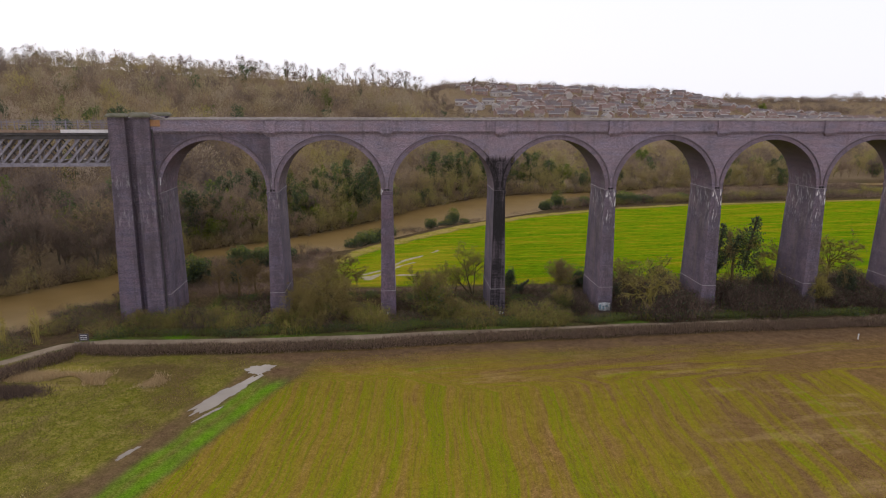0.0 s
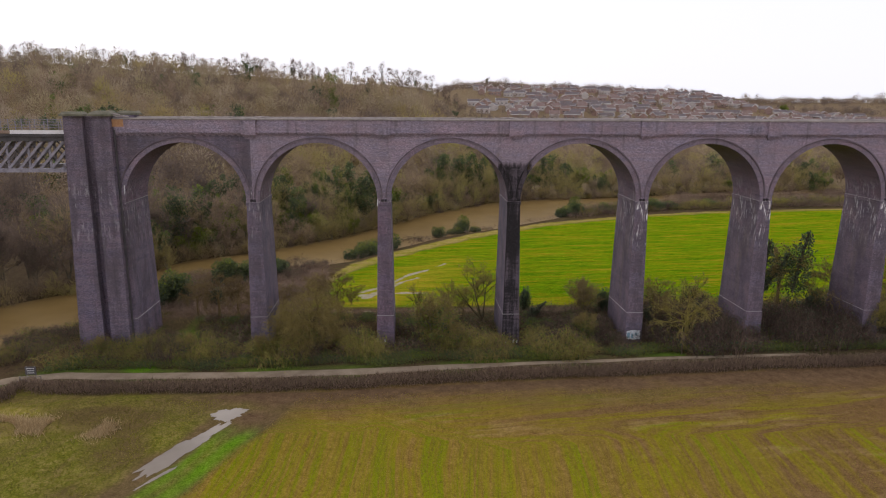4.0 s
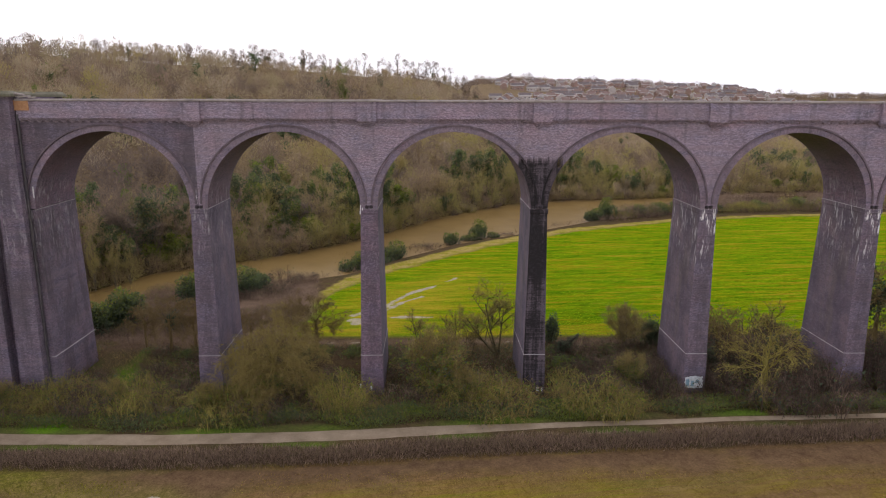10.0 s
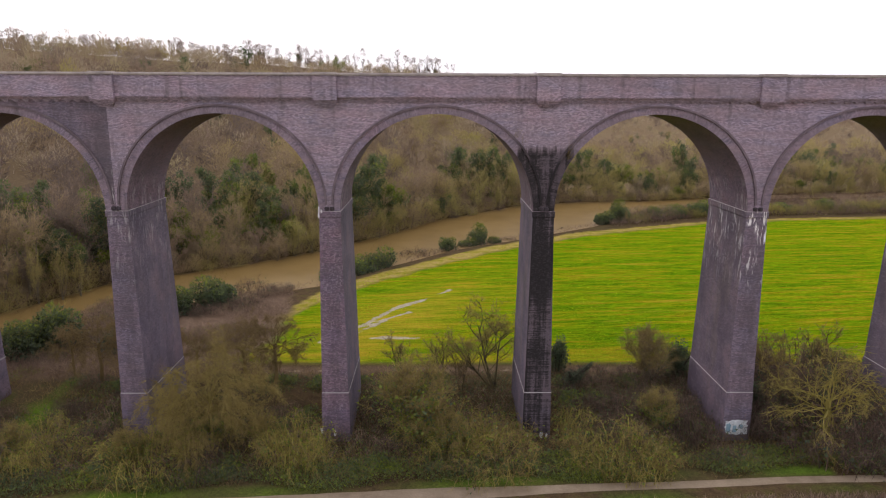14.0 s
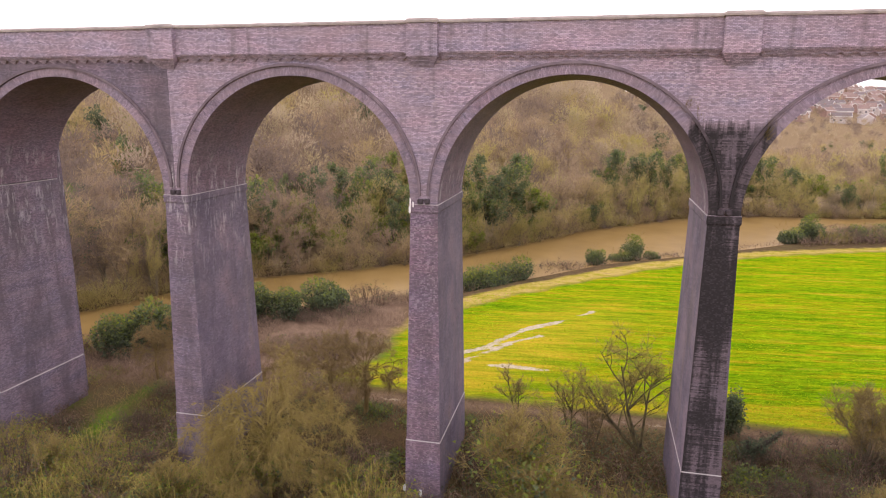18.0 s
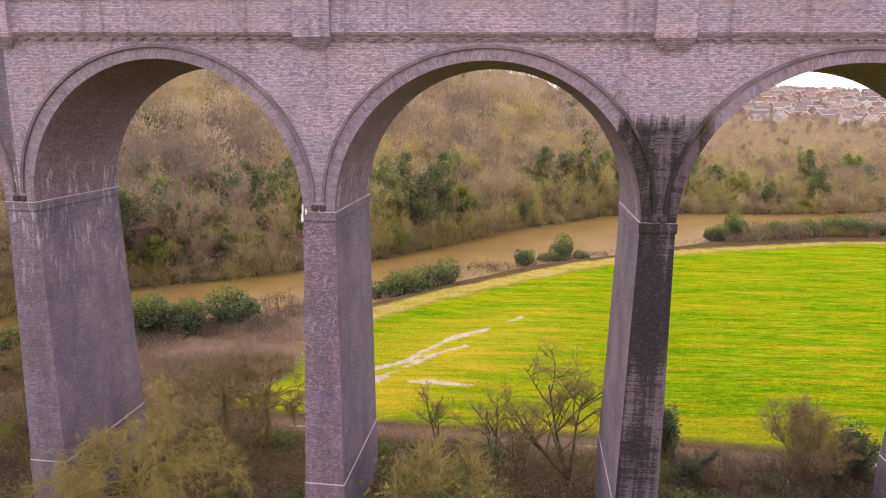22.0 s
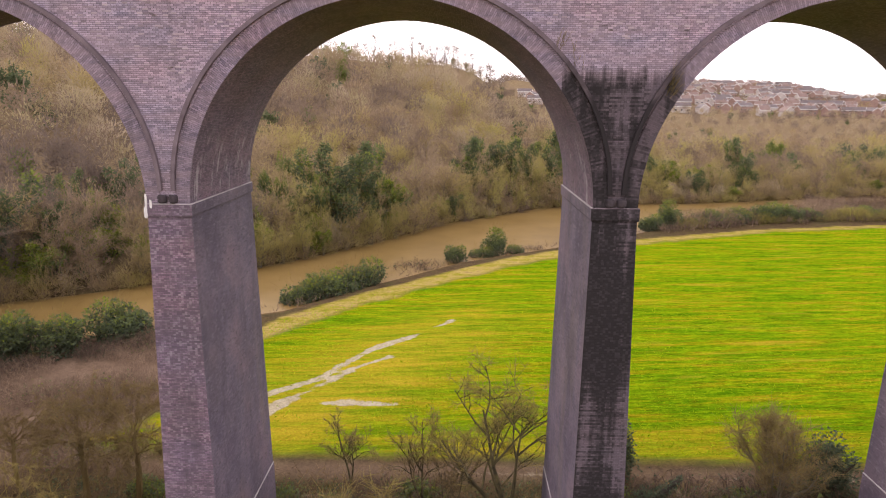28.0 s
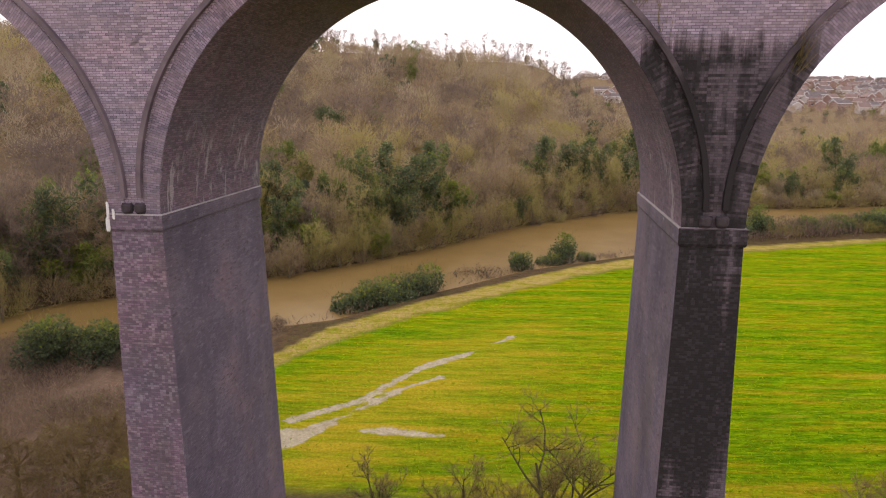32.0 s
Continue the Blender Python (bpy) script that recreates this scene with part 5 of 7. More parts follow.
for px, py, fb in spots:
    clump = wave_noise(px, py, 0.05, 31)
    green = vr.uniform() < (0.07 + 0.08 * (px < -18) + 0.22 * (clump > 0.35)) * (1.6 if py < fb + 60 else 0.25)
    near = py < fb + 60
    lib = ever if green else (fine_protos if near else protos)
    m_ = lib[vr.integers(len(lib))]
    s = vr.uniform(0.7, 1.25) * (1.0 if py < 262 else 0.5)
    a = vr.uniform(0, 6.28)
    c_, s_ = math.cos(a), math.sin(a)
    sz = s * vr.uniform(0.8, 1.2)
    R = np.array([[c_ * s, -s_ * s, 0], [s_ * s, c_ * s, 0], [0, 0, sz]])
    T = m_ @ R.T + np.array([px, py, z_at(px, py) - 0.4])
    if green:
        tris_g.append(T), tone_g.append(np.full(len(T), vr.uniform(0.1, 0.8)) + vr.normal(size=len(T)) * 0.08)
    if not green or near:
        if green:
            m_ = fine_protos[vr.integers(6)]
            T = m_[:350] @ R.T + np.array([px, py, z_at(px, py) - 0.4])
        # upslope, distance haze is put into the twig tone: purplish and pale pink
        far_ = smooth01((py - fb - 50) / 110)
        tn = np.clip(0.56 - 0.38 * far_ + 0.24 * clump - 0.14 * smooth01((px - 20) / 40) - (0.30 * smooth01((-18 - px) / 25) + 0.35 * smooth01((-42 - px) / 14)) * (1 - far_) + vr.normal() * (0.24 - 0.1 * far_), 0, 0.85) if vr.uniform() > 0.04 + 0.45 * far_ else vr.uniform(0.9, 1.0)
        if near and vr.uniform() < 0.17:
            tn = vr.uniform(0.0, 0.14)
        tris_b.append(T), tone_b.append(np.full(len(T), tn))
tagged(put_part("woodland", soup("woodland", np.concatenate(tris_b), TWIG, np.concatenate(tone_b))), "leafless brown winter woodland covering the valley side", "woodland", kind="stuff")
tagged(put_part("evergreens", soup("evergreens", np.concatenate(tris_g), LEAF, np.concatenate(tone_g))), "dark evergreen trees scattered through the winter woodland", "woodland", kind="stuff")

# taller bare trees along the skyline
SKY = []
for i in range(6):
    r = np.random.default_rng(400 + i)
    hh, rr = r.uniform(11, 14), r.uniform(2.2, 3.4)
    segs, tw = wood_tree(400 + i, hh, 0.2, 160, 1 + i % 2, 0.5, 0.06, 1.2, 0.12, 2, (7,), 0.4)
    head = fuzz_crown(330, hh * 0.62, rr, r, 0.075, 0.9, 9, 0.0) + (0, 0, hh * 0.36)
    SKY.append((soup("trunk", prisms([(lv, a_, b_, ra * 1.2, rb) for lv, a_, b_, ra, rb in segs]), BARK, 0.0), soup("crown", np.concatenate([tw, head]), TWIG, 0.08)))
x = -255.0
while x < 60:
    ry = float(np.interp(x, RIDGE_X, RIDGE_Y))
    y = ry * vr.uniform(0.97, 1.01)
    s = vr.uniform(0.7, 1.1) * (1.0 if x < 30 else 0.8)
    place_tree("skyline_tree", SKY[vr.integers(6)], (x, y, z_at(x, y) - 0.3), vr.uniform(0, 6.28), s, "bare tree standing on the skyline ridge", "tree", "trees on the ridge")
    x += vr.uniform(1.6, 4.4)
tris_u = []
for x in np.arange(-262, 62, 3.1):
    for back in (0, 8):
        y = float(np.interp(x, RIDGE_X, RIDGE_Y)) - back + vr.normal() * 2
        s = vr.uniform(0.30, 0.48) * (1.5 if x > -20 else 1.0)
        tris_u.append(protos[vr.integers(10)] * s + np.array([x + vr.normal(), y, z_at(x, y) - 4.2]))
tagged(put_part("ridge_thicket", soup("ridge_thicket", np.concatenate(tris_u), TWIG, np.repeat(vr.uniform(0, 0.35, len(tris_u)), 310))), "dense leafless thicket along the skyline ridge", "woodland", kind="stuff")
for x, s in ((-200, 0.9), (-152, 0.85), (-148, 0.7), (-60, 0.8), (10, 0.55), (17, 0.5), (-121, 0.6)):
    y = float(np.interp(x, RIDGE_X, RIDGE_Y))
    place_tree("ivy_tree", IVY[2], (x, y, z_at(x, y) - 0.3), x, (s * 0.7, s * 0.7, s), "ivy-clad tree standing on the skyline ridge", "tree", "trees on the ridge")
# ivy-clad and olive trees scattered up the wooded slope
gr = np.random.default_rng(417)
for i in range(30):
    x = gr.uniform(-52, 95)
    y = float(np.interp(x, FAR_X, FAR_Y)) + (gr.uniform(6, 22) if i < 30 else gr.uniform(22, 60))
    q = gr.uniform(0.7, 1.25)
    place_tree("ivy_tree", IVY[gr.integers(4)], (x, y, z_at(x, y) - 0.3), gr.uniform(0, 6.28), (q * gr.uniform(0.6, 1.0), q * gr.uniform(0.6, 1.0), q * gr.uniform(1.0, 1.5)), "ivy-clad tree in the wood across the river", "tree", "ivy-clad trees in the wood")
# far woods round and behind the town
tris_f, tone_f = [], []
for i in range(2100):
    x = vr.uniform(20, 800) if i < 900 else vr.uniform(330, 900) if i < 1700 else vr.uniform(200, 640)
    y = vr.uniform(930, 1000) if i < 420 else vr.uniform(684, 720) if i < 620 else vr.uniform(440, 880) if i < 900 else vr.uniform(560, 990) if i < 1700 else vr.uniform(424, 600)
    s = vr.uniform(0.9, 1.7) if y > 890 else vr.uniform(0.45, 0.95)
    tris_f.append(protos[vr.integers(10)][100:260] * (s * 1.4, s * 1.4, s) + np.array([x, y, z_at(x, y) - 5.5 * s]))
    tone_f.append(np.full(160, np.clip(vr.normal(0.15, 0.15), 0, 1)))
for i in range(760):
    kind_ = 0 if i < 330 else 1 if i < 620 else 2
    x, y = (vr.uniform(50, 560), vr.uniform(674, 716)) if kind_ == 0 else (vr.uniform(60, 520), vr.uniform(432, 672)) if kind_ == 1 else (vr.uniform(380, 900), vr.uniform(880, 1000))
    s = max(0.35, vr.normal(0.85, 0.28)) if kind_ != 1 else vr.uniform(0.4, 0.85)
    if kind_ == 2:
        s *= 1.3
    w_ = s * vr.uniform(0.8, 1.3)
    tris_f.append(protos[vr.integers(10)][40:310] * (w_, w_, s) + np.array([x, y, z_at(x, y) - 2.5 * s]))
    tone_f.append(np.full(270, np.clip(vr.normal(0.12, 0.13), 0, 1)))
tagged(put_part("distant_trees", soup("distant_trees", np.concatenate(tris_f), TWIG, np.concatenate(tone_f))), "bare trees among and behind the distant houses", "woodland", kind="stuff")
tagged(place_tree("conifer", IVY[2], (132, 990, z_at(132, 990)), 0, (0.9, 0.9, 1.35), "tall dark conifer standing above the town", "tree"))
for x, y, s in ((420, 640, 2.2), (350, 600, 1.3), (338, 590, 1.0), (214, 520, 1.2)):
    place_tree("conifer", IVY[1], (x, y, z_at(x, y) - 0.5), x, s, "dark evergreen tree beside the houses", "tree")

# ---- shrubs, hedges and single trees on the near side ----
BUSH = []
for i, (hh, rr, n) in enumerate(((4.6, 2.3, 3000), (3.6, 2.6, 3000), (5.6, 2.3, 3300))):
    r = np.random.default_rng(500 + i)
    lv = leaf_crown(n, hh, rr, r, 0.19, 11, 0.22)
    # leaf tone climbs with height: lit top and shaded foot put into the colour
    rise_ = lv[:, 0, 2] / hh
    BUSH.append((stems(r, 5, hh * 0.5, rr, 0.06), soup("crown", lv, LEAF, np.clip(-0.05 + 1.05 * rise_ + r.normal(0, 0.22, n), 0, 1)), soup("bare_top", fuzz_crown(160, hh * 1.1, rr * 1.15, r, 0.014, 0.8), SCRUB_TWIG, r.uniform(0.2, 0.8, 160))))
for x, y, k, s, g in ((-32, 37, 0, 1.15, 1), (-28, 39, 0, 1.05, 1), (-24.6, 44.5, 1, 1.2, 1), (-8.0, 60.6, 1, 1.1, 1), (-5.6, 63.2, 0, 1.1, 1), (-3.0, 66.0, 1, 1.3, 1), (-0.4, 68.6, 1, 1.2, 1), (13.0, 86, 0, 0.8, 1), (17.6, 90, 1, 0.85, 1), (20.6, 92.5, 2, 0.85, 1), (24.0, 94, 1, 0.75, 1), (54.5, 122, 1, 1.2, 1), (59.2, 125.5, 2, 1.35, 1), (71.5, 131, 1, 1.1, 1), (78, 132, 1, 1.3, 1), (84, 134, 1, 1.5, 1), (90, 136, 1, 1.3, 1), (97, 138, 1, 1.1, 1), (112, 141, 1, 1.4, 1), (124, 143, 1, 1.4, 1)):
    s *= 0.75 if x > 50 else 1.0
    y -= 7.5 if x > 50 else 0.0
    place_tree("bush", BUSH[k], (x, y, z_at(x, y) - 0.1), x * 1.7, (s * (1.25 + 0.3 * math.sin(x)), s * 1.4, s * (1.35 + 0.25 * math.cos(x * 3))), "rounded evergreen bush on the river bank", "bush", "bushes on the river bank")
def tangle(seed, radius, height, shoots, twigs, tone, leaves=0, green=0.6, width=0.012, droop=1.0, twig_len=0.6, mat=None):
    """Brambly growth: shoots rise all over a patch, arch over and hang; fine twigs and some leaves on them."""
    r = np.random.default_rng(seed)
    a, q = r.uniform(0, 6.28, shoots), np.sqrt(r.uniform(0, 1, shoots)) * radius * 0.8
    foot = np.stack([np.cos(a) * q, np.sin(a) * q, np.zeros(shoots)], 1)
    cap = height * np.clip(0.66 + 0.34 * wave_noise(foot[:, 0], foot[:, 1], 2.6 / radius, seed), 0.2, 1.1) * (1 - 0.45 * (q / radius) ** 2)
    az = a + r.normal(0, 1.0, shoots)
    out = np.stack([np.cos(az), np.sin(az), np.zeros(shoots)], 1)
    reach, peak, fall = radius * r.uniform(0.15, 0.7, shoots), cap * r.uniform(0.5, 1.08, shoots), r.uniform(0.05, 0.8, shoots) * droop
    pts = []
    for f in (0.0, 0.25, 0.5, 0.75, 1.0):
        prof = math.sin(math.pi / 2 * min(f / 0.6, 1)) - fall * max(0.0, (f - 0.55) / 0.45) ** 1.7
        pts.append(foot + out * (reach * f ** 1.3)[:, None] + (0, 0, 1) * (peak * prof)[:, None] + r.normal(size=(shoots, 3)) * 0.035 * height * f)
    ribbons = []
    for i in range(4):
        way = pts[i + 1] - pts[i]
        side = unit(np.cross(way, r.normal(size=(shoots, 3))))
        w0, w1 = side * width * (1.7 - 0.35 * i), side * width * (1.35 - 0.35 * i)
        ribbons += [np.stack([pts[i] - w0, pts[i] + w0, pts[i + 1] + w1], 1), np.stack([pts[i] - w0, pts[i + 1] + w1, pts[i + 1] - w1], 1)]
    own = np.clip(r.normal(tone, 0.2, shoots), 0, 1)
    base, ways = np.concatenate(pts[1:4]), np.concatenate([pts[i + 1] - pts[i] for i in (1, 2, 3)])
    k = r.integers(0, len(base), twigs)
    fine = slivers(base[k] + ways[k] * r.uniform(0, 1, (twigs, 1)), unit(ways[k]) + r.normal(size=(twigs, 3)) * 0.9, twig_len * r.uniform(0.4, 1.3, twigs), r.uniform(0.006, 0.013, twigs) * width / 0.012, r)
    mat = mat or SCRUB_TWIG
    got = [soup("trunk", np.concatenate(ribbons), mat, np.tile(own, 8)), soup("crown", fine, mat, np.clip(own[k % shoots] + r.normal(0, 0.1, twigs), 0, 1))]
    if leaves:
        low = np.concatenate(pts[0:4])
        k = r.integers(0, len(low), leaves)
        lp = low[k] + r.normal(size=(leaves, 3)) * (0.3, 0.3, 0.2)
        lp[:, 2] = np.maximum(lp[:, 2], 0.03)
        s = 0.10 * r.uniform(0.6, 1.5, leaves)
        got += [soup("leaves", slivers(lp, r.normal(size=(leaves, 3)) + (0, 0, 0.3), s * 1.4, s * 0.55, r), LEAF, np.clip(r.normal(green, 0.25, leaves), 0, 1))]
    return tuple(got)


SCRUB = [tangle(540, 2.6, 2.9, 120, 950, 0.60, 420, 0.75), tangle(541, 2.5, 2.0, 110, 850, 0.42, 260, 0.6, mat=HEDGE_TWIG), tangle(542, 2.6, 4.4, 130, 1200, 0.78, 620, 0.9), tangle(543, 2.3, 3.0, 110, 900, 0.16, 160, 0.2, mat=HEDGE_TWIG), tangle(544, 2.4, 1.5, 100, 800, 0.40, 520, 0.7)]
IVYLOW = []
for i in range(2):
    r = np.random.default_rng(560 + i)
    IVYLOW.append((stems(r, 4, 0.8, 1.8, 0.04), soup("crown", leaf_crown(1900, 1.6, 2.1, r, 0.15, 16, 0.05), LEAF, r.normal(0.6, 0.2, 1900))))
for x, y, s in ((-38.5, 23.5, 1.7), (-41.0, 21.0, 1.4)):
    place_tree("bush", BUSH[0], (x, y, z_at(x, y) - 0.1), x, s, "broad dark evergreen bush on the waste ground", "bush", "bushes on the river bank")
for x, y, s in ((-19, 47.5, 1.5), (6.0, 80.5, 1.5), (8.2, 82, 1.3), (-15, 50, 0.8), (28, 97, 0.8), (36, 104, 0.8), (44, 111, 0.8), (66, 128, 1.0)):
    place_tree("bramble", SCRUB[3], (x, y, z_at(x, y) - 0.1), x, s, "dark leafless shrub on the river bank", "shrub", "shrubs on the river bank")


def clear_of_piers(x, y, gap=0.6):
    if min(abs(x - c) for k, c in PIERS.items() if k > -2) < 1.35 + gap and -0.3 < y < 10.6:
        return False
    if gap > 0.5 and -5.5 < y <= -0.3 and min(abs(x - c) for k, c in PIERS.items() if k > -2) < 2.2:
        return False
    return not (-45.5 < x < -35 and -1.6 < y < 11.5)


scrub_words = ("tangled bare olive scrub below the arches", "low brown brambles below the arches", "tall twiggy olive shrub below the arches", "dark leafless shrub below the arches", "low dead bracken and brambles below the arches")
sr = np.random.default_rng(77)
for i in range(640):
    x = sr.uniform(-46, 118)
    y = sr.uniform(-7.2, 14.8)
    py = float(np.interp(x, PATH_X, PATH_Y))
    if y < py + 2.3 or not clear_of_piers(x, y, 0.9):
        continue
    if -36 < x < -30 and y < -1.5 and sr.uniform() < 0.5:
        continue
    if abs(x + 30.3 + 0.05 * y) < 2.6 and -4 < y < 15:
        continue
    k = int(sr.choice(5, p=(0.24, 0.22, 0.13, 0.26, 0.15)))
    if x > 38 and k in (0, 2):
        k = 3
    if y > 4.5 and x < 45:
        if y > 13.0 or sr.uniform() < (0.35 if x < 20 else 0.05):
            continue
        k = (3, 1, 4)[i % 3] if x < 8 else (3, 3, 1)[i % 3]
    if sr.uniform() < (0.55 if y < py + 6.0 and x > -24 else (0.22 if y > 4.5 else 0.2)):
        place_tree("ivy_patch", IVYLOW[i % 2], (x, y, z_at(x, y) - 0.15), sr.uniform(0, 6.28), sr.uniform(0.8, 1.3), "low green ivy and nettles beside the path", "undergrowth", "undergrowth beside the path")
    else:
        s = sr.uniform(0.9, 1.6) * (1.35 if x > 40 else 1.0) * (0.68 if y > 4.5 and x < 45 else 1.0)
        place_tree("scrub_bush", SCRUB[k], (x, y, z_at(x, y) - 0.12), sr.uniform(0, 6.28), (s * sr.uniform(0.7, 1.25), s * sr.uniform(0.8, 1.4), s * sr.uniform(0.75, 1.25)), scrub_words[k], "shrub", "scrub below the arches")

# brambles and thorn bushes on the waste ground by the river
for i in range(46):
    x, y = sr.uniform(-46, -9), sr.uniform(14.5, 46)
    if y > np.interp(x, NEAR_X, NEAR_Y) - 1.5 or x > -11 - (y - 17) * 0.13:
        continue
    s = sr.uniform(0.5, 1.0)
    k = (1, 3, 4, 1)[i % 4]
    place_tree("thorn_bush", SCRUB[k], (x, y, z_at(x, y) - 0.12), sr.uniform(0, 6.28), (s * 1.2, s * 1.2, s), "reddish-brown thorn bush on the waste ground", "shrub", "thorn bushes by the river")

# willows and thickets of arching shoots
def arch_bush(seed, radius, height, shoots, twigs, tone, width=0.011):
    r = np.random.default_rng(seed)
    quads, base, ways = [], [], []
    for _ in range(shoots):
        a, reach, rise = r.uniform(0, 6.28), radius * r.uniform(0.35, 1.0), height * r.uniform(0.7, 1.05)
        out = np.array([math.cos(a), math.sin(a), 0.0])
        side = np.array([-math.sin(a), math.cos(a), 0.0])
        foot = out * radius * r.uniform(0, 0.25) + r.normal(size=3) * (radius * 0.22, radius * 0.22, 0)
        bend = r.uniform(0.55, 0.85)
        pts = []
        for i in range(6):
            f = i / 5
            lift = rise * math.sqrt(max(0.0, 1 - (reach / (radius * 1.12)) ** 2 * 0.75)) * (1 - ((f - bend) / bend) ** 2 if f < bend else 1 - 0.5 * ((f - bend) / (1 - bend)) ** 2 * (reach / radius))
            pts.append(foot + out * (reach - 0.2) * f ** 1.25 + side * r.normal() * 0.12 + np.array([0, 0, lift]))
        for i in range(5):
            w0, w1 = side * width * (1.5 - i * 0.24), side * width * (1.5 - (i + 1) * 0.24)
            quads += [(pts[i] - w0, pts[i] + w0, pts[i + 1] + w1), (pts[i] - w0, pts[i + 1] + w1, pts[i + 1] - w1)]
            if i > 1:
                base.append(pts[i]), ways.append(pts[i + 1] - pts[i])
    base, ways = np.array(base), np.array(ways)
    k = r.integers(0, len(base), twigs)
    b = base[k] + ways[k] * r.uniform(0, 1, (twigs, 1))
    w = unit(ways[k]) + r.normal(size=(twigs, 3)) * 0.85 + (0, 0, 0.05)
    fine = slivers(b, w, r.uniform(0.3, 0.9, twigs), r.uniform(0.006, 0.013, twigs), r)
    return soup("trunk", np.array(quads), BARK if tone < 0.3 else SCRUB_TWIG, np.clip(r.normal(tone + 0.1, 0.15, len(quads)), 0, 1)), soup("crown", fine, SCRUB_TWIG, np.clip(r.normal(tone, 0.12, twigs), 0, 1))


def twig_thicket(seed, height, poles, twigs, tone, leaves, lean, width=0.011):
    """A tall tangle of thin poles with a haze of fine twigs, ivy leaves round its foot."""
    r = np.random.default_rng(seed)
    segs, tw = wood_tree(seed, height, tone, twigs, poles, 0.85, width, 0.75, lean, 3, (7, 4), 0.1)
    low = np.array([(s[1] + s[2]) / 2 for s in segs if s[2][2] < height * 0.55])
    lp = low[r.integers(0, len(low), leaves)] + r.normal(size=(leaves, 3)) * (0.35, 0.35, 0.3)
    lp[:, 2] = np.maximum(lp[:, 2], 0.03)
    s = 0.11 * r.uniform(0.6, 1.5, leaves)
    return (soup("trunk", prisms(segs), BARK_PALE, 0.5), soup("crown", tw, SCRUB_TWIG, np.clip(r.normal(tone, 0.16, twigs), 0, 1)),
            soup("leaves", slivers(lp, r.normal(size=(leaves, 3)), s * 1.4, s * 0.55, r), LEAF, np.clip(r.normal(0.7, 0.25, leaves), 0, 1)))


def willow_meshes(seed, radius, height, limbs_n, rad0=0.075, drop=0.10, tone=0.93, hair=5, hair_len=0.7, bole=(0.42, 0.45)):
    """A pollard: bent limbs spring from a short bole, arch over and fork again and again."""
    r = np.random.default_rng(seed)
    segs, ends = [(0, np.zeros(3), np.array([0.1, 0, height * 0.22]), bole[0], bole[0] * 0.8), (0, np.array([0.1, 0, height * 0.22]), np.array([0.0, 0.1, height * bole[1]]), bole[0] * 0.8, bole[0] * 0.6)], []

    def shoot(p, way, ln, rad, lv):
        for i in range(5):
            way = unit(way + r.normal(size=3) * 0.22 + np.array([0, 0, -drop if lv else -drop * 0.85]))
            q = p + way * ln / 5
            segs.append((1, p, q, rad * (1 - 0.14 * i), rad * (0.86 - 0.14 * i)))
            if lv < 2 and i > 0:
                for _ in range(1 if i < 3 else 2):
                    shoot(q, unit(way + r.normal(size=3) * 0.6 + np.array([0, 0, 0.12])), ln * r.uniform(0.35, 0.5), rad * 0.5, lv + 1)
            p = q
        ends.append((p, way))

    for i in range(limbs_n):
        a = i * 2.4 + r.normal() * 0.2
        up = r.uniform(0.1, 1.9)
        shoot(np.array([0, 0, height * r.uniform(0.62, 1.0) * bole[1]]), unit(np.array([math.cos(a), math.sin(a), up])), radius * r.uniform(0.75, 1.1), rad0, 0)
    n = hair * len(ends)
    k = r.integers(0, len(ends), n)
    base, way = np.array([ends[i][0] for i in k]), np.array([ends[i][1] for i in k])
    return soup("trunk", prisms(segs), SCRUB_TWIG, tone), soup("crown", slivers(base - way * 0.3, way + r.normal(size=(n, 3)) * 0.5, hair_len * r.uniform(0.5, 1.4, n), 0.012, r), SCRUB_TWIG, np.clip(r.normal(tone - 0.1, 0.12, n), 0, 1))

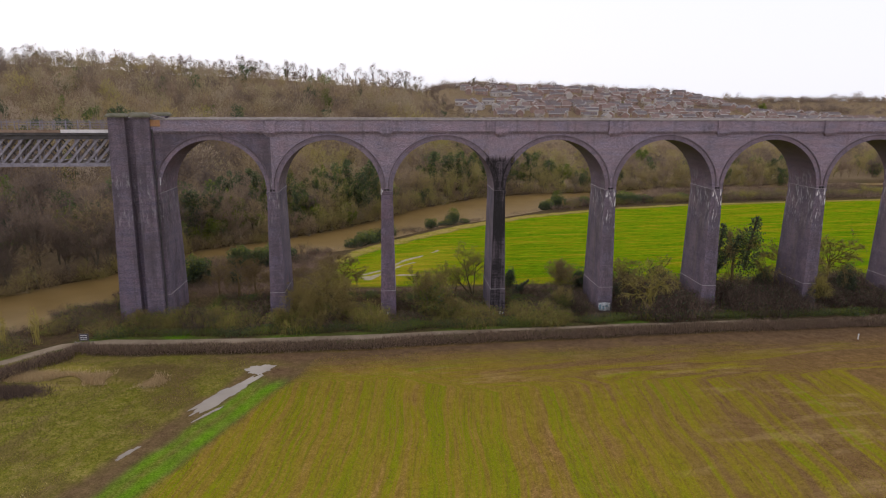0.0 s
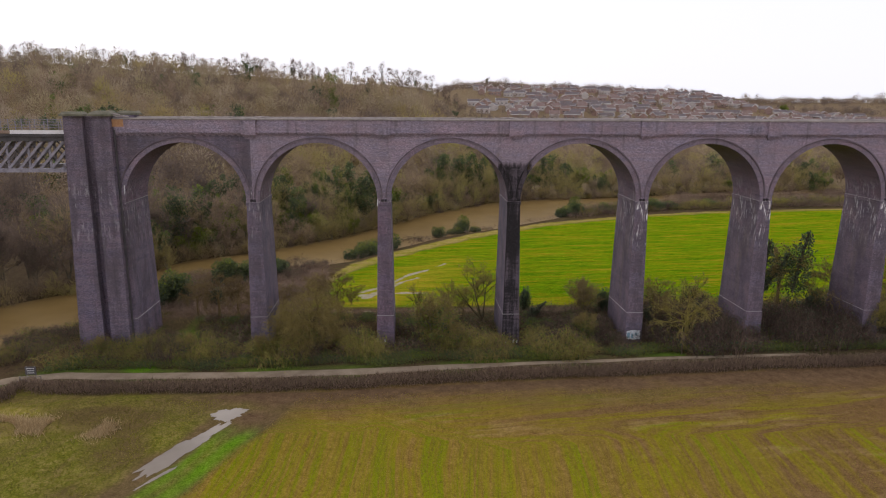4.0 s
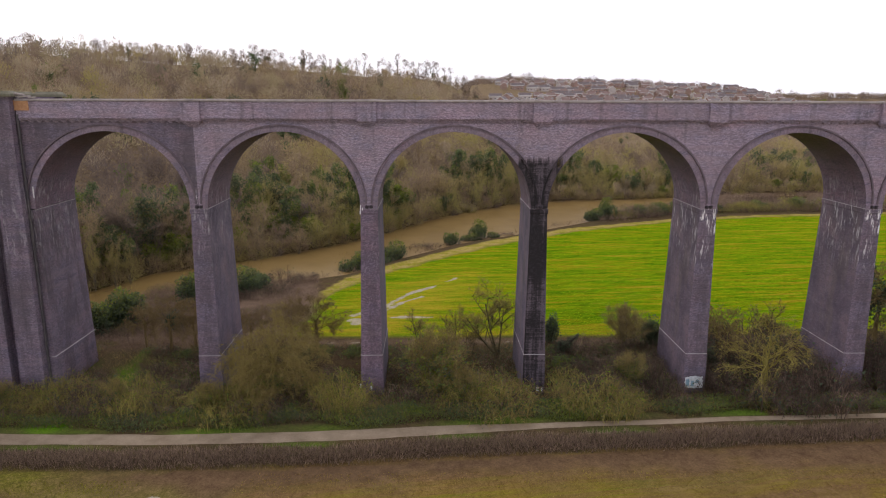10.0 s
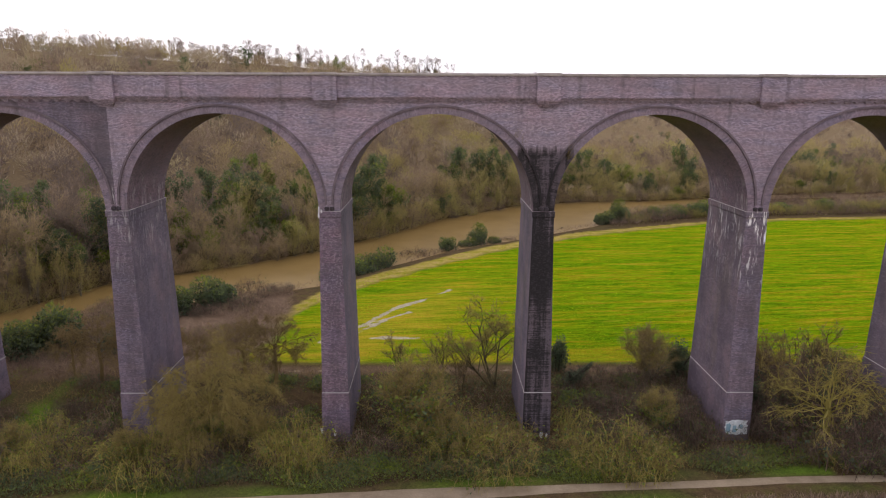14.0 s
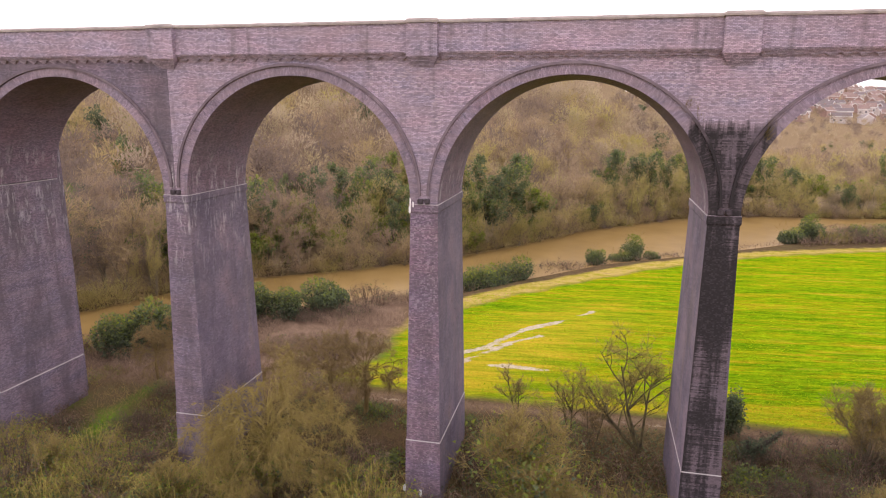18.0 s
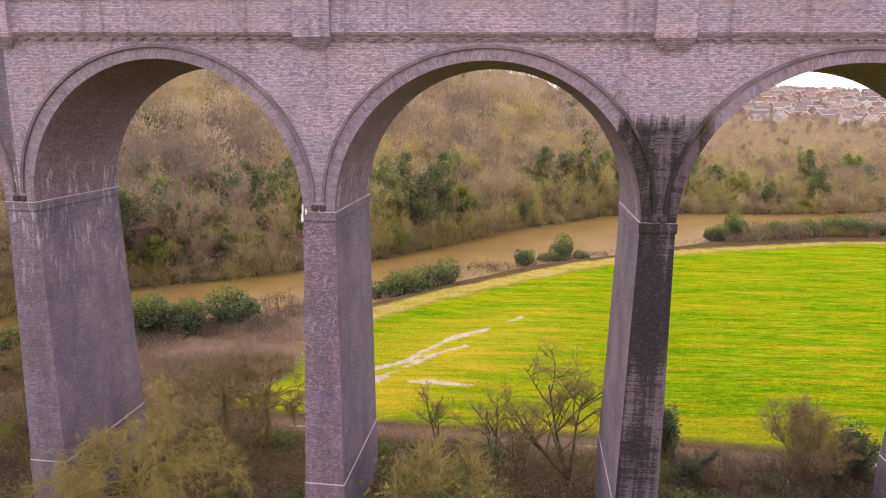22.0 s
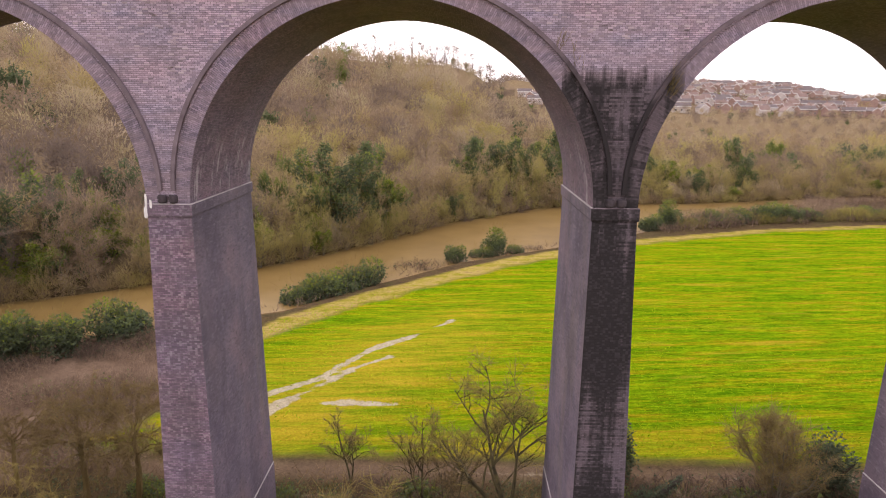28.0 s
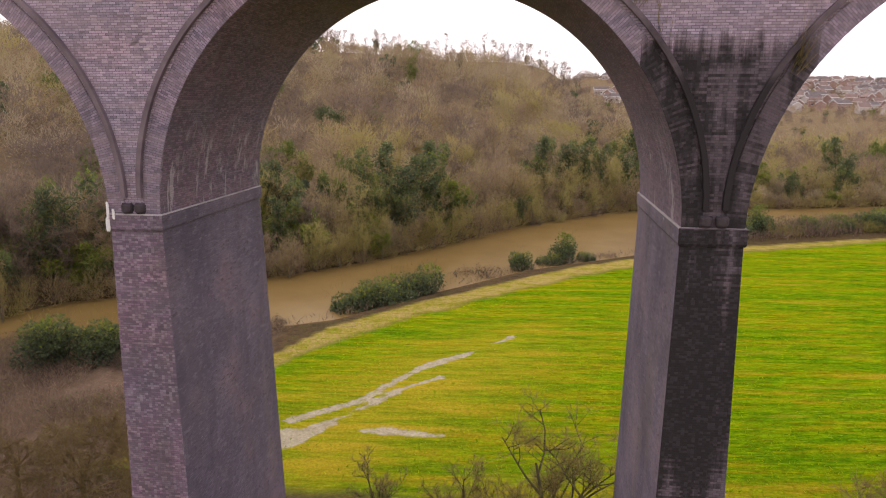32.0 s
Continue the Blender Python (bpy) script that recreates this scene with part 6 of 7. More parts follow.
DOME = [willow_meshes(631, 5.2, 9.6, 40, 0.035, 0.20, 0.72, 13, 0.9, (0.16, 0.62)), twig_thicket(632, 6.0, 8, 6500, 0.58, 1900, 0.8, 0.012), tangle(633, 3.4, 6.4, 220, 4600, 0.12, 500, 0.2, 0.012, 0.8, 0.6, HEDGE_TWIG), tangle(634, 2.4, 2.4, 170, 1300, 0.95, 60, 0.9, 0.013, 1.2, 0.4),
        tangle(637, 4.4, 3.6, 300, 2600, 0.72, 1500, 0.85, 0.012, 1.3, 0.6)]
for x, y, k, s, words in ((-10.2, -1.6, 0, 1.0, "domed weeping olive bush with hanging bare shoots"), (-10.8, -0.6, 1, 1.0, "rounded olive thicket of thin bare stems"), (-13.6, -3.2, 4, 0.9, "mound of arching olive brambles"), (8.2, 0.2, 1, 1.9, "rounded olive thicket of arching shoots"), (11.6, -2.8, 1, 1.05, "rounded olive thicket of arching shoots"),
                          (-33.6, -2.6, 4, 1.0, "sloping mound of arching olive brambles"), (-26.0, -1.6, 4, 1.05, "sloping mound of arching olive brambles"), (-22.4, -4.6, 4, 0.85, "sloping mound of arching olive brambles"), (-5.2, -1.0, 1, 0.8, "rounded olive thicket of arching shoots"),
                          (0.2, -4.4, 3, 1.0, "pale straw-coloured bramble clump"),
                          (-17.0, -4.6, 1, 0.8, "rounded olive thicket of arching shoots"), (-27.5, -3.4, 1, 0.85, "rounded olive thicket of arching shoots"), (27.5, -2.6, 2, 0.6, "dense grey-brown domed shrub by the path"), (32.0, 1.6, 1, 1.1, "rounded olive thicket of arching shoots"),
                          (15.5, -2.0, 3, 1.1, "pale straw-coloured bramble clump"), (-26.4, 3.8, 2, 0.62, "dense grey-brown domed shrub by the pier"), (-36.0, -3.0, 4, 0.9, "sloping mound of arching olive brambles"), (57.0, 1.0, 2, 0.9, "dense grey-brown domed shrub by the path"), (64.5, -1.0, 2, 1.0, "dense grey-brown domed shrub by the path"), (53.5, 3.2, 2, 1.05, "dense grey-brown domed shrub by the pier"), (50.5, 4.5, 2, 1.2, "dense grey-brown domed shrub by the pier"), (44.2, 4.6, 2, 1.15, "dense grey-brown domed shrub by the pier"), (66.8, 4.2, 2, 1.25, "dense grey-brown domed shrub by the pier"), (80.5, 4.0, 2, 1.4, "dense grey-brown domed shrub by the pier"),
                          (72.0, 0.0, 2, 1.0, "dense grey-brown domed shrub by the path"), (-39.5, -4.0, 1, 0.7, "rounded olive thicket of arching shoots"), (93.0, 0.0, 2, 1.1, "dense grey-brown domed shrub by the path"), (33.4, 3.0, 2, 1.05, "dense grey-brown domed shrub by the pier"), (73.4, 3.5, 2, 1.3, "broad brown thicket by the pier"), (42.5, 1.5, 2, 0.8, "dense grey-brown domed shrub by the pier")):
    place_tree("willow_bush", DOME[k], (x, y, z_at(x, y) - 0.15), x * 1.3, s, words, "shrub")

SAPLING = arch_bush(636, 0.9, 6.0, 34, 520, 0.95, 0.016)
for x, y, s in ((-56.5, -12.5, 1.0), (-52.4, -11.0, 1.05), (-60.5, -16.0, 0.9)):
    place_tree("sapling", SAPLING, (x, y, z_at(x, y) - 0.1), x, s, "slim yellow-green sapling beside the path", "tree", "saplings beside the path")
for i in range(90):
    x = sr.uniform(-74, -44)
    y = np.interp(x, NEAR_X, NEAR_Y) - sr.uniform(0.5, 22.0)
    if y < np.interp(x, PATH_X, PATH_Y) + 3.0 or not clear_of_piers(x, y, 0.9):
        continue
    place_tree("thorn_bush", SCRUB[(1, 3, 0)[i % 3]], (x, y, z_at(x, y) - 0.12), sr.uniform(0, 6.28), sr.uniform(0.8, 1.3), "dark thorn bush on the river bank beside the tower", "shrub", "thorn bushes by the river")

# single trees that stand out: several crooked stems from one foot
def multi_tree(seed, height, tone, twigs, leans, spread, kids, thick, tw, tl, mat):
    r = np.random.default_rng(seed)
    segs = []
    for lx, ly, f in leans:
        segs += limbs(r, height * f, spread * 1.15, 5, (lx, ly), 0.28, kids, thick)
    tips = [s_ for s_ in segs if s_[0] >= 2]
    k = r.integers(0, len(tips), twigs)
    a, b = np.array([tips[i][1] for i in k]), np.array([tips[i][2] for i in k])
    base = a + (b - a) * r.uniform(0, 1, (twigs, 1))
    way = unit(b - a) * 0.9 + r.normal(size=(twigs, 3)) * 0.8
    return soup("trunk", prisms(segs), BARK_MOSS, 0.5), soup("crown", slivers(base, way, tl * r.uniform(0.4, 1.2, twigs), tw * r.uniform(0.6, 1.3, twigs), r), mat, np.clip(r.normal(tone, 0.1, twigs), 0, 1))


LONE = [willow_meshes(605, 2.7, 7.6, 17, 0.05, 0.09, 0.45, 7, 0.5, (0.2, 0.52)),
        multi_tree(601, 9.0, 0.60, 5000, ((-0.45, 0.1, 1.0), (-1.3, 0.0, 0.95), (0.15, 0.1, 0.85), (-0.8, 0.3, 0.7)), 0.95, (5, 4, 3, 2), 0.015, 0.009, 0.7, SCRUB_TWIG),
        multi_tree(602, 7.0, 0.35, 2200, ((0.1, 0.1, 1.0), (-0.25, 0.0, 0.9)), 0.55, (5, 4, 3, 2), 0.012, 0.009, 0.5, SCRUB_TWIG),
        multi_tree(603, 7.5, 0.85, 9000, ((0.1, 0.1, 1.0), (-0.7, 0.0, 0.9), (0.7, -0.2, 0.9), (0.1, -0.8, 0.8), (-0.3, 0.6, 0.8)), 0.8, (6, 4, 3, 2), 0.011, 0.011, 1.0, SCRUB_TWIG)]
LONE.append(twig_thicket(638, 5.4, 9, 9000, 0.42, 60, 1.0, 0.008))
for x, y, k, s, turn, words in (
    (-7.4, 11.9, 0, 1.25, 0.3, "small bare tree with dark forked stems"), (-10.6, 11.5, 0, 1.2, 2.2, "small bare tree with dark forked stems"), (-16.6, 13.5, 0, 0.9, 4.0, "small bare tree with dark forked stems"),
    (17.1, 10.6, 1, 1.35, 0.0, "leaning bare tree with dark twisting limbs"), (11.4, 12.0, 2, 1.15, 1.1, "slender bare sapling with crooked stems"), (13.4, 9.5, 2, 1.0, 0.2, "slender bare sapling with crooked stems"),
    (6.3, 14.6, 2, 0.95, 2.6, "slender bare sapling with crooked stems"), (35.0, 13.0, 4, 1.5, 5.2, "round-headed grey bare tree at the field edge"), (-20.5, 9.0, 0, 0.95, 1.4, "small bare tree with dark forked stems"), (46.0, 9.5, 0, 1.1, 1.0, "small bare tree with dark forked stems"),
    (54.0, 12.0, 2, 1.3, 0.2, "slender bare sapling with crooked stems"), (78.0, 10.0, 0, 1.5, 0.4, "tall bare tree among the scrub"),
    (86.0, 8.0, 0, 1.8, 2.9, "tall bare tree among the scrub"), (80.0, 2.0, 3, 1.2, 5.0, "broad olive twiggy willow among the scrub"),
    (-27.4, 13.0, 0, 1.2, 0.8, "small bare tree with dark forked stems"), (-24.6, 14.6, 0, 1.05, 2.4, "small bare tree with dark forked stems"), (-31.5, 15.0, 0, 0.9, 3.7, "small bare tree with dark forked stems"),
    (46.0, 4.0, 2, 1.0, 0.7, "slender bare sapling with crooked stems")):
    place_tree("bare_tree", LONE[k], (x, y, z_at(x, y) - 0.1), turn, s, words, "tree")
# bank thick with reeds and thorn where the river bends away
br = np.random.default_rng(655)
for x in np.arange(63.0, 236.0, 2.7):
    y = float(np.interp(x, (54.5, 71.5, 84, 97, 124, 150, 240), (114.5, 123, 126, 129, 133, 137.5, 153))) + br.normal() * 0.7
    k = int(br.choice(4, p=(0.4, 0.15, 0.3, 0.15)))
    q = br.uniform(1.0, 1.5) * (1.45 if k == 1 else 1.0) * (0.8 if k == 2 else 1.0)
    place_tree("thorn_bush", SCRUB[k], (x, y, z_at(x, y) - 0.12), br.uniform(0, 6.28), (q * 1.15, q * 1.1, q * br.uniform(0.9, 1.35)), "leafless thorn and reeds along the river bank", "shrub", "thicket on the river bank")


# ivy climbing over leaning stems
def ivy_stems(seed, ways, n, leaf=0.2):
    r = np.random.default_rng(seed)
    segs, pos, d_ = [], [], []
    for pts in ways:
        for (p0, r0), (p1, r1) in zip(pts, pts[1:]):
            p0, p1 = np.array(p0), np.array(p1)
            segs.append((0, p0, p1, 0.2, 0.15))
            m_ = int(n * (r0 + r1) * np.linalg.norm(p1 - p0) / 12)
            f = r.uniform(0, 1, (m_, 1))
            dirs = unit(r.normal(size=(m_, 3)))
            lump = 1 + 0.28 * np.sin(dirs[:, :1] * 5 + f * 9) + 0.25 * np.sin(f * 23 + dirs[:, 1:2] * 4)
            pos.append(p0 + (p1 - p0) * f + dirs * (r0 + (r1 - r0) * f) * lump * r.uniform(0.7, 1.08, (m_, 1)))
            d_.append(dirs)
    pos, d_ = np.concatenate(pos), np.concatenate(d_)
    m_ = len(pos)
    pos[:, 2] = np.maximum(pos[:, 2], 0.05)
    size = leaf * r.uniform(0.6, 1.3, m_)
    return soup("trunk", prisms(segs), BARK, 0.4), soup("crown", slivers(pos, unit(d_ + r.normal(size=(m_, 3)) * 0.7), size * 1.3, size * 0.5, r), LEAF, r.normal(0.05, 0.12, m_))


IVY_FORK = ivy_stems(656, ((((0, 0, 0), 0.9), ((0.2, 0, 3.5), 0.7), ((0.8, 0, 7.0), 1.0), ((1.2, 0, 10.6), 0.35)), (((0.6, 0, 4.2), 0.5), ((2.6, 0, 6.6), 1.0), ((4.0, 0.1, 9.0), 0.6)), (((5.0, 0.3, 3.8), 1.3), ((5.4, 0.2, 7.0), 1.9), ((5.9, 0.2, 9.6), 1.1), ((6.3, 0.2, 11.6), 0.3))), 850, 0.24)
IVY_LEAN = ivy_stems(657, ((((0, 0, 0), 0.9), ((0.7, 0, 1.0), 0.75), ((1.7, 0, 1.9), 0.45), ((2.9, 0, 3.0), 0.15)), (((0.6, 0, 0.9), 0.6), ((0.5, 0, 2.0), 0.35))), 3200, 0.13)
place_tree("ivy_tree", IVY_LEAN, (25.0, 11.2, z_at(25.0, 11.2) - 0.1), 0.0, 1.0, "leaning stump smothered in dark green ivy", "tree")
place_tree("ivy_tree", IVY_FORK, (63.0, 8.6, z_at(63.0, 8.6) - 0.1), 0.0, (1.3, 1.1, 1.32), "forked tree smothered in dark green ivy", "tree")
place_tree("bare_tree", LONE[0], (68.8, 11.6, z_at(68.8, 11.6) - 0.1), 1.9, 1.9, "tall bare tree among the scrub", "tree")
WILLOW = willow_meshes(658, 4.6, 11.0, 20)
for x, y, q, turn in ((47.2, -1.2, 1.0, 0.4),):
    place_tree("willow", WILLOW, (x, y, z_at(x, y) - 0.1), turn, q, "spreading yellow-olive willow with thick arching bare limbs", "tree")
r = np.random.default_rng(620)
ivy_tall = (stems(r, 4, 6.5, 2.2, 0.2), soup("crown", leaf_crown(4200, 10.5, 2.3, r, 0.22, 26), LEAF, r.normal(0.12, 0.1, 4200)))
for x, y, s in ((46.6, 3.8, (0.9, 0.9, 0.45)), (55.2, 3.6, (0.9, 0.9, 0.45)), (58.4, 4.0, (0.8, 0.8, 0.5)), (66.4, 3.4, (0.9, 0.9, 0.42)), (70.6, 4.2, (1.0, 1.0, 0.5)), (77.2, 4.0, (1.0, 1.0, 0.5)), (49.5, 4.0, 0.5), (52.5, 7.0, 0.62), (43.0, 5.0, 0.6), (38.9, 14.2, (1.0, 1.0, 0.62)), (25.0, 16.0, 0.62), (88.5, 6.0, 0.95), (74.0, 10.0, 0.8), (-30.5, 22, (0.8, 0.8, 0.4)), (-45.5, 4.5, 0.4)):
    place_tree("ivy_tree", ivy_tall, (x, y, z_at(x, y) - 0.1), x, s, "tree stem smothered in dark green ivy", "tree")

# clipped hedge along the field edge, and the dry grass of the margins
def strip_soup(n, xa, xb, line_y, half, height, r, ln, w, jitter=0.0):
    x = r.uniform(xa, xb, n)
    y = line_y(x) + r.uniform(-half, half, n)
    hcap = height * (1 + 0.16 * wave_noise(x, y, 0.6, 41) + 0.16 * wave_noise(x, y, 2.2, 42)) * np.sqrt(np.clip(1 - ((y - line_y(x)) / half) ** 2 * 0.75, 0.05, 1))
    z = land(x, y) + hcap * r.uniform(0, 1, n) ** 0.6 - ln * 0.4
    way = np.stack([r.normal(size=n) * 0.4, r.normal(size=n) * 0.4, np.full(n, 1.0)], 1)
    return slivers(np.stack([x, y, z], 1), way, ln * r.uniform(0.5, 1.2, n), w * r.uniform(0.6, 1.3, n), r)


r = np.random.default_rng(640)
hl = lambda x: np.interp(x, HEDGE_X, HEDGE_Y) + 1.2  # noqa: E731
tagged(put_part("hedge", soup("hedge", strip_soup(52000, -44, 112, hl, 1.15, 1.6, r, 0.55, 0.032), HEDGE_TWIG, r.uniform(0.1, 0.9, 52000))), "long clipped leafless brown hedge along the field edge", "hedge", kind="stuff")
wl_ = lambda x: np.interp(x, (-62, -48, -44.5), (-41, -20.6, -15.6))  # noqa: E731
tagged(put_part("hedge", soup("hedge", strip_soup(14000, -62, -44.4, wl_, 2.4, 1.5, r, 0.6, 0.034), HEDGE_TWIG, r.uniform(0.0, 0.8, 14000))), "ragged reddish-brown hedge beside the footpath", "hedge", kind="stuff")
vl = lambda x: np.interp(x, HEDGE_X, HEDGE_Y) + 2.6  # noqa: E731
tagged(put_part("dry_verge", soup("dry_verge", strip_soup(16000, -42, 112, vl, 0.7, 0.75, r, 0.6, 0.02), DRY_GRASS, r.uniform(0.2, 1.0, 16000))), "dry straw-coloured grass growing along the hedge", "grass", kind="stuff")
n = 26000
s_ = r.uniform(0, 1, n)
x, y = -55 + 26 * s_ + r.normal(0, 0.6, n), -23.0 - 3.6 * s_ + r.normal(0, 0.95, n)
keep = wave_noise(x, y * 1.5, 0.5, 51) > 0.05
x, y = x[keep], y[keep]
n = len(x)
way = np.stack([r.normal(size=n) * 0.45, r.normal(size=n) * 0.45, np.ones(n)], 1)
tagged(put_part("reeds", soup("reeds", slivers(np.stack([x, y, land(x, y)], 1), way, r.uniform(0.3, 0.75, n), r.uniform(0.014, 0.035, n), r), PALE_REED, r.uniform(0.1, 1.0, n))), "pale dry reeds and dead grass in rough ground", "grass", kind="stuff")
n = 9000
x, y = r.normal(-48.0, 2.4, n), r.normal(-29.2, 0.9, n)
way = np.stack([r.normal(size=n) * 0.5, r.normal(size=n) * 0.5, np.ones(n)], 1)
tagged(put_part("dead_docks", soup("dead_docks", slivers(np.stack([x, y, land(x, y)], 1), way, r.uniform(0.4, 1.2, n), r.uniform(0.014, 0.03, n), r), HEDGE_TWIG, r.uniform(0, 0.5, n))), "dark brown dead docks and brambles in rough ground", "undergrowth", kind="stuff")
n = 60000
y = r.uniform(-84, -19, n)
x = r.uniform(-62, -12, n)
keep = x < -21.5 + (y + 28.3) * 0.385 + 1.5 * wave_noise(x, y, 0.4, 97)
x, y = x[keep], y[keep]
n = len(x)
way = np.stack([r.normal(size=n) * 0.8, r.normal(size=n) * 0.8, np.ones(n)], 1)
tone_ = np.clip(0.66 - 0.036 * np.clip(-13 + (y + 28.3) * 0.385 - x - 8, 0, 15) + 0.34 * wave_noise(x, y, 0.22, 93) + 0.25 * wave_noise(x, y, 1.1, 94) + r.normal(0, 0.12, n), 0, 1)
tagged(put_part("rough_grass", soup("rough_grass", slivers(np.stack([x, y, land(x, y)], 1), way, r.uniform(0.10, 0.28, n), r.uniform(0.02, 0.05, n), r), MEADOW, tone_)), "tussocky olive and straw-coloured winter grass", "grass", kind="stuff")
n = 120000
y = -84 + 66 * r.uniform(0, 1, n)
x = r.uniform(-30, 62, n)
keep = x > -12.5 + (y + 28.3) * 0.385
x, y = x[keep], y[keep]
n = len(x)
way = np.stack([r.normal(size=n) * 0.9, r.normal(size=n) * 0.9, np.full(n, 0.8)], 1)
tagged(put_part("stubble", soup("stubble", slivers(np.stack([x, y, land(x, y)], 1), way, r.uniform(0.08, 0.26, n), r.uniform(0.015, 0.035, n), r), STUBBLE, np.clip(0.5 + 0.3 * wave_noise(x * 1.5, y * 0.15, 0.9, 95) + r.normal(0, 0.25, n), 0, 1))), "short straw stubble covering the ploughed field", "grass", kind="stuff")


# puddles in the field gateway
def pool(name, cx, cy, lx, ly, turn, seed, label):
    bm = bmesh.new()
    n = 110
    vs = []
    for k in range(n):
        a = 2 * math.pi * k / n
        q = 1 + 0.14 * math.sin(3 * a + seed) + 0.10 * math.sin(7 * a + seed * 2) + 0.06 * math.sin(13 * a + seed) + 0.035 * math.sin(29 * a + seed)
        px, py = lx * q * math.cos(a), ly * q * math.sin(a)
        c, s = math.cos(turn), math.sin(turn)
        X, Y = cx + px * c - py * s, cy + px * s + py * c
        vs.append((X, Y))
    zz = max(z_at(a, b) for a, b in vs) + 0.02
    bm.faces.new([bm.verts.new((a, b, zz)) for a, b in vs])
    return tagged(part(name, bm, PUDDLE), label, "puddle")


pool("puddle", -16.7, -23.2, 1.9, 1.5, 0.5, 1.0, "shallow muddy puddle in the field gateway")
pool("puddle", -19.5, -31.3, 6.3, 1.15, 1.09, 2.0, "long muddy puddle lying in a wheel rut")
pool("puddle", -20.2, -36.6, 2.4, 0.22, 1.0, 4.0, "narrow puddle lying in a wheel rut")
pool("puddle", -26.3, -45.4, 1.6, 0.35, 1.12, 3.0, "narrow puddle lying in a wheel rut")

# low growth past counting: brambles on the waste ground, litter of stems below the arches, corn rows
def carpet(n, xa, xb, ya, yb, ok, r, ln, w, spread, lift):
    x, y = r.uniform(xa, xb, n), r.uniform(ya, yb, n)
    k = ok(x, y)
    x, y = x[k], y[k]
    m_ = len(x)
    way = np.stack([r.normal(size=m_) * spread, r.normal(size=m_) * spread, np.ones(m_)], 1)
    pos = np.stack([x, y, land(x, y) + r.uniform(-0.05, lift, m_)], 1)
    return slivers(pos, way, ln * r.uniform(0.4, 1.2, m_), w * r.uniform(0.6, 1.3, m_), r)


r = np.random.default_rng(700)
t_ = carpet(60000, -48, -6, 15, 56, lambda x, y: (y < np.interp(x, NEAR_X, NEAR_Y) - 0.5) & (x < -9 - (y - 17) * 0.13) & (wave_noise(x, y, 0.4, 71) > -0.35), r, 0.9, 0.02, 0.8, 0.7)
tagged(put_part("brambles", soup("brambles", t_, HEDGE_TWIG, r.uniform(0.2, 1.0, len(t_)))), "low reddish-brown brambles on the waste ground by the river", "undergrowth", kind="stuff")
t_ = carpet(110000, -47, 116, -10, 15.5, lambda x, y: (y > np.interp(x, PATH_X, PATH_Y) + 1.9) & (wave_noise(x, y, 0.7, 72) > -0.75) & ((y < 3.5) | (r.uniform(size=len(x)) < 0.7)), r, 0.9, 0.020, 1.0, 0.7)
tagged(put_part("undergrowth", soup("undergrowth", t_, SCRUB_TWIG, np.clip(0.26 - 0.10 * smooth01((t_[:, 0, 1] - 1) / 5) + 0.25 * wave_noise(t_[:, 0, 0], t_[:, 0, 1], 0.5, 74) + r.normal(size=len(t_)) * 0.15, 0, 1))), "dead stems and bracken covering the ground below the arches", "undergrowth", kind="stuff")
t_ = carpet(45000, -34, 60, -6, 14.5, lambda x, y: (y > np.interp(x, PATH_X, PATH_Y) + 4) & (wave_noise(x, y, 0.55, 76) > -0.15 - 0.4 * (x > 20)), r, 0.22, 0.07, 1.2, 0.45)
tagged(put_part("ivy_carpet", soup("ivy_carpet", t_, LEAF, np.clip(r.normal(0.25, 0.25, len(t_)), 0, 1))), "dark ivy and leaf litter spread over the ground below the arches", "undergrowth", kind="stuff")
t_ = carpet(330000, -45, 112, -16, 4, lambda x, y: np.abs(y - np.interp(x, PATH_X, PATH_Y) - 3.3) < 1.5 + 1.5 * wave_noise(x, y, 0.6, 73), r, 0.26, 0.06, 1.0, 0.9)
tagged(put_part("nettles", soup("nettles", t_, LEAF, np.clip(0.62 + 0.25 * wave_noise(t_[:, 0, 0], t_[:, 0, 1], 0.5, 79) + r.normal(0, 0.2, len(t_)), 0, 1))), "low green nettles and ivy beside the path", "undergrowth", kind="stuff")
n = 36000
y = 19.0 + 60.0 * r.uniform(0, 1, n) ** 1.25
x = r.uniform(-14, 75, n)
row_ = np.round((y - 0.087 * x) / 0.62) * 0.62 + 0.087 * x + r.normal(0, 0.16, n)
keep = (row_ < np.interp(x, FIELD_N_X, FIELD_N_Y) - 2.0 - 3 * wave_noise(x, row_, 0.3, 88)) & (x > -9 - (row_ - 17) * 0.13 + 1) & (wave_noise(x * 0.35, row_, 0.5, 81) + 0.5 * wave_noise(x * 0.2, row_, 2.5, 82) > r.uniform(-1.1, 0.35, n) + 1.2 * smooth01((row_ - 36) / 38) + 1.2 * smooth01((x - 30) / 40) + 0.75 * np.exp(-((x - 4 - (row_ - 34) * 0.5) / 8) ** 2) * (row_ < 60))
x, y = x[keep], row_[keep]
n = len(x)
way = np.stack([r.normal(size=n) * 0.9, r.normal(size=n) * 0.9, np.full(n, 0.8)], 1)
tagged(put_part("young_corn", soup("young_corn", slivers(np.stack([x, y, land(x, y) - 0.02], 1), way, r.uniform(0.15, 0.36, n), r.uniform(0.025, 0.06, n), r), CORN_BLADE, r.uniform(0, 1, n))), "tufts of young green corn in drilled rows", "crop", kind="stuff")
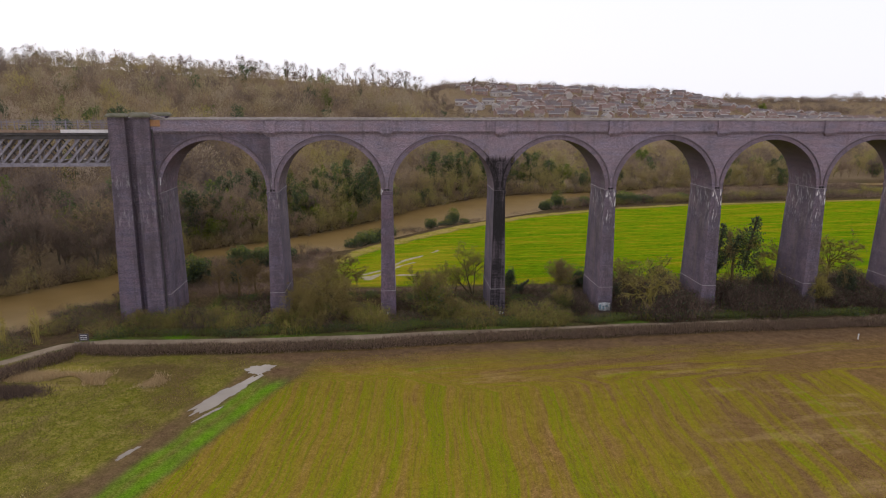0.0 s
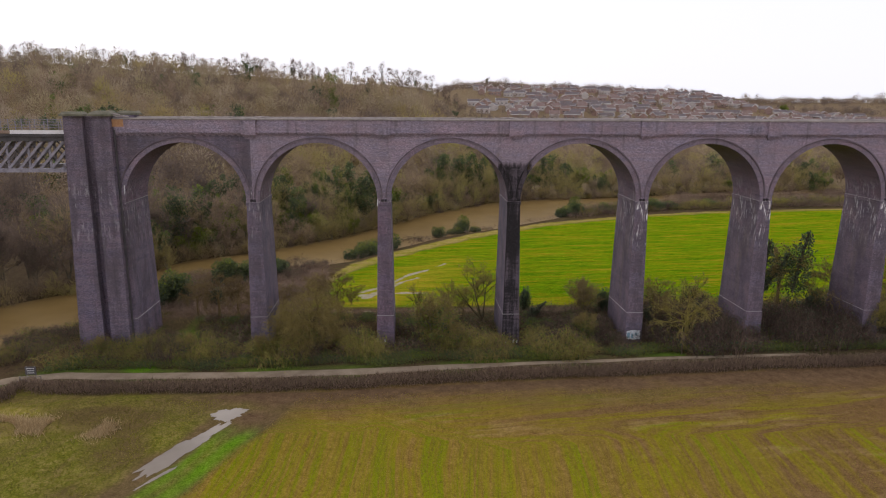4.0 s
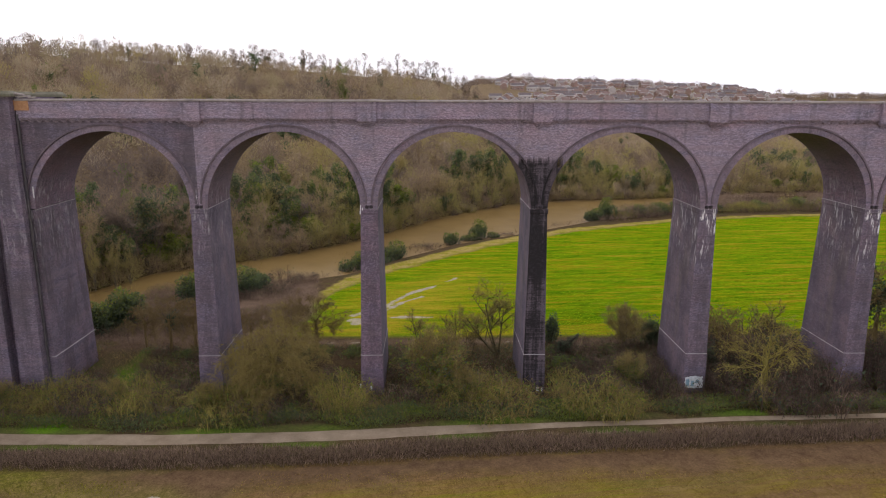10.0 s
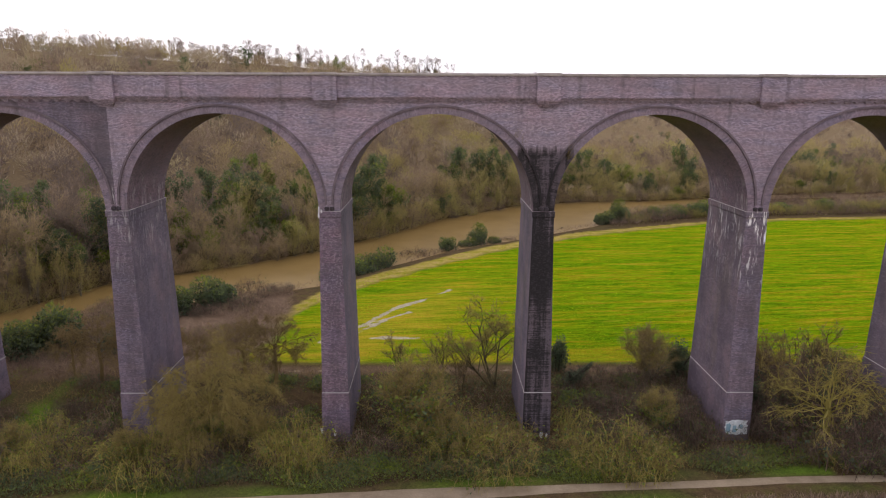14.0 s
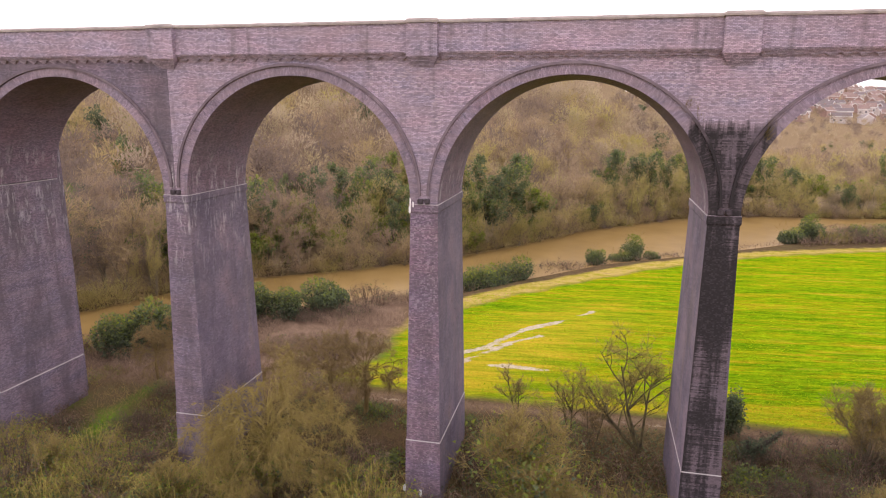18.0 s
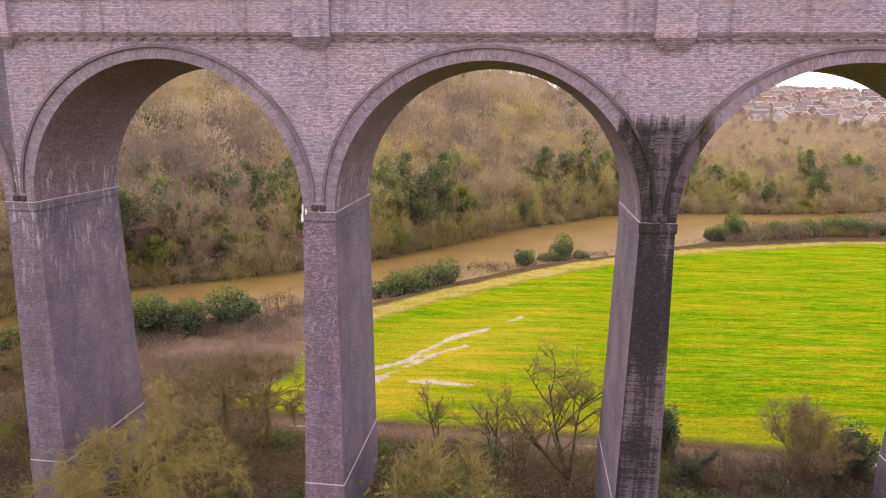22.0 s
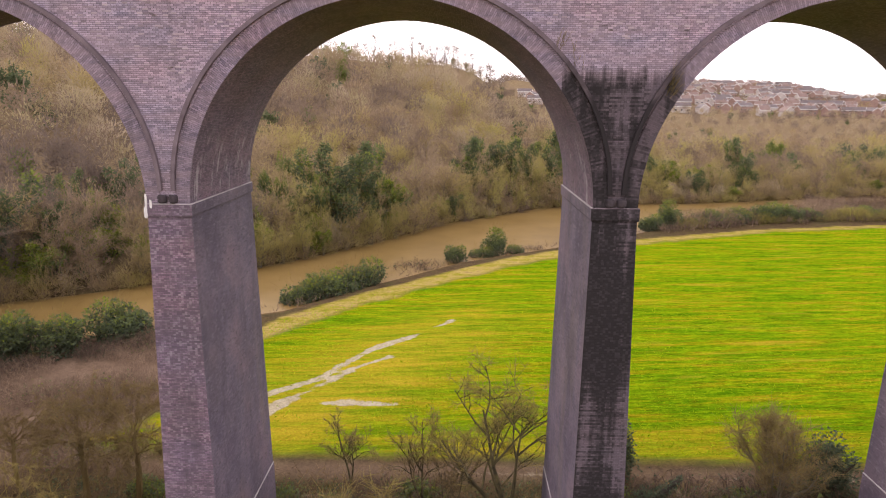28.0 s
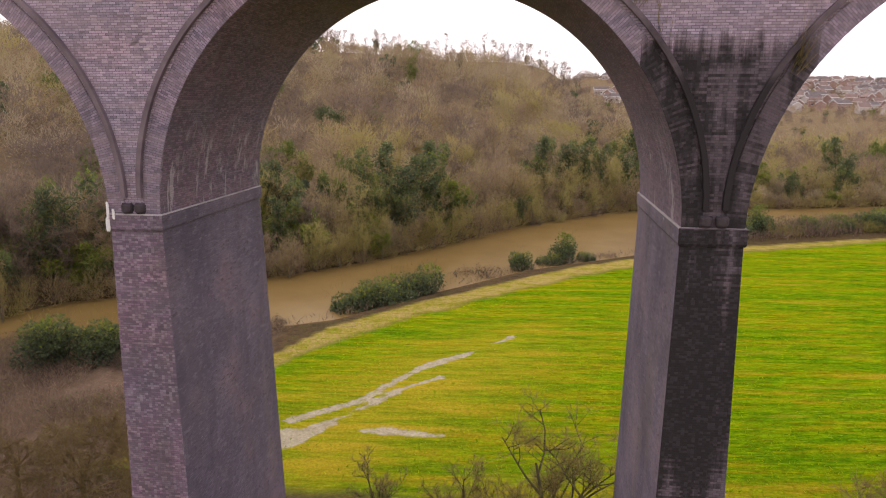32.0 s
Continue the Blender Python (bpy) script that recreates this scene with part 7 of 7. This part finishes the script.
t_ = carpet(60000, 56, 210, 104, 178, lambda x, y: (y > np.interp(x, FIELD_N_X, FIELD_N_Y) + 3.0) & (y < np.interp(x, NEAR_X, NEAR_Y) - 0.5) & (wave_noise(x, y, 0.25, 77) > -0.4), r, 1.7, 0.06, 0.7, 1.0)
tagged(put_part("bank_scrub", soup("bank_scrub", t_, HEDGE_TWIG, np.clip(0.45 + 0.35 * wave_noise(t_[:, 0, 0], t_[:, 0, 1], 0.2, 78) + r.normal(0, 0.15, len(t_)), 0, 1))), "brown leafless scrub on the flat land inside the river bend", "undergrowth", kind="stuff")
t_ = carpet(40000, -30, 125, 40, 146, lambda x, y: np.abs(y - np.interp(x, NEAR_X, NEAR_Y) + 2.4) < 2.2 + 1.2 * wave_noise(x, y, 0.5, 75), r, 1.1, 0.035, 0.7, 0.9)
tagged(put_part("bank_brambles", soup("bank_brambles", t_, HEDGE_TWIG, r.uniform(0.1, 1.0, len(t_)))), "brown brambles along the edge of the river bank", "undergrowth", kind="stuff")

# ---- the town on the far slope ----
BRICK_FAR = plain_mat("house_brick", (0.26, 0.165, 0.135), (0.38, 0.26, 0.215), 0.6, 0.9)
RENDER_FAR = plain_mat("pale_house_render", (0.38, 0.33, 0.30), (0.58, 0.52, 0.48), 0.3, 0.9)
TILE_FAR = plain_mat("brown_roof_tiles", (0.150, 0.100, 0.085), (0.25, 0.170, 0.145), 0.8, 0.65, spec=0.25)
TILE_GREY = plain_mat("grey_roof_tiles", (0.100, 0.080, 0.080), (0.17, 0.135, 0.132), 0.8, 0.65, spec=0.25)
GLASS_FAR = plain_mat("dark_window_glass", (0.03, 0.03, 0.035), (0.06, 0.06, 0.07), 1.0, 0.2)
FRAME_FAR = plain_mat("white_window_frame", (0.7, 0.68, 0.66), (0.8, 0.78, 0.76), 1.0, 0.6)


def box_bm(lo, hi):
    bm = bmesh.new()
    bmesh.ops.create_cube(bm, size=1.0)
    bm.transform(Matrix.Translation([(a + b) / 2 for a, b in zip(lo, hi)]) @ Matrix.Diagonal([*(b - a for a, b in zip(lo, hi)), 1]))
    return bm


def house(length, depth, eaves, ridge, wall, roof, chimneys, label):
    """A gabled house, its ridge along x, with windows and doors on the south front."""
    top = empty("house", (0, 0, 0), label, "house", "houses of the town")
    hl_, hd = length / 2, depth / 2
    bm = bmesh.new()
    prof = [(-hd, -1.5), (hd, -1.5), (hd, eaves), (0, ridge - 0.12), (-hd, eaves)]
    a = [bm.verts.new((-hl_, y, z)) for y, z in prof]
    b = [bm.verts.new((hl_, y, z)) for y, z in prof]
    bm.faces.new(a), bm.faces.new(b[::-1])
    for i in range(5):
        bm.faces.new((a[i], b[i], b[(i + 1) % 5], a[(i + 1) % 5]))
    w = part("wall", bm, wall, top)
    bm = bmesh.new()
    over, th = 0.35, 0.18
    slope = (ridge - eaves) / hd
    prof = [(-hd - over, eaves - over * slope), (0, ridge), (hd + over, eaves - over * slope), (hd + over, eaves - over * slope + th), (0, ridge + th), (-hd - over, eaves - over * slope + th)]
    a = [bm.verts.new((-hl_ - over, y, z)) for y, z in prof]
    b = [bm.verts.new((hl_ + over, y, z)) for y, z in prof]
    bm.faces.new(a), bm.faces.new(b[::-1])
    for i in range(6):
        bm.faces.new((a[i], b[i], b[(i + 1) % 6], a[(i + 1) % 6]))
    rf = part("roof", bm, roof, top)
    part("fascia", box_bm((-hl_ - over, -hd - over - 0.05, eaves - over * slope - 0.22), (hl_ + over, -hd - over, eaves - over * slope + th - 0.02)), FRAME_FAR, rf, "white eaves board")
    for sx_ in (-1, 1):
        bm = bmesh.new()
        y_, z_ = hd + over, eaves - over * slope
        pr = [(-y_, z_ - 0.25), (-y_, z_ + th + 0.03), (0, ridge + th + 0.03), (y_, z_ + th + 0.03), (y_, z_ - 0.25), (0, ridge - 0.25)]
        f0 = [bm.verts.new((sx_ * (hl_ + over), y, z)) for y, z in pr]
        f1 = [bm.verts.new((sx_ * (hl_ + over + 0.06), y, z)) for y, z in pr]
        for q in (f0, f1):
            bm.faces.new((q[0], q[1], q[2], q[5])), bm.faces.new((q[2], q[3], q[4], q[5]))
        for i in range(6):
            bm.faces.new((f0[i], f1[i], f1[(i + 1) % 6], f0[(i + 1) % 6]))
        part("bargeboard", bm, FRAME_FAR, rf, "white gable board")
    for cx in chimneys:
        part("chimney", box_bm((cx - 0.4, -0.35, ridge - 0.8), (cx + 0.4, 0.35, ridge + 1.1)), BRICK_FAR, rf)
    n = max(2, int(length / 3.2))
    for i in range(n):
        x = -hl_ + (i + 0.5) * length / n
        for z in (0.9, 3.4):
            if z + 1.2 > eaves:
                continue
            win = part("window", box_bm((x - 0.75, -hd - 0.06, z - 0.05), (x + 0.75, -hd + 0.02, z + 1.25)), FRAME_FAR, top)
            part("pane", box_bm((x - 0.65, -hd - 0.08, z + 0.05), (x + 0.65, -hd - 0.055, z + 1.15)), GLASS_FAR, win)
    return top


kinds = [house(8.4, 6.4, 4.4, 6.8, BRICK_FAR, TILE_FAR, (2.5,), "brick semi-detached house with a brown tiled roof"),
         house(12.0, 6.4, 4.2, 6.4, RENDER_FAR, TILE_GREY, (), "pale rendered terrace with a grey tiled roof"),
         house(7.4, 8.0, 4.0, 7.2, RENDER_FAR, TILE_FAR, (), "pale gabled house with a brown tiled roof"),
         house(15.0, 6.4, 4.6, 7.0, BRICK_FAR, TILE_GREY, (-4, 4), "long brick terrace with a grey tiled roof")]
hr = np.random.default_rng(91)
used = []
for row in range(13):
    y = 432 + row * 19 + hr.normal() * 2
    x = 56 + row * 2 + hr.uniform(0, 10)
    end = 520 - row * 5
    while x < end:
        if hr.uniform() < (0.80 if x < 420 else 0.5) and wave_noise(x, y, 0.02, 61) < 0.62:
            k = int(hr.choice(4, p=(0.34, 0.18, 0.16, 0.32)))
            turn = hr.choice([0.0, 0.12, 0.25, -0.15, -0.3, 0.5, -0.6, 1.2, 1.57, 1.8])
            yy_ = y + hr.normal() * 3
            m4 = pose(x, yy_, z_at(x, yy_) + 0.3, 0, 0, math.degrees(turn)) @ Matrix.Scale(0.94, 4)
            if kinds[k] not in used:
                kinds[k].matrix_basis = m4
                used.append(kinds[k])
            else:
                copy_thing(kinds[k], m4)
        x += hr.uniform(11, 16)

# ---- small things about the viaduct ----
PAINT_WHITE = plain_mat("flaking_white_paint", (0.42, 0.45, 0.46), (0.68, 0.70, 0.70), 2.5, 0.8)
PAINT_BLUE = plain_mat("faded_blue_paint", (0.16, 0.27, 0.33), (0.28, 0.40, 0.46), 2.5, 0.8)
CRUST = plain_mat("white_lime_crust", (0.55, 0.53, 0.52), (0.80, 0.78, 0.77), 3.0, 0.9, 0.0, 8.0, 0.9)
TIMBER = plain_mat("grey_weathered_timber", (0.16, 0.135, 0.11), (0.28, 0.24, 0.20), 2.0)


def daub(name, x, y, z, w, h, mat, seed, label):
    """A painted patch with a ragged edge, just proud of the brick."""
    r = np.random.default_rng(seed)
    bm = bmesh.new()
    n = 26
    pts = []
    for i in range(n):
        a = 2 * math.pi * i / n
        q = 1 / max(abs(math.cos(a)), abs(math.sin(a))) ** 0.8 * r.uniform(0.8, 1.0)
        pts.append((x + w / 2 * math.cos(a) * q, z + h / 2 * math.sin(a) * q))
    f = [bm.verts.new((px, y, pz)) for px, pz in pts]
    bm.faces.new(f)
    g = bmesh.ops.extrude_face_region(bm, geom=bm.faces[:])
    bmesh.ops.translate(bm, verts=[v for v in g["geom"] if isinstance(v, bmesh.types.BMVert)], vec=(0, 0.03, 0))
    return part(name, bm, mat, viaduct, label)


daub("painted_panel", 39.55, 0.455, -0.85, 2.35, 1.7, PAINT_WHITE, 1, "white painted patch on the pier foot")
for x, z, w, h, m_ in ((38.8, -0.9, 0.5, 1.0, PAINT_BLUE), (39.4, -1.0, 0.4, 0.8, PAINT_BLUE), (40.0, -0.75, 0.5, 0.5, PAINT_BLUE)):
    daub("painted_panel", x, 0.43, z, w, h, m_, int(x * 10), "faded blue painted patch on the pier foot")
for x, z, w, h in ((0.9, -1.4, 0.22, 0.6), (-0.35, -1.1, 0.25, 0.6), (19.45, -1.7, 0.2, 0.5), (20.75, -1.6, 0.35, 0.6), (21.25, -1.7, 0.2, 0.5)):
    daub("painted_panel", x, 0.44, z, w, h, PAINT_WHITE, int(x * 7 + 40), "white painted mark on the pier foot")
for x, z, w, h, s_ in ((0.06, 19.78, 0.16, 0.55, 3), (0.10, 20.3, 0.10, 0.6, 4), (0.30, 20.15, 0.10, 0.4, 5), (-36.0, 22.0, 0.15, 1.4, 6)):
    daub("lime_crust", x, 0.665, z, w, h, CRUST, s_, "white lime crust at the springing")
# twigs rooted in the wet joints over the blackened pier
r = np.random.default_rng(811)
for x, z, n, lean in ((22.15, 25.1, 46, 0.35), (18.35, 26.2, 10, -0.2), (17.6, 26.9, 12, 0.3)):
    base = np.tile(np.array([x, 0.72, z]), (n, 1)) + r.normal(size=(n, 3)) * (0.12, 0.03, 0.2)
    way = np.stack([lean + r.normal(size=n) * 0.25, r.normal(size=n) * 0.2 - 0.2, np.ones(n)], 1)
    put_part("wall_plant", soup("wall_plant", slivers(base, way, r.uniform(0.5, 1.9, n) * (1 if n > 20 else 0.5), 0.012, r), DRY_GRASS, r.uniform(0.4, 0.9, n)), viaduct, "dead buddleia stems rooted in the brickwork")

# field gateway by the path: a board, posts and rails; a marker post at the field corner
gate = empty("footpath_gate", (-44.6, -13.6, z_at(-44.6, -13.6)), "grey timber gate and posts where the path meets the field", "gate")
for dx in (-1.0, 0.4, 1.6):
    part("post", box_bm((dx - 0.07, -0.07, -0.3), (dx + 0.07, 0.07, 1.25)), TIMBER, gate)
for z in (0.35, 0.75, 1.1):
    part("rail", box_bm((-1.0, -0.03, z), (1.6, 0.03, z + 0.09)), TIMBER, gate)
sign = empty("notice_board", (-44.9, -12.2, z_at(-44.9, -12.2)), "dark notice board on two timber posts", "sign")
for dx in (-0.55, 0.55):
    part("post", box_bm((dx - 0.05, -0.05, -0.3), (dx + 0.05, 0.05, 2.0)), TIMBER, sign)
part("board", box_bm((-0.7, -0.09, 0.9), (0.7, -0.05, 2.0)), IRON_DARK, sign)
for z in (1.1, 1.4, 1.7):
    part("text_bar", box_bm((-0.5, -0.10, z), (0.45, -0.092, z + 0.07)), FRAME_FAR, sign)
post = empty("marker_post", (75.2, -16.8, z_at(75.2, -16.8)), "short white marker post at the field corner", "post")
part("shaft", box_bm((-0.06, -0.06, -0.2), (0.06, 0.06, 0.8)), FRAME_FAR, post)
part("cap", box_bm((-0.075, -0.075, 0.8), (0.075, 0.075, 0.86)), FRAME_FAR, post)

# ---- bricks that stand out on the spandrels the camera comes closest to ----
PALE_BRICK = NT("pale_facing_brick", 0.8, 0.25)
pb_f = PALE_BRICK.noise(PALE_BRICK.coord("Object"), 40.0, 3)
pb_c = PALE_BRICK.ramp(PALE_BRICK.rand(), (0.0, (0.17, 0.135, 0.160)), (0.5, (0.34, 0.27, 0.305)), (1.0, (0.44, 0.36, 0.39)))
PALE_BRICK.bump(pb_f, 0.4, 0.01)
PALE_BRICK = PALE_BRICK.done(PALE_BRICK.mix(0.4, pb_c, PALE_BRICK.ramp(pb_f, (0.25, 0.6), (0.75, 1.2)), "MULTIPLY"))
brick_bm = bmesh.new()
bmesh.ops.create_cube(brick_bm, size=1.0)
bmesh.ops.bevel(brick_bm, geom=[e for e in brick_bm.edges if all(v.co.y < 0 for v in e.verts)], offset=0.06, segments=1, affect="EDGES")
brick_bm.transform(Matrix.Diagonal((0.222, 0.05, 0.070, 1)))
brick_me = bpy.data.meshes.new("brick")
brick_bm.to_mesh(brick_me), brick_bm.free()
brick_me.materials.append(PALE_BRICK)
br = np.random.default_rng(901)
made = 0
while made < 290:
    z = 25.2 + br.integers(0, 54) * 0.081 + 0.0405
    x = br.uniform(-4, 24)
    bay = max(k for k in PIERS if PIERS[k] <= x)
    inside, half = abs(x - (PIERS[bay] + PIERS[bay + 1]) / 2), (PIERS[bay + 1] - PIERS[bay]) / 2 - 0.05
    ring_z = SPRING + 0.6 + (RZ + 0.3) * math.sqrt(max(0.0, 1 - (inside / half) ** 2)) if inside < half else 0
    if z < ring_z + 0.25 or z > 29.6 or (abs(x - 20.25) < 2.6 and z < 27.0):
        continue
    rown = round((z - 0.0405) / 0.081)
    x = (math.floor(x / 0.235) + (0.5 if rown % 2 else 0.0)) * 0.235 + 0.1175
    put_part("brick", brick_me, spandrels[bay], "", Matrix.Translation((x, FRONT + 0.017, z)))
    made += 1
